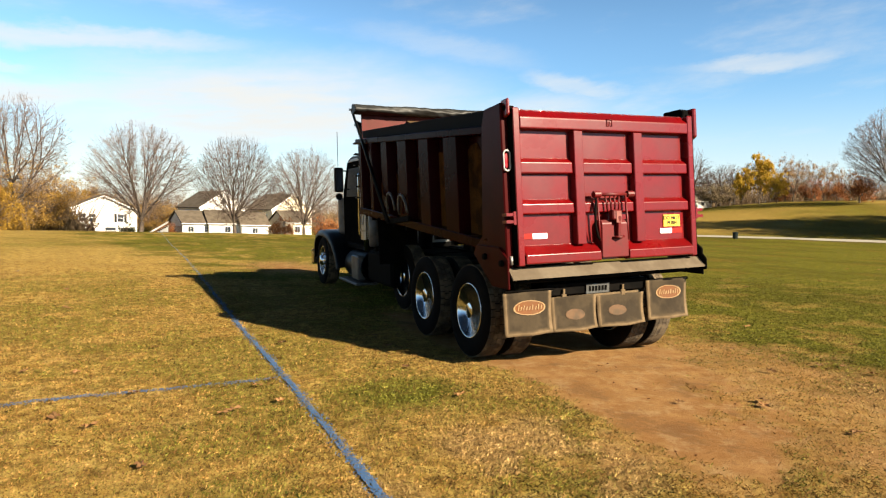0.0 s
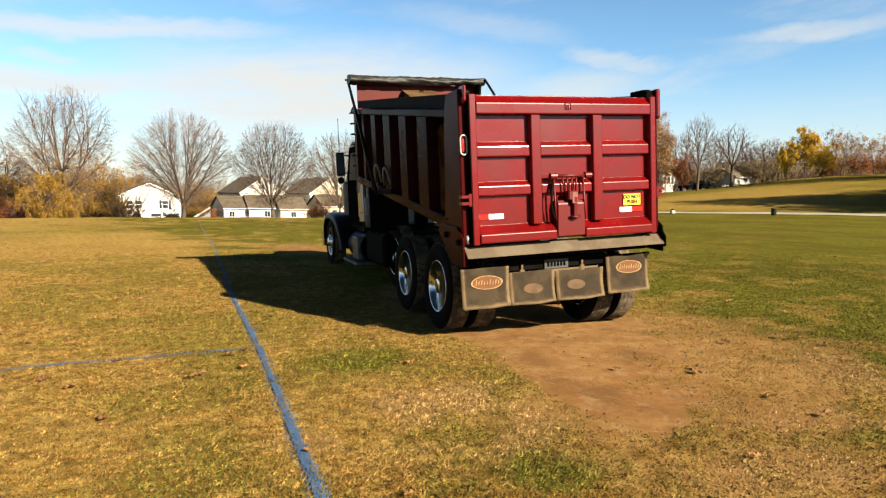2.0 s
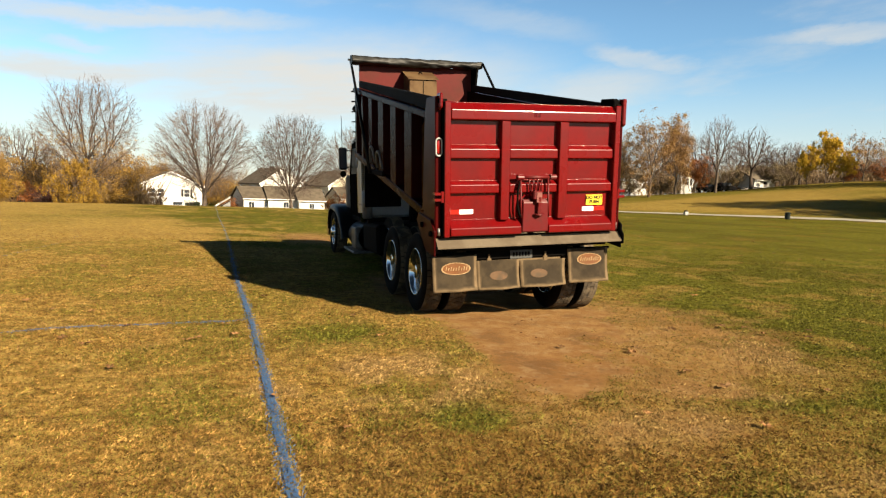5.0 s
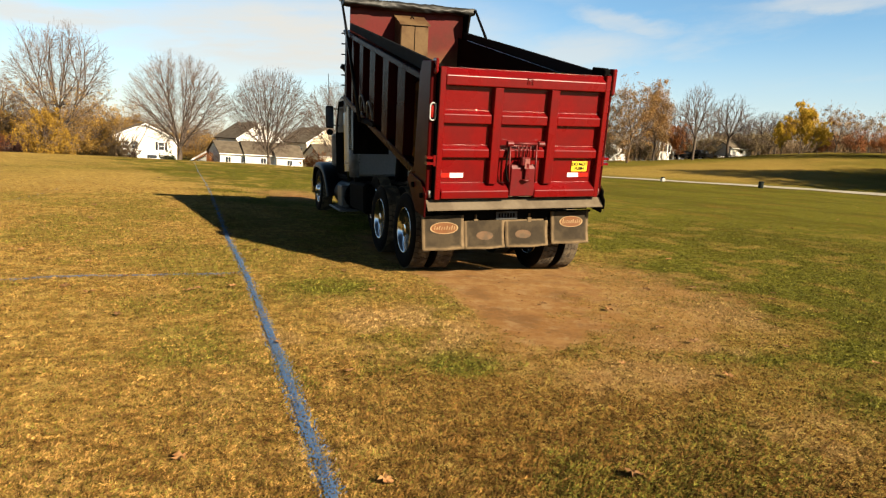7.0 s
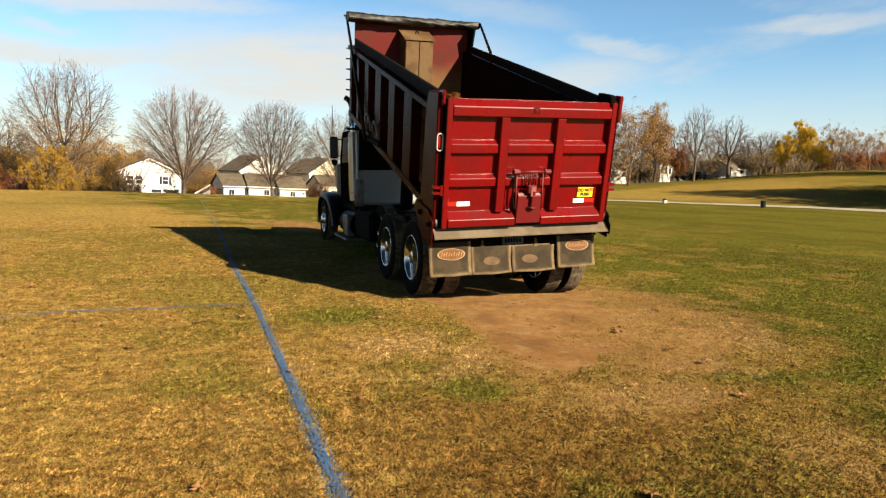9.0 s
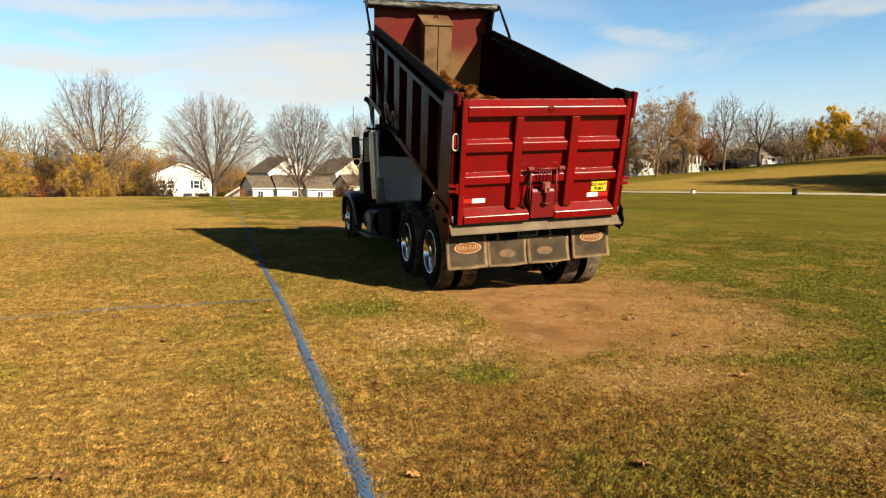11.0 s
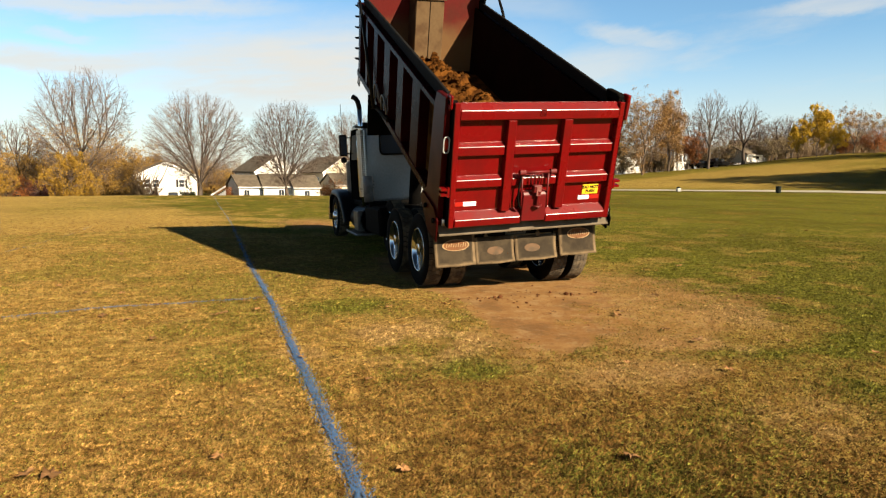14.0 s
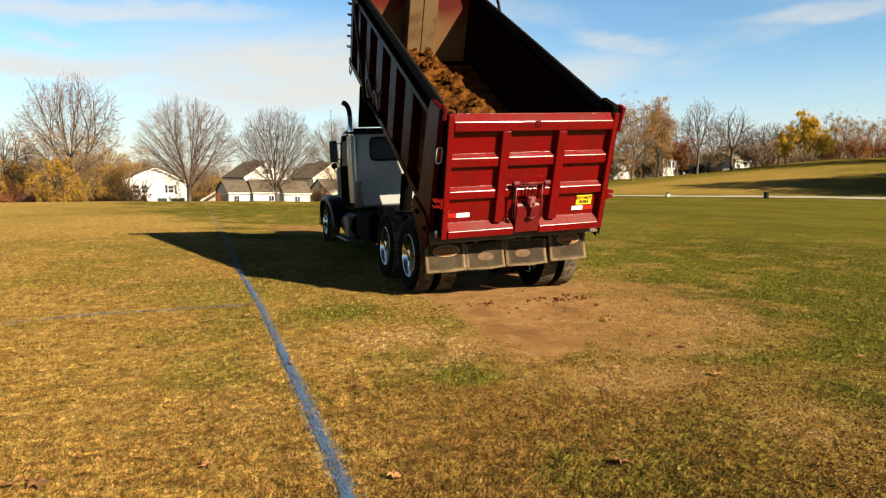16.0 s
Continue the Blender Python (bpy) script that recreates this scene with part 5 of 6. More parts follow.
painted_line(LINE, 0.090, 0.53, "blue painted boundary line on the grass")
painted_line(CROSS, 0.13, 0.465, "faint blue painted line meeting the boundary")
painted_line(FAR_LINE, 0.14, 0.45, "faint far blue line on the grass")

BLUE_BLADE = material("blue_painted_blades", (0.020, 0.066, 0.160), 0.8, other=(0.062, 0.125, 0.225), scale=30, amount=0.9, grain=90, bump=0.0, ramp=(0.35, 0.6))


def line_distance(x, y, line):
    d = np.full_like(x, 9.0)
    for (ax, ay), (bx, by) in zip(line, line[1:]):
        k = (bx - ax) ** 2 + (by - ay) ** 2
        t = np.clip(((x - ax) * (bx - ax) + (y - ay) * (by - ay)) / k, 0, 1)
        d = np.minimum(d, np.hypot(x - ax - t * (bx - ax), y - ay - t * (by - ay)))
    return d


def blades(name, x, y, length, width, mat, label, rng):
    """Single leaves of grass, each a thin tapering blade that leans or lies."""
    n = len(x)
    turn, lean = rng.uniform(0, 2 * np.pi, n), 0.45 + 1.0 * rng.random(n) ** 0.8
    z = near_relief(x, y)
    cx, cy = np.cos(turn), np.sin(turn)
    verts = np.empty((n, 3, 3), np.float32)
    side = np.stack([-cy, cx], -1) * (width / 2)[:, None]
    base = np.stack([x, y], -1)
    verts[:, 0, :2], verts[:, 1, :2] = base - side, base + side
    verts[:, 2, :2] = base + np.stack([cx, cy], -1) * (length * np.sin(lean))[:, None]
    verts[:, 0, 2] = z - 0.003
    verts[:, 1, 2] = z + 0.004
    verts[:, 2, 2] = z + 0.004 + length * np.cos(lean)
    mesh = bpy.data.meshes.new(name)
    mesh.vertices.add(n * 3)
    mesh.vertices.foreach_set("co", verts.ravel())
    mesh.loops.add(n * 3)
    mesh.loops.foreach_set("vertex_index", np.arange(n * 3, dtype=np.int32))
    mesh.polygons.add(n)
    mesh.polygons.foreach_set("loop_start", np.arange(0, n * 3, 3, dtype=np.int32))
    mesh.update()
    green = np.repeat(np.clip(green_cover(x, y) * 1.05, 0, 1), 3)
    mesh.attributes.new("green", "FLOAT", "POINT").data.foreach_set("value", green.astype(np.float32))
    brown = np.repeat(brown_cover(x, y), 3)
    mesh.attributes.new("brown", "FLOAT", "POINT").data.foreach_set("value", brown.astype(np.float32))
    straw = np.repeat(straw_cover(x, y) * (rng.random(n) < 0.8), 3)
    mesh.attributes.new("straw", "FLOAT", "POINT").data.foreach_set("value", straw.astype(np.float32))
    mesh.materials.append(mat)
    return tagged(new(name, mesh), label, "grass", kind="stuff")


def sow():
    rng = np.random.default_rng(7)
    n = 980000
    # denser close to where one stands, thinner towards the far side
    r = 2.5 + 25 * rng.random(n) ** 1.6
    turn = rng.uniform(-26, 68, n)
    a = np.radians(turn)
    x, y = 0.6 + r * np.sin(a), -2.6 + r * np.cos(a)
    # the sward thins out evenly towards the sides, and goes on all round
    edge = np.maximum.reduce([smooth(12, 27, r), smooth(3.4, 2.5, r), smooth(-18, -26, turn), smooth(60, 68, turn), smooth(-0.5, -1.4, y)])
    keep = rng.random(n) > np.maximum(soil_cover(x, y) * 1.02 + 0.02, edge)
    span, angle = 8.5 * rng.random(400000) ** 0.55, rng.uniform(0, 2 * np.pi, 400000)
    ox, oy = 0.8 + span * np.sin(angle), -2.2 + span * np.cos(angle)
    bearing = np.degrees(np.arctan2(ox - 0.6, oy + 2.6))
    inside = np.minimum.reduce([smooth(2.5, 3.4, np.hypot(ox - 0.6, oy + 2.6)), smooth(-26, -18, bearing), smooth(68, 60, bearing), smooth(-1.6, -0.6, oy)])
    away = rng.random(len(ox)) > np.maximum.reduce([soil_cover(ox, oy), smooth(4, 8.5, span), inside])
    x, y, r, keep = np.append(x, ox), np.append(y, oy), np.append(r, np.full(len(ox), 13.0)), np.append(keep, away)
    x, y, r = x[keep], y[keep], r[keep]
    tall = 0.6 + 0.8 * field_noise(x, y, 0.8, 11) + 0.5 * green_cover(x, y)
    size = (0.010 + 0.018 * rng.random(len(x))) * tall
    thick = (0.0017 + 0.0019 * rng.random(len(x))) * (0.46 + 0.14 * r)
    # painted leaves
    blue = (line_distance(x, y, LINE) < 0.056 * (0.6 + 0.8 * rng.random(len(x)))) & (rng.random(len(x)) < 0.66)
    blue |= (line_distance(x, y, CROSS) < 0.05 * (0.6 + 0.8 * rng.random(len(x)))) & (rng.random(len(x)) < 0.28)
    half = ~blue
    blades("grass", x[half], y[half], size[half], thick[half], BLADE, "short mown grass, mostly dry and tan", rng)
    blades("painted_grass", x[blue], y[blue], size[blue], thick[blue], BLUE_BLADE, "grass leaves coated with blue line paint", rng)


sow()


# fallen leaves and clods
LEAF = material("fallen_brown_leaf", (0.1935, 0.1014, 0.0415), 0.7, other=(0.1198, 0.0507, 0.0184), scale=25, amount=0.7, grain=80, bump=0.2, spread=0.4)


def leaf_mesh(seed):
    bm = bmesh.new()
    rng = random.Random(seed)
    k = 14
    mid = bm.verts.new((0, 0, 0.012))
    ring = []
    for i in range(k):
        t = 2 * math.pi * i / k
        r = (0.055 if i % 2 else 0.034) * (0.8 + 0.4 * rng.random())
        ring.append(bm.verts.new((r * math.cos(t), r * 0.8 * math.sin(t), 0.010 + 0.022 * rng.random() * (1 if i % 3 else -0.2))))
    for i in range(k):
        bm.faces.new((mid, ring[i], ring[(i + 1) % k]))
    mesh = bpy.data.meshes.new("leaf")
    bm.to_mesh(mesh)
    bm.free()
    mesh.materials.append(LEAF)
    return mesh


LEAVES = [leaf_mesh(i) for i in range(4)]


def fallen_leaf(x, y, size, turn, i):
    ob = new("fallen_leaf", LEAVES[i % 4])
    ob.matrix_basis = pose(x, y, on_ground(x, y) + 0.02, 8 * math.sin(i * 2.3), 10 * math.cos(i * 1.7), turn) @ Matrix.Diagonal((size, size, size, 1))
    return tagged(ob, "dry curled brown leaf lying on the grass", "leaf", "fallen leaves")


for i, (x, y, size) in enumerate([(2.83, 0.32, 1.0), (0.61, 1.02, 1.0), (-0.22, 1.06, 1.15), (-0.34, 1.10, 0.9), (1.55, 0.55, 0.8), (-0.35, 4.75, 1.2), (0.0, 3.9, 1.0), (5.02, 2.34, 1.1), (4.6, 1.48, 0.9), (8.33, 6.67, 1.2),
                                      (7.2, 4.4, 0.9), (6.4, 2.9, 0.8), (1.7, 2.1, 0.6), (1.28, 2.85, 0.7), (3.9, 1.9, 0.7), (1.05, 5.7, 0.8)]):
    fallen_leaf(x, y, size, i * 77, i)
leaf_rng = random.Random(5)
for i in range(150):
    a, r = math.radians(leaf_rng.uniform(-14, 56)), 7 + 40 * leaf_rng.random() ** 1.4
    x, y = 0.6 + r * math.sin(a), -2.6 + r * math.cos(a)
    if not (2.8 < x < 6.4 and 4.5 < y < 15.5):
        fallen_leaf(x, y, 0.7 + 0.6 * leaf_rng.random(), leaf_rng.uniform(0, 360), i)


def lump_mesh(seed, rough=0.35, mat=CLOD):
    bm = bmesh.new()
    bmesh.ops.create_icosphere(bm, subdivisions=2, radius=1.0)
    for v in bm.verts:
        v.co *= 1 + rough * noise.noise(v.co * 1.3 + Vector((seed * 3.1, 0, 0))) * 2 + rough * noise.noise(v.co * 3.5 + Vector((0, seed, 0)))
        v.co.z *= 0.75
    mesh = bpy.data.meshes.new("clod")
    bm.to_mesh(mesh)
    bm.free()
    mesh.materials.append(mat)
    return mesh


LUMPS = [lump_mesh(i) for i in range(5)]
MOIST_LUMPS = [lump_mesh(i + 9, 0.45, DIRT) for i in range(5)]
clod_rng = random.Random(11)
FALLEN = []      # clods that drop out under the gate: (object, resting place, size, time of landing)
CLOD_SPOTS = [(4.08, 4.95, 0.036, 13.3), (4.02, 5.00, 0.028, 13.4), (3.24, 4.76, 0.026, 12.6), (4.27, 4.56, 0.022, 12.1), (5.05, 4.94, 0.042, 13.7), (5.11, 4.90, 0.030, 13.8),
              (5.46, 4.92, 0.038, 14.3), (5.40, 4.99, 0.032, 14.4), (5.36, 4.45, 0.034, 14.9), (5.40, 5.20, 0.028, 14.5), (4.92, 5.14, 0.026, 13.6), (4.66, 5.02, 0.022, 12.9)]
# two drifts of crumbs: middle, spread along and across, how many, first and last to land
for cx, cy, along, across, count, first, last in ((3.72, 4.93, 0.27, 0.09, 34, 12.2, 14.4), (5.22, 4.98, 0.27, 0.14, 56, 13.0, 15.6), (4.55, 4.85, 0.55, 0.25, 18, 11.9, 15.0)):
    for i in range(count):
        spot_x, spot_y = clod_rng.gauss(cx, along), clod_rng.gauss(cy, across)
        CLOD_SPOTS.append((min(max(spot_x, 3.2), 5.75), spot_y, 0.007 + 0.013 * clod_rng.random() ** 2, round(clod_rng.uniform(first, last), 2)))
for i, (x, y, size, when) in enumerate(CLOD_SPOTS):
    ob = new("clod", LUMPS[i % 5])
    size *= 0.82
    ob.scale = (size * (0.8 + 0.5 * clod_rng.random()), size, size * 0.9)
    tagged(ob, "dark moist clod of soil fallen from the bed", "soil clod", "fallen clods")
    FALLEN.append((ob, (x, y, on_ground(x, y) + size * 0.45), when))
for i in range(34):
    x, y, size = clod_rng.uniform(3.3, 5.9), clod_rng.uniform(2.6, 5.4), 0.004 + 0.006 * clod_rng.random()
    ob = new("clod", LUMPS[i % 5])
    ob.matrix_basis = pose(x, y, on_ground(x, y) + size * 0.4, 0, 0, i * 50) @ Matrix.Diagonal((size, size, size, 1))
    tagged(ob, "small dry lump of soil on the worn patch", "soil clod", "soil lumps")


# ---- the load ----
def load_height(x, y):
    """Height of the soil in the bed, in the bed's own space."""
    ridge = 1.68 - 1.18 * np.maximum(x + 0.33, 0) - 0.10 * np.maximum(-0.3 - x, 0) - 0.5 * np.maximum(y - 3.7, 0) ** 1.5 - 0.25 * np.maximum(0.6 - y, 0)
    ridge = ridge + (field_noise(x, y, 1.6, 21) - 0.5) * 0.30 + (field_noise(x, y, 5.5, 22) - 0.5) * 0.20 + (field_noise(x, y, 12.0, 23) - 0.5) * 0.075
    floor = 0.37 + 0.146 * y + 0.10
    return np.maximum(ridge, floor + 0.05)


def soil_load():
    xs, ys = np.linspace(-1.09, 1.09, 120), np.linspace(-0.24, 4.48, 240)
    X, Y = np.meshgrid(xs, ys)
    Z = load_height(X, Y)
    nx, ny = len(xs), len(ys)
    top = np.stack([X, Y, Z], -1).reshape(-1, 3)
    low_z = 0.37 + 0.146 * Y + 0.095
    under = np.stack([X, Y, low_z], -1).reshape(-1, 3)
    idx = np.arange(nx * ny).reshape(ny, nx)
    faces = [tuple(q) for q in np.stack([idx[:-1, :-1], idx[:-1, 1:], idx[1:, 1:], idx[1:, :-1]], -1).reshape(-1, 4)]
    rim = list(idx[0, :]) + list(idx[1:, -1]) + list(idx[-1, -2::-1]) + list(idx[-2:0:-1, 0])
    off = nx * ny
    verts = [tuple(v) for v in top] + [tuple(under[i]) for i in rim]
    k = len(rim)
    faces += [(rim[i], off + i, off + (i + 1) % k, rim[(i + 1) % k]) for i in range(k)]
    faces.append(tuple(off + i for i in range(k)))
    mesh = bpy.data.meshes.new("soil_load")
    mesh.from_pydata(verts, [], faces)
    mesh.polygons.foreach_set("use_smooth", [True] * len(mesh.polygons))
    mesh.materials.append(DIRT)
    ob = new("soil_load", mesh)
    return tagged(ob, "heap of loose brown soil lying in the dump bed", "soil")


soil = soil_load()
load_rng = random.Random(3)
for i in range(300):
    x, y = load_rng.uniform(-0.8, 0.35), load_rng.uniform(0.3, 3.9)
    z = float(load_height(np.array([x]), np.array([y]))[0])
    size = 0.014 + 0.055 * load_rng.random() ** 2.5
    ob = new("lump", MOIST_LUMPS[i % 5])
    ob.parent = soil
    ob.matrix_basis = pose(x, y, z, 40 * i, 0, 70 * i) @ Matrix.Diagonal((size, size, size, 1))

# ---- the distance ----
STAND = (0.68, -2.59)


def spot(azimuth, r):
    """A place on the ground, by the direction from +y (clockwise, degrees) and the distance from where one stands."""
    x, y = STAND[0] + r * math.sin(radians(azimuth)), STAND[1] + r * math.cos(radians(azimuth))
    return x, y, on_ground(x, y)


BARK = material("grey_brown_bark", (0.088, 0.068, 0.054), 0.9, other=(0.058, 0.044, 0.035), scale=3, amount=0.8, grain=14, bump=0.5, depth=0.02, spread=0.15)
TWIG = material("thin_grey_twigs", (0.128, 0.094, 0.077), 0.9, other=(0.098, 0.072, 0.060), scale=1.5, amount=0.7, grain=8, bump=0.0, spread=0.2)
BRUSH = material("brown_brushwood", (0.1512, 0.1044, 0.0612), 0.95, other=(0.0936, 0.0634, 0.0374), scale=0.4, amount=0.8, grain=5, bump=0.0, spread=0.2)


def foliage(name, a, b):
    """Leaves between two colours, each one a little different."""
    m = bpy.data.materials.new(name)
    m.use_nodes = True
    n, l = m.node_tree.nodes, m.node_tree.links
    p = n["Principled BSDF"]
    p.inputs["Roughness"].default_value = 0.7
    p.inputs["Specular IOR Level"].default_value = 0.2
    geo, co, t = n.new("ShaderNodeNewGeometry"), n.new("ShaderNodeTexCoord"), n.new("ShaderNodeTexNoise")
    t.inputs["Scale"].default_value = 0.5
    l.new(co.outputs["Object"], t.inputs["Vector"])
    half = n.new("ShaderNodeMath"); half.operation = "MULTIPLY_ADD"; half.inputs[1].default_value = 0.6
    l.new(geo.outputs["Random Per Island"], half.inputs[0])
    k = n.new("ShaderNodeMapRange"); k.inputs["From Min"].default_value, k.inputs["From Max"].default_value, k.inputs["To Max"].default_value = 0.35, 0.65, 0.4
    l.new(t.outputs["Fac"], k.inputs["Value"]); l.new(k.outputs[0], half.inputs[2])
    mix = n.new("ShaderNodeMix"); mix.data_type = "RGBA"
    mix.inputs["A"].default_value, mix.inputs["B"].default_value = (*a, 1), (*b, 1)
    l.new(half.outputs[0], mix.inputs["Factor"]); l.new(mix.outputs["Result"], p.inputs["Base Color"])
    return m


GOLD = foliage("golden_leaves", (0.27, 0.155, 0.010), (0.50, 0.325, 0.028))
TAN = foliage("tan_brown_leaves", (0.150, 0.078, 0.024), (0.285, 0.160, 0.052))
ORANGE_GOLD = foliage("orange_gold_leaves", (0.120, 0.063, 0.009), (0.250, 0.146, 0.018))
AMBER = foliage("amber_leaves", (0.150, 0.083, 0.018), (0.275, 0.162, 0.036))
RUST = foliage("rust_leaves", (0.1512, 0.0475, 0.0144), (0.3024, 0.1116, 0.0302))
RUSSET = foliage("dark_russet_leaves", (0.0253, 0.0102, 0.0092), (0.0599, 0.0207, 0.0161))
EVERGREEN = foliage("dark_evergreen_leaves", (0.0102, 0.0161, 0.0065), (0.0276, 0.0346, 0.0138))
DRAB = foliage("drab_brown_leaves", (0.1106, 0.0806, 0.0415), (0.1935, 0.1428, 0.076))


class Boughs:
    """Gathers tapered limbs as one mesh."""
    def __init__(self):
        self.verts, self.faces = [], []

    def limb(self, pts, radii, sides):
        base = len(self.verts)
        for i, p in enumerate(pts):
            way = (pts[min(i + 1, len(pts) - 1)] - pts[max(i - 1, 0)]).normalized()
            side = way.cross(Vector((0.37, 0.21, 0.9)))
            side.normalize()
            up = way.cross(side)
            for k in range(sides):
                a = 2 * math.pi * k / sides
                self.verts.append(p + (side * math.cos(a) + up * math.sin(a)) * radii[i])
        for i in range(len(pts) - 1):
            for k in range(sides):
                a, b = base + i * sides, base + (i + 1) * sides
                self.faces.append((a + k, a + (k + 1) % sides, b + (k + 1) % sides, b + k))

    def mesh(self, name, mat):
        m = bpy.data.meshes.new(name)
        m.from_pydata(self.verts, [], self.faces)
        m.polygons.foreach_set("use_smooth", [True] * len(self.faces))
        m.materials.append(mat)
        return m


def grow(seed, height, spread, stems=1, bole=0.14, twigs=1300, twig=0.0125, low=0.16, ragged=0.10):
    """A bare crown whose limbs fork again and again towards ends spread through an oval: wood (trunk and limbs), twigs (fine outer branches) and the ends of the twigs.
    spread: half the crown's width; low: where the crown begins; stems: limbs that leave the bole together."""
    rng, rnd = np.random.default_rng(seed), random.Random(seed)
    wood, fine, ends = Boughs(), Boughs(), []
    # ends: most of them near the outline, which bulges and dents
    d = rng.normal(0, 1, (twigs, 3)); d /= np.linalg.norm(d, axis=1)[:, None]
    r = rng.random(twigs) ** 0.36
    lump = np.array([1 + ragged * 2.2 * noise.noise((v[0] * 2.3, v[1] * 2.3, v[2] * 2.3 + seed * 7.7)) for v in d])
    p = d * (r * lump)[:, None]
    mid = height * (low + 1) / 2
    taper = 1 - 0.22 * np.clip(-p[:, 2], 0, 1) if stems > 1 else 1 - 0.25 * np.clip(p[:, 2], 0, 1)
    target = np.stack([p[:, 0] * spread * taper, p[:, 1] * spread * taper, mid + p[:, 2] * height * (1 - low) / 2], -1)

    def route(start, way, pts, level):
        n = len(pts)
        if n <= 2:
            for q in pts:
                q = Vector(q)
                fine.limb([start, q], [twig * 1.1, twig * 0.65], 3)
                ends.append(q)
                if twigs > 4000:
                    for k in range(2):
                        p0 = start.lerp(q, rnd.uniform(0.35, 0.95))
                        way2 = ((q - start).normalized() + Vector((rnd.gauss(0, 0.55), rnd.gauss(0, 0.55), rnd.gauss(0.1, 0.45)))).normalized()
                        fine.limb([p0, p0 + way2 * rnd.uniform(0.25, 0.6)], [twig * 0.85, twig * 0.55], 3)
            return
        goal = Vector(pts.mean(axis=0)) - start
        far = goal.length
        step = far * (rnd.uniform(0.22, 0.36) if level > 2 else 0.10 + 0.05 * level)
        heading = (goal.normalized() * 0.62 + way * 0.38 + Vector((rnd.gauss(0, 0.06), rnd.gauss(0, 0.06), 0.05))).normalized()
        fork = start + heading * step
        r0, r1 = twig * n ** 0.385, twig * (n * 0.8) ** 0.385
        if n > 14:
            wood.limb([start, start + (way * 0.5 + heading * 0.5).normalized() * step * 0.5, fork], [r0, (r0 + r1) / 2, r1], 6 if n > 120 else 4)
        else:
            fine.limb([start, fork], [r0, r1], 3)
        aim = pts - np.array(fork)
        aim = aim / np.linalg.norm(aim, axis=1)[:, None]
        groups = [np.ones(n, bool)]
        for cut in range(3 if level == 0 and stems > 5 else (2 if level == 0 and stems > 1 else 1)):
            parted = []
            for g in groups:
                if g.sum() < 4 and cut:
                    parted.append(g)
                    continue
                a = aim[g] - aim[g].mean(axis=0)
                axis = np.linalg.svd(a, full_matrices=False)[2][0]
                side = (aim - aim[g].mean(axis=0)) @ axis > rnd.gauss(0, 0.10)
                parted += [g & side, g & ~side]
            groups = parted
        for g in groups:
            if g.any():
                if g.sum() == n:
                    half = np.zeros(n, bool); half[: n // 2] = True
                    route(fork, heading, pts[half], level + 1); route(fork, heading, pts[~half], level + 1)
                    return
                route(fork, heading, pts[g], level + 1)

    foot = twig * twigs ** 0.385
    top = Vector((0.01 * height, 0, height * bole))
    wood.limb([Vector((0, 0, -0.4)), Vector((0, 0, height * bole * 0.3)), top], [foot * 1.35, foot * 1.08, foot], 8)
    route(top, Vector((0, 0, 1)), target, 0)
    return wood, fine, ends


def leaf_cloud(points, count, size, scatter, seed, mat, name="crown"):
    """Small leaf clumps round points, each two crossed folded scraps."""
    rng = np.random.default_rng(seed)
    pts = np.array([tuple(p) for p in points])
    # leaves hold on in clumps, with gaps between them
    thick = np.array([noise.noise((v[0] * 0.55, v[1] * 0.55, v[2] * 0.55 + seed * 3.3)) for v in pts])
    weight = np.clip(0.32 + 2.2 * thick, 0.03, 1.3)
    c = pts[rng.choice(len(pts), count, p=weight / weight.sum())] + rng.normal(0, scatter, (count, 3))
    n = rng.normal(0, 1, (count, 3)); n /= np.linalg.norm(n, axis=1)[:, None]
    t = np.cross(n, rng.normal(0, 1, (count, 3))); t /= np.linalg.norm(t, axis=1)[:, None]
    b = np.cross(n, t)
    s = (size * rng.uniform(0.55, 1.35, count))[:, None]
    quad = np.stack([c - t * s, c + b * s * 0.55 + n * s * 0.2, c + t * s, c - b * s * 0.55 + n * s * 0.2], 1).astype(np.float32)
    mesh = bpy.data.meshes.new(name)
    mesh.vertices.add(count * 4)
    mesh.vertices.foreach_set("co", quad.ravel())
    mesh.loops.add(count * 4)
    mesh.loops.foreach_set("vertex_index", np.arange(count * 4, dtype=np.int32))
    mesh.polygons.add(count)
    mesh.polygons.foreach_set("loop_start", np.arange(0, count * 4, 4, dtype=np.int32))
    mesh.update()
    mesh.materials.append(mat)
    return mesh


def plant(wood_mesh, crown_meshes, azimuth, r, turn, scale, label, category="tree"):
    x, y, z = spot(azimuth, r)
    tree = empty("tree" if category == "tree" else "shrub", pose(x, y, z, 0, 0, turn) @ Matrix.Diagonal((*scale, 1)), label, category)
    trunk = new("trunk", wood_mesh)
    trunk.parent = tree
    for mesh in crown_meshes:
        c = new("crown", mesh)
        c.parent = tree
    return tree


# kinds of bare tree, each grown once
VASE = [grow(s, 14.0, 6.5, 6, 0.10, 4400, 0.0110, 0.13, 0.05) for s in (1, 2)]
TALL = [grow(s, 16.5, 5.2, 1, 0.20, 1900, 0.0140, 0.18, 0.12) for s in (3, 4)]
VASE_M = [(w.mesh("trunk", BARK), f.mesh("crown", TWIG), e) for w, f, e in VASE]
FAR_M = [(w.mesh("trunk", BARK), f.mesh("crown", TWIG)) for w, f, e in (grow(s, 16.5, 5.2, 1, 0.20, 1700, 0.0165, 0.18, 0.14) for s in (5, 6))]
TALL_M = [(w.mesh("trunk", BARK), f.mesh("crown", TWIG), e) for w, f, e in TALL]
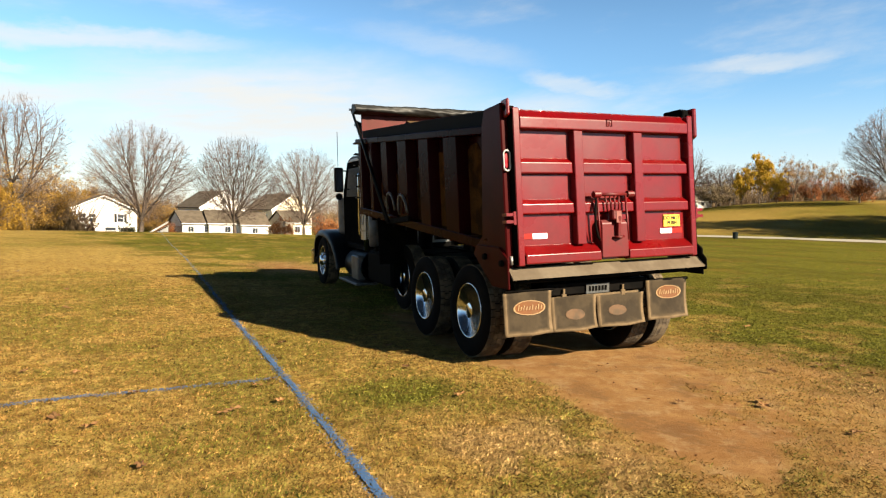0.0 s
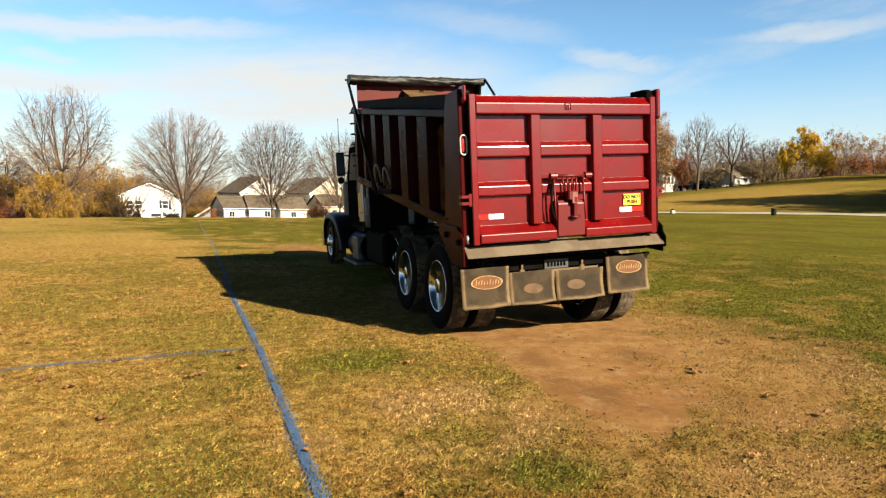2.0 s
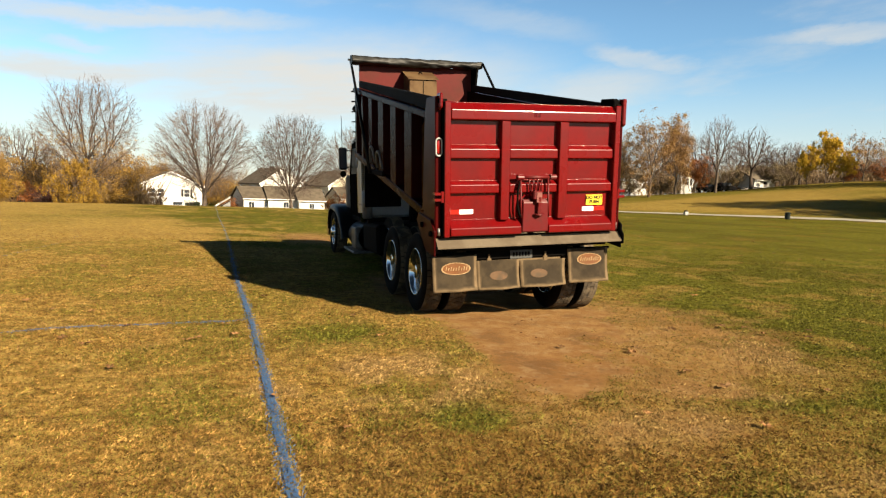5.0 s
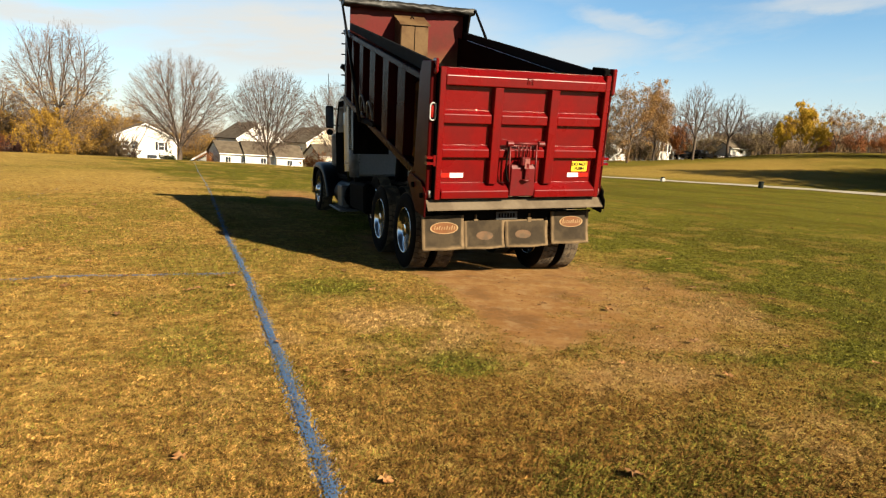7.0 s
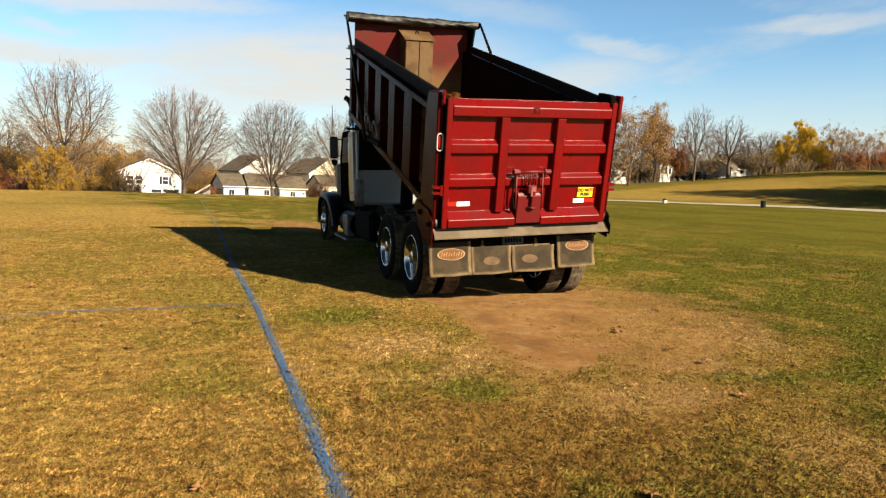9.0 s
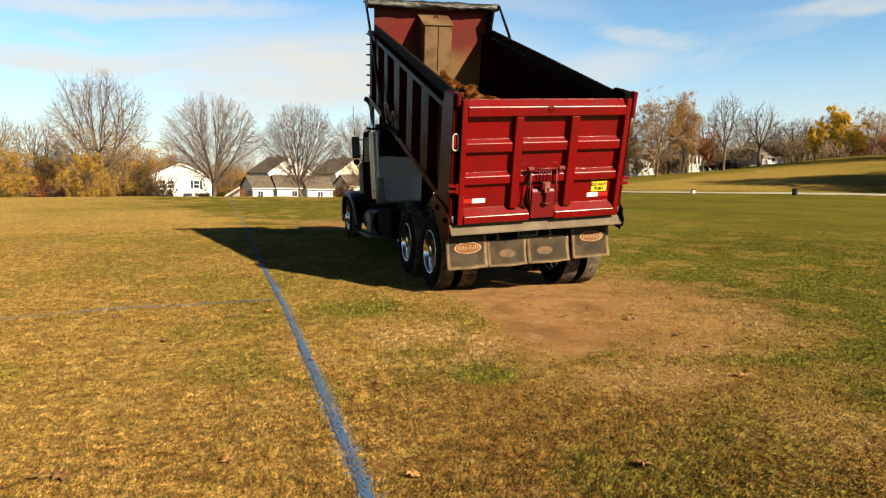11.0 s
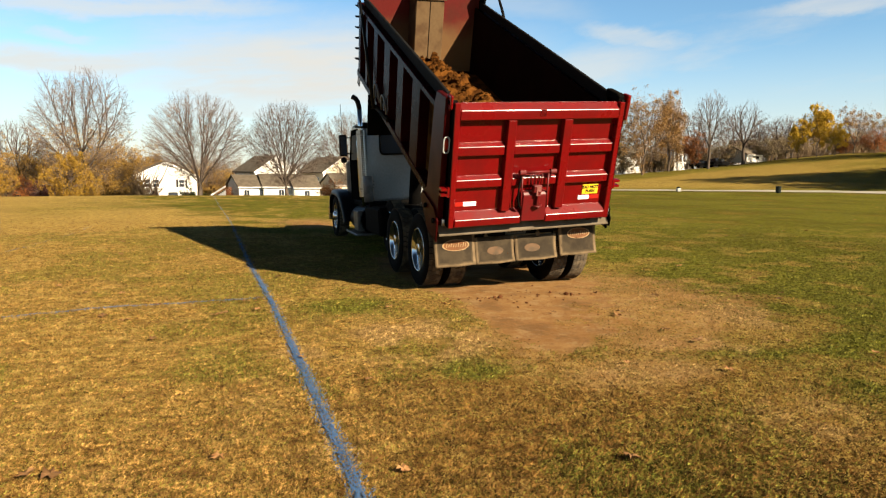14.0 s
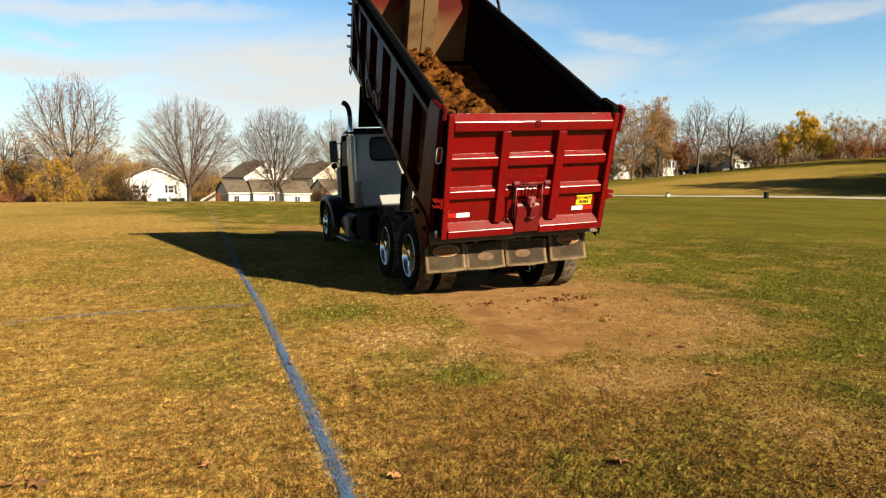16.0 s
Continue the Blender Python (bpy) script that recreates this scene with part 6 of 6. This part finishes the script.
bare_label = "leafless tree with a fan of fine grey twigs"
for kind, az, r, turn, sx, sz, lab in (
        (VASE_M[0], -2.0, 92, 20, 1.07, 1.06, "leafless rounded maple with fine grey twigs"),
        (VASE_M[1], 5.2, 95, 140, 0.96, 1.05, "leafless rounded maple with fine grey twigs"),
        (VASE_M[0], 10.9, 98, 200, 0.90, 1.0, "leafless rounded maple with fine grey twigs"),
        (TALL_M[0], -14.6, 108, 70, 1.0, 0.76, bare_label), (TALL_M[1], -12.4, 118, 10, 0.9, 0.72, bare_label), (TALL_M[1], -17.5, 112, 120, 1.0, 0.9, bare_label), (TALL_M[0], -20.5, 105, 200, 1.1, 0.95, bare_label),
        (TALL_M[0], -7.6, 132, 33, 0.9, 0.62, bare_label),
        (TALL_M[0], 41.4, 118, 15, 0.78, 0.80, "tall leafless tree behind the hill"), (TALL_M[1], 44.0, 125, 95, 0.95, 0.66, "leafless tree behind the hill"),
        (TALL_M[0], 46.3, 135, 250, 0.8, 0.50, bare_label), (TALL_M[1], 47.4, 138, 10, 0.75, 0.50, bare_label), (TALL_M[1], 37.2, 132, 60, 0.9, 0.72, bare_label), (TALL_M[0], 33.6, 128, 160, 0.9, 0.72, bare_label),
        (TALL_M[1], 40.2, 140, 160, 0.8, 0.72, bare_label), (TALL_M[0], 42.8, 146, 160, 0.9, 0.62, bare_label), (TALL_M[1], 45.2, 150, 20, 0.9, 0.56, bare_label),
        (VASE_M[0], 57.6, 112, 300, 1.0, 0.98, "large leafless tree on the hill"), (TALL_M[0], 30.0, 130, 40, 1.0, 0.7, bare_label),
        (TALL_M[0], 15.5, 115, 100, 0.9, 0.8, bare_label)):
    if r > 122:
        kind = FAR_M[int(turn) % 2]
    plant(kind[0], [kind[1]], az, r, turn, (sx, sx, sz), lab)
# trees beyond the view whose shade lies on the hill
for az, r, turn, k in ((61.5, 82, 30, 1.25), (66.5, 84, 80, 1.2), (70, 92, 130, 1.1), (66, 74, 10, 1.0), (69.5, 80, 60, 1.1), (73, 84, 110, 1.1)):
    plant(TALL_M[1][0], [TALL_M[1][1], leaf_cloud(TALL_M[1][2], 1900, 0.34, 0.4, int(az * 10), DRAB)], az, r, turn, (k, k, 0.9 * k), "tall tree with thinning brown leaves on the hill")

# trees still in leaf
def leafy(seed, height, spread, count, size, mat, stems=1, scatter=0.5, low=0.0, second=None):
    w, f, e = grow(seed, height, spread, stems, 0.12 if stems > 1 else 0.2, (4300 if height > 15 else 1300) if height > 9 else 300, 0.0115, 0.08 if stems > 2 else 0.2, 0.14 if height > 15 else 0.30)
    e = [p for p in e if p.z > low * height]
    crowns = [f.mesh("crown", TWIG), leaf_cloud(e, int(count * 1.3), size * 0.85, scatter * 0.5, seed, mat)]
    if second:
        crowns.append(leaf_cloud([p for p in e if p.z < second[2] * height], second[1], size, scatter * 0.6, seed + 50, second[0]))
    return w.mesh("trunk", BARK), crowns


gold = leafy(11, 8.0, 3.2, 15000, 0.13, GOLD, 2, 0.42)
plant(*gold, 49.1, 120, 40, (0.72, 0.72, 1.04), "golden yellow autumn tree on the hill")
plant(*gold, 47.85, 118, 200, (0.52, 0.52, 0.76), "small golden autumn tree on the hill")
plant(*gold, 50.3, 117, 310, (0.50, 0.50, 0.62), "small golden autumn tree on the hill")
thin_rust = leafy(12, 8.5, 3.6, 2600, 0.11, TAN, 3, 0.5, 0.55)
plant(*thin_rust, 51.5, 124, 10, (0.95, 0.95, 0.92), "half-bare tree with orange leaves at the top")
plant(*thin_rust, 53.6, 130, 100, (0.9, 0.9, 0.80), "half-bare tree with orange leaves at the top")
rust = leafy(13, 11.5, 3.0, 15000, 0.11, TAN, 1, 0.45)
plant(*rust, 38.3, 124, 0, (1.0, 1.0, 1.18), "slender orange-brown autumn tree")
small_tree = leafy(23, 6.5, 2.2, 6500, 0.12, RUST, 2, 0.4)
plant(*small_tree, 40.3, 126, 120, (1.0, 1.0, 1.05), "small rust-coloured autumn tree")
brown = leafy(14, 12.5, 4.6, 12000, 0.10, TAN, 3, 0.4)
plant(*brown, 36.2, 112, 0, (1.12, 1.12, 1.08), "spreading tree with sparse brown leaves")
plant(*brown, 33.4, 116, 110, (0.9, 0.9, 0.9), "spreading tree with sparse brown leaves")
big = leafy(15, 16.5, 6.2, 60, 0.10, AMBER, 3, 0.5, 0.15, (AMBER, 2600, 0.55))
plant(*big, -10.4, 92, 60, (1.0, 1.0, 1.03), "tall bare tree with a few amber leaves")
amber = leafy(16, 10.0, 4.2, 9500, 0.13, AMBER, 4, 0.5)
plant(*amber, -8.5, 108, 0, (0.95, 0.95, 0.92), "broad amber-brown tree with thinning leaves")
plant(*amber, -5.9, 142, 260, (1.15, 1.15, 0.95), "broad amber-brown tree behind the white house")
plant(*amber, -13.4, 108, 90, (0.95, 0.95, 0.80), "broad amber-brown tree with thinning leaves")
plant(*amber, -16.8, 98, 200, (0.9, 0.9, 0.8), "broad amber-brown tree with thinning leaves")
golden_bush = leafy(17, 4.6, 3.0, 6000, 0.10, ORANGE_GOLD, 5, 0.34)
plant(*golden_bush, -11.6, 84, 0, (0.92, 0.92, 1.20), "spreading bush of bright golden leaves", "shrub")
plant(*golden_bush, -10.2, 88, 120, (0.62, 0.62, 0.80), "low spreading bush of bright golden leaves", "shrub")
plant(*amber, -9.2, 104, 140, (1.1, 1.1, 0.72), "broad amber-brown tree with thinning leaves")
for az, r, k in ((-0.6, 138, 0.85), (0.7, 146, 0.75), (-1.8, 150, 0.95)):
    plant(*amber, az, r, az * 70, (k * 1.2, k * 1.2, k * 0.7), "amber-brown tree between the far houses")
plant(*golden_bush, -17.0, 88, 220, (1.0, 1.0, 1.0), "low spreading bush of bright golden leaves", "shrub")
small_rust = leafy(18, 3.6, 2.4, 3200, 0.10, RUST, 4, 0.35)
for az, r, k in ((52.8, 126, 1.0), (54.4, 122, 0.9), (55.8, 116, 1.2), (51.0, 130, 0.8), (0.2, 118, 0.7), (-14.2, 100, 1.0), (12.5, 108, 1.2), (9.3, 104, 1.0)):
    plant(*small_rust, az, r, az * 40, (k, k, k), "low rust-brown shrub among the trees", "shrub")
russet = leafy(19, 3.6, 2.1, 5000, 0.10, RUSSET, 4, 0.3)
plant(*russet, -13.3, 92, 20, (0.8, 0.8, 0.7), "dark russet shrub under the trees", "shrub")
plant(*russet, -5.5, 112, 0, (0.62, 0.62, 0.78), "dark russet shrub beside the house", "shrub")
plant(*russet, -15.0, 108, 60, (1.0, 1.0, 1.0), "dark russet shrub under the trees", "shrub")
green = leafy(20, 4.4, 2.3, 5200, 0.11, EVERGREEN, 4, 0.35)
for az, r, k in ((-7.4, 110, 1.0), (-8.7, 108, 0.9), (-2.9, 118, 0.6)):
    plant(*green, az, r, az * 30, (k, k, k), "dark evergreen shrub at the field's edge", "shrub")


drab = leafy(21, 4.6, 2.6, 3600, 0.11, DRAB, 4, 0.35)
for az, r, k in ((46.0, 128, 0.9), (42.3, 130, 0.9), (43.2, 132, 0.9), (36.8, 130, 0.9), (45.2, 134, 1.0), (34.6, 126, 1.0), (37.6, 132, 0.8), (40.9, 134, 1.0), (47.0, 132, 1.0), (1.0, 124, 0.9)):
    plant(*drab, az, r, az * 30, (k, k, k), "drab brown shrub among the trees", "shrub")


def far_woods():
    """Brushwood and far bare trees, too many to tell apart."""
    rng = random.Random(77)
    b = Boughs()
    for band, lo, hi, n, r0, r1, h0, h1 in ((3, -130, -32, 220, 120, 170, 7.0, 12.0), (4, 66, 150, 140, 130, 190, 6.0, 11.0), (0, -32, 26, 420, 140, 220, 6.0, 11.0), (1, 26, 66, 420, 132, 190, 3.0, 7.5), (2, -20, -6.0, 300, 104, 134, 3.5, 8.0)):
        for i in range(n):
            az = rng.uniform(lo, hi)
            x, y, z = spot(az, rng.uniform(r0, r1))
            h = rng.uniform(h0, h1)
            for j in range(26):
                a, s = rng.uniform(0, 2 * math.pi), rng.random()
                p = Vector((x, y, z)) + Vector((rng.gauss(0, 0.6), rng.gauss(0, 0.6), h * 0.25 * rng.random()))
                way = Vector((math.cos(a) * (0.25 + s * 0.6), math.sin(a) * (0.25 + s * 0.6), 1)) * h * rng.uniform(0.35, 0.8)
                b.limb([p, p + way], [0.055, 0.014], 3)
    ob = new("far_woods", b.mesh("far_woods", BRUSH))
    return tagged(ob, "brown leafless brushwood and far woods behind the houses", "woodland", kind="stuff")


far_woods()

# ---- footpath ----
CONCRETE = material("pale_concrete_path", (0.2857, 0.2627, 0.2166), 0.85, other=(0.2396, 0.2166, 0.1751), scale=0.6, amount=0.7, grain=10, bump=0.2)
verts, faces = [], []
AZ = np.linspace(14, 84, 141)
for a in AZ:
    for r in (66.6, 67.4, 68.4, 69.2):
        x, y, z = spot(a, r + 2.0 * math.cos(radians((a - 45) * 2)) - 2)
        verts.append((x, y, z + 0.05))
for i in range(len(AZ) - 1):
    for j in range(3):
        faces.append((i * 4 + j, i * 4 + j + 1, i * 4 + j + 5, i * 4 + j + 4))
path_mesh = bpy.data.meshes.new("footpath")
path_mesh.from_pydata(verts, [], faces)
path_mesh.materials.append(CONCRETE)
tagged(new("footpath", path_mesh), "pale concrete footpath at the foot of the hill", "path", kind="structure")

BIN = material("dark_green_bin", (0.0092, 0.0138, 0.0115), 0.5, scale=5, amount=0.5)
x, y, z = spot(46.67, 65.5)
bin_thing = empty("litter_bin", pose(x, y, z) @ Matrix.Diagonal((0.75, 0.75, 0.78, 1)), "dark litter bin beside the footpath", "litter bin")
part("barrel", lathe([(0, 0.0), (0, 0.26), (0.05, 0.29), (0.66, 0.31), (0.70, 0.33), (0.72, 0.30)], 16, None, pose(0, 0, 0, 0, -90, 0)), BIN, bin_thing)
part("lid", lathe([(0.70, 0.34), (0.74, 0.34), (0.80, 0.24), (0.82, 0.0)], 16, None, pose(0, 0, 0, 0, -90, 0)), BIN, bin_thing)
x, y, z = spot(39.2, 66.0)
post_thing = empty("marker_stone", pose(x, y, z) @ Matrix.Diagonal((0.75, 0.75, 0.78, 1)), "low white marker stone with a dark cap beside the footpath", "stone")
part("stone", box(-0.28, 0.28, -0.2, 0.2, 0, 0.42, bevel=0.06), material("white_stone", (0.3226, 0.3133, 0.2949), 0.8, scale=4, amount=0.5), post_thing)
part("cap", box(-0.20, 0.16, -0.15, 0.15, 0.42, 0.60, bevel=0.05), BIN, post_thing)

# ---- houses ----
SIDING = material("white_house_siding", (0.595, 0.5823, 0.5525), 0.7, other=(0.51, 0.4972, 0.4675), scale=0.7, amount=0.6, grain=8, bump=0.1, spread=0.04)
CREAM_SIDING = material("cream_house_siding", (0.629, 0.561, 0.425), 0.7, other=(0.561, 0.493, 0.374), scale=0.7, amount=0.6, grain=8, bump=0.1)
ROOF = material("grey_brown_shingles", (0.098, 0.080, 0.060), 0.9, other=(0.070, 0.056, 0.041), scale=1.2, amount=0.8, grain=12, bump=0.4, spread=0.2)
TRIM = material("white_trim", (0.78, 0.78, 0.77), 0.6, scale=2, amount=0.3)
SHUTTER = material("dark_shutters", (0.0138, 0.0148, 0.0184), 0.6, scale=4, amount=0.5)
DECK = material("weathered_deck_wood", (0.1014, 0.0783, 0.0553), 0.9, scale=3, amount=0.7, bump=0.3)


def house(az, r, turn, width, length, eaves, peak, walls, label, openings, side_openings=(), wing=None, base=0.0):
    """A gabled house; its gable end faces -y before the turn. Openings: (x, z, width, height, shutters) on the gable; side: the same along the wall on -x."""
    x, y, z = spot(az, r)
    h = empty("house", pose(x, y, z + base, 0, 0, turn), label, "house")
    w = width / 2
    body = part("wall", prism([(-w, 0), (w, 0), (w, eaves), (0, peak), (-w, eaves)], "y", 0, length), walls, h)
    k = (peak - eaves) / w
    for s in (-1, 1):
        bm = prism([(s * (w + 0.4), eaves - 0.4 * k), (0, peak), (0, peak + 0.22), (s * (w + 0.4), eaves - 0.4 * k + 0.2)], "y", -0.35, length + 0.35)
        roof = part("roof", bm, ROOF, h)
        part("barge_board", prism([(s * (w + 0.4), eaves - 0.4 * k - 0.06), (0, peak - 0.06), (0, peak + 0.16), (s * (w + 0.4), eaves - 0.4 * k + 0.16)], "y", -0.40, -0.352), TRIM, roof)

    def window(px, pz, ww, hh, shutters, along):
        def put(a0, a1, z0, z1, o0, o1):
            if along == "gable":
                return box(px + a0, px + a1, -o1, -o0, pz + z0, pz + z1)
            return box(-w - o1, -w - o0, px + a0, px + a1, pz + z0, pz + z1)
        win = part("window", put(-ww / 2 - 0.09, ww / 2 + 0.09, -hh / 2 - 0.09, hh / 2 + 0.09, 0.0, 0.05), TRIM, h)
        part("pane", put(-ww / 2, ww / 2, -hh / 2, -0.03, 0.045, 0.062), WINDOW_GLASS, win)
        part("pane", put(-ww / 2, ww / 2, 0.03, hh / 2, 0.045, 0.062), WINDOW_GLASS, win)
        part("sill", put(-ww / 2 - 0.14, ww / 2 + 0.14, -hh / 2 - 0.16, -hh / 2 - 0.09, 0.0, 0.12), TRIM, win)
        if shutters:
            for s in (-1, 1):
                part("shutter", put(*sorted((s * (ww / 2 + 0.10), s * (ww / 2 + 0.48))), -hh / 2 - 0.05, hh / 2 + 0.05, 0.0, 0.045), SHUTTER, win)
    for o in openings:
        window(*o, "gable")
    for o in side_openings:
        window(*o, "side")
    part("chimney", box(0.4, 1.0, length * 0.6, length * 0.6 + 0.6, peak - 0.8, peak + 0.5), ROOF, h)
    part("corner_board", box(-w - 0.02, -w + 0.14, -0.03, -0.001, 0, eaves), TRIM, h)
    part("corner_board", box(w - 0.14, w + 0.02, -0.03, -0.001, 0, eaves), TRIM, h)
    if wing:
        x0, x1, y0, y1, e, p = wing
        mid = (y0 + y1) / 2
        part("wing_wall", prism([(y0, 0), (y1, 0), (y1, e), (mid, p), (y0, e)], "x", x0, x1), walls, h)
        kk = (p - e) / (mid - y0)
        for s in (0, 1):
            a = (y0 - 0.35, e - 0.35 * kk) if s == 0 else (y1 + 0.35, e - 0.35 * kk)
            part("wing_roof", prism([a, (mid, p), (mid, p + 0.2), (a[0], a[1] + 0.2)], "x", x0 - 0.3, x1 + 0.3), ROOF, h)
        n = max(1, int((x1 - x0) / 2.6))
        for i in range(n):
            cx = x0 + (i + 0.5) * (x1 - x0) / n
            win = part("window", box(cx - 0.62, cx + 0.62, y0 - 0.05, y0 - 0.001, e * 0.42, e * 0.84), TRIM, h)
            part("pane", box(cx - 0.52, cx - 0.03, y0 - 0.065, y0 - 0.045, e * 0.45, e * 0.81), WINDOW_GLASS, win)
            part("pane", box(cx + 0.03, cx + 0.52, y0 - 0.065, y0 - 0.045, e * 0.45, e * 0.81), WINDOW_GLASS, win)
    return h


house(-4.5, 122, 10, 10.0, 12, 4.35, 6.65, SIDING, "white two-storey gabled house with dark windows",
      [(-3.1, 3.05, 1.0, 1.3, False), (-1.7, 3.05, 1.0, 1.3, False), (2.5, 3.05, 0.9, 1.3, True), (1.0, 0.9, 1.6, 1.2, False), (2.9, 0.9, 0.8, 1.0, False), (4.1, 0.9, 0.6, 1.0, False)],
      [(2.0, 3.0, 0.9, 1.3, False), (6.0, 3.0, 0.9, 1.3, False)])
house(4.35, 128, 19, 8.6, 11, 5.3, 8.25, SIDING, "white two-storey house with a grey-brown roof",
      [(-2.0, 3.9, 0.9, 1.3, False), (2.0, 3.9, 0.9, 1.3, False), (0.0, 6.4, 0.6, 0.9, False)], [(3.0, 4.0, 1.0, 1.3, False), (7.5, 4.0, 1.0, 1.3, False)])
house(10.0, 130, 19, 8.6, 11, 5.3, 8.2, CREAM_SIDING, "cream two-storey house with a brown-grey roof",
      [(-2.0, 3.9, 0.9, 1.3, False), (2.0, 3.9, 0.9, 1.3, False)], [(2.5, 3.5, 1.0, 1.3, False), (6.5, 3.5, 1.0, 1.3, False)])


def cottage(az, r, turn, length, depth, eaves, peak, walls, label, count, doors=()):
    """A long low house or garage whose ridge runs along x before the turn."""
    x, y, z = spot(az, r)
    h = empty("house", pose(x, y, z, 0, 0, turn), label, "house")
    l2 = length / 2
    part("wall", prism([(0, 0), (depth, 0), (depth, eaves), (depth / 2, peak), (0, eaves)], "x", -l2, l2), walls, h)
    k = (peak - eaves) / (depth / 2)
    for a in ((-0.35, eaves - 0.35 * k), (depth + 0.35, eaves - 0.35 * k)):
        part("roof", prism([a, (depth / 2, peak), (depth / 2, peak + 0.2), (a[0], a[1] + 0.2)], "x", -l2 - 0.3, l2 + 0.3), ROOF, h)
    for i in range(count):
        cx = -l2 + (i + 0.5) * length / count
        win = part("window", box(cx - 0.55, cx + 0.55, -0.06, -0.001, eaves * 0.40, eaves * 0.80), TRIM, h)
        part("pane", box(cx - 0.46, cx - 0.02, -0.075, -0.055, eaves * 0.43, eaves * 0.77), WINDOW_GLASS, win)
        part("pane", box(cx + 0.02, cx + 0.46, -0.075, -0.055, eaves * 0.43, eaves * 0.77), WINDOW_GLASS, win)
    for cx in doors:
        part("garage_door", box(cx - 1.2, cx + 1.2, -0.05, -0.001, 0.05, 2.2), TRIM, h)
    part("gutter", box(-l2 - 0.3, l2 + 0.3, -0.42, -0.33, eaves - 0.35 * k - 0.02, eaves - 0.35 * k + 0.10), TRIM, h)
    return h


cottage(2.45, 117, 16, 5.4, 7, 2.7, 4.55, SIDING, "low white wing with a grey-brown gabled roof", 2)
cottage(4.7, 117.5, 8, 6.2, 7, 2.75, 4.75, SIDING, "low white house with a grey-brown gabled roof", 1, (1.4,))
cottage(6.9, 117, 8, 4.6, 7, 2.6, 4.5, SIDING, "low white garage with a grey-brown gabled roof", 1)
cottage(10.4, 116, 14, 4.4, 7, 3.2, 5.0, CREAM_SIDING, "low cream house with a brown roof", 1)
cottage(-14.8, 122, 0, 7.0, 7, 2.6, 4.2, SIDING, "low pale house half hidden by trees", 2)
cottage(39.2, 142, 20, 4.6, 6, 4.2, 6.4, SIDING, "pale house half hidden behind the trees", 3)
cottage(44.2, 150, -30, 5.0, 6, 2.6, 5.2, SIDING, "pale house behind the hill", 3)
cottage(45.0, 132, 10, 6.0, 6, 1.4, 2.8, SIDING, "low pale outbuilding behind the hill", 1)
cottage(35.2, 136, 10, 8.0, 7, 3.4, 5.6, SIDING, "pale house half hidden behind the trees", 2)
# outside stairs and a low wall between the houses
x, y, z = spot(-0.4, 112)
stair = empty("deck_stairs", pose(x, y, z, 0, 0, 0), "pale outdoor stairs with a sloping rail", "stairs")
for i in range(9):
    part("step", box(-1.6 + i * 0.28, -1.3 + i * 0.28, 0, 1.2, 0.55 + 0.18 * i, 0.75 + 0.18 * i), DECK, stair)
part("rail", prism([(-1.7, 0.9), (1.0, 2.65), (1.0, 2.95), (-1.7, 1.2)], "y", -0.05, 0.03), TRIM, stair)
part("panel", prism([(-1.7, 0.2), (1.0, 0.2), (1.0, 2.3), (-1.7, 0.6)], "y", 0.04, 0.10), TRIM, stair)


def parked_car(az, r, turn, paint, label):
    x, y, z = spot(az, r)
    car = empty("car", pose(x, y, z, 0, 0, turn), label, "car")
    part("body", prism([(-2.2, 0.30), (2.2, 0.30), (2.25, 0.62), (2.1, 0.85), (1.2, 0.95), (-2.0, 0.98), (-2.25, 0.75)], "y", -0.86, 0.86, bevel=0.06), paint, car)
    part("cabin", prism([(-1.75, 0.96), (1.2, 0.94), (0.55, 1.42), (-1.35, 1.45)], "y", -0.76, 0.76, bevel=0.05), WINDOW_GLASS, car)
    for a in (-1.4, 1.4):
        for s in (-0.80, 0.80):
            part("wheel", lathe([(-0.1, 0.0), (-0.1, 0.31), (0.1, 0.31), (0.1, 0.0)], 16, None, pose(a, s, 0.32, 0, 0, 90)), RUBBER, car)
    return car


parked_car(42.1, 127, 10, BLACK, "dark parked car behind the hill")
parked_car(40.9, 130, 0, BLACK, "dark parked car behind the hill")
parked_car(44.6, 134, 5, material("red_car_paint", (0.1843, 0.023, 0.0138), 0.35, coat=0.4), "red parked car behind the hill")
parked_car(-14.2, 104, 0, BLACK, "dark parked car by the bushes")


# ---- what moves ----
def motions():
    walk(dump_body, [(t, body_pose(a)) for t, a in RAISE])
    walk(tailgate, [(t, body_pose(a) @ pose(*HINGE, -SWING.get(t, 0.0), 0, 0)) for t, a in RAISE])
    walk(soil, [(t, TRUCK @ body_pose(a)) for t, a in RAISE])
    for stage, rows in zip((stage_one, stage_two, stage_three), hoist_rows()):
        walk(stage, rows)
    # clods wait inside the load, slide out under the gate and come to rest on the ground
    for i, (ob, (x, y, z), when) in enumerate(FALLEN):
        spin = 37 * i
        local = Vector((x - 4.56, 0.02, 0.50))
        inside = [(t, (TRUCK @ body_pose(a)) @ local) for t, a in RAISE if t <= when - 0.6]
        rows = [(t, pose(*p, 0, 0, spin)) for t, p in inside]
        lip = Vector((x, 5.15 + 0.02 * (i % 3), 1.02))
        rows.append((when - 0.34, pose(*lip, 0, 0, spin)))
        rows.append((when - 0.17, pose(x, (lip.y + y) / 2, 0.75, 30, 0, spin)))
        rows.append((when, pose(x, y, z, 60, 0, spin)))
        rows += [(when + 0.1, pose(x, y, z, 60, 0, spin)), (16, pose(x, y, z, 60, 0, spin))]
        walk(ob, rows)


motions()
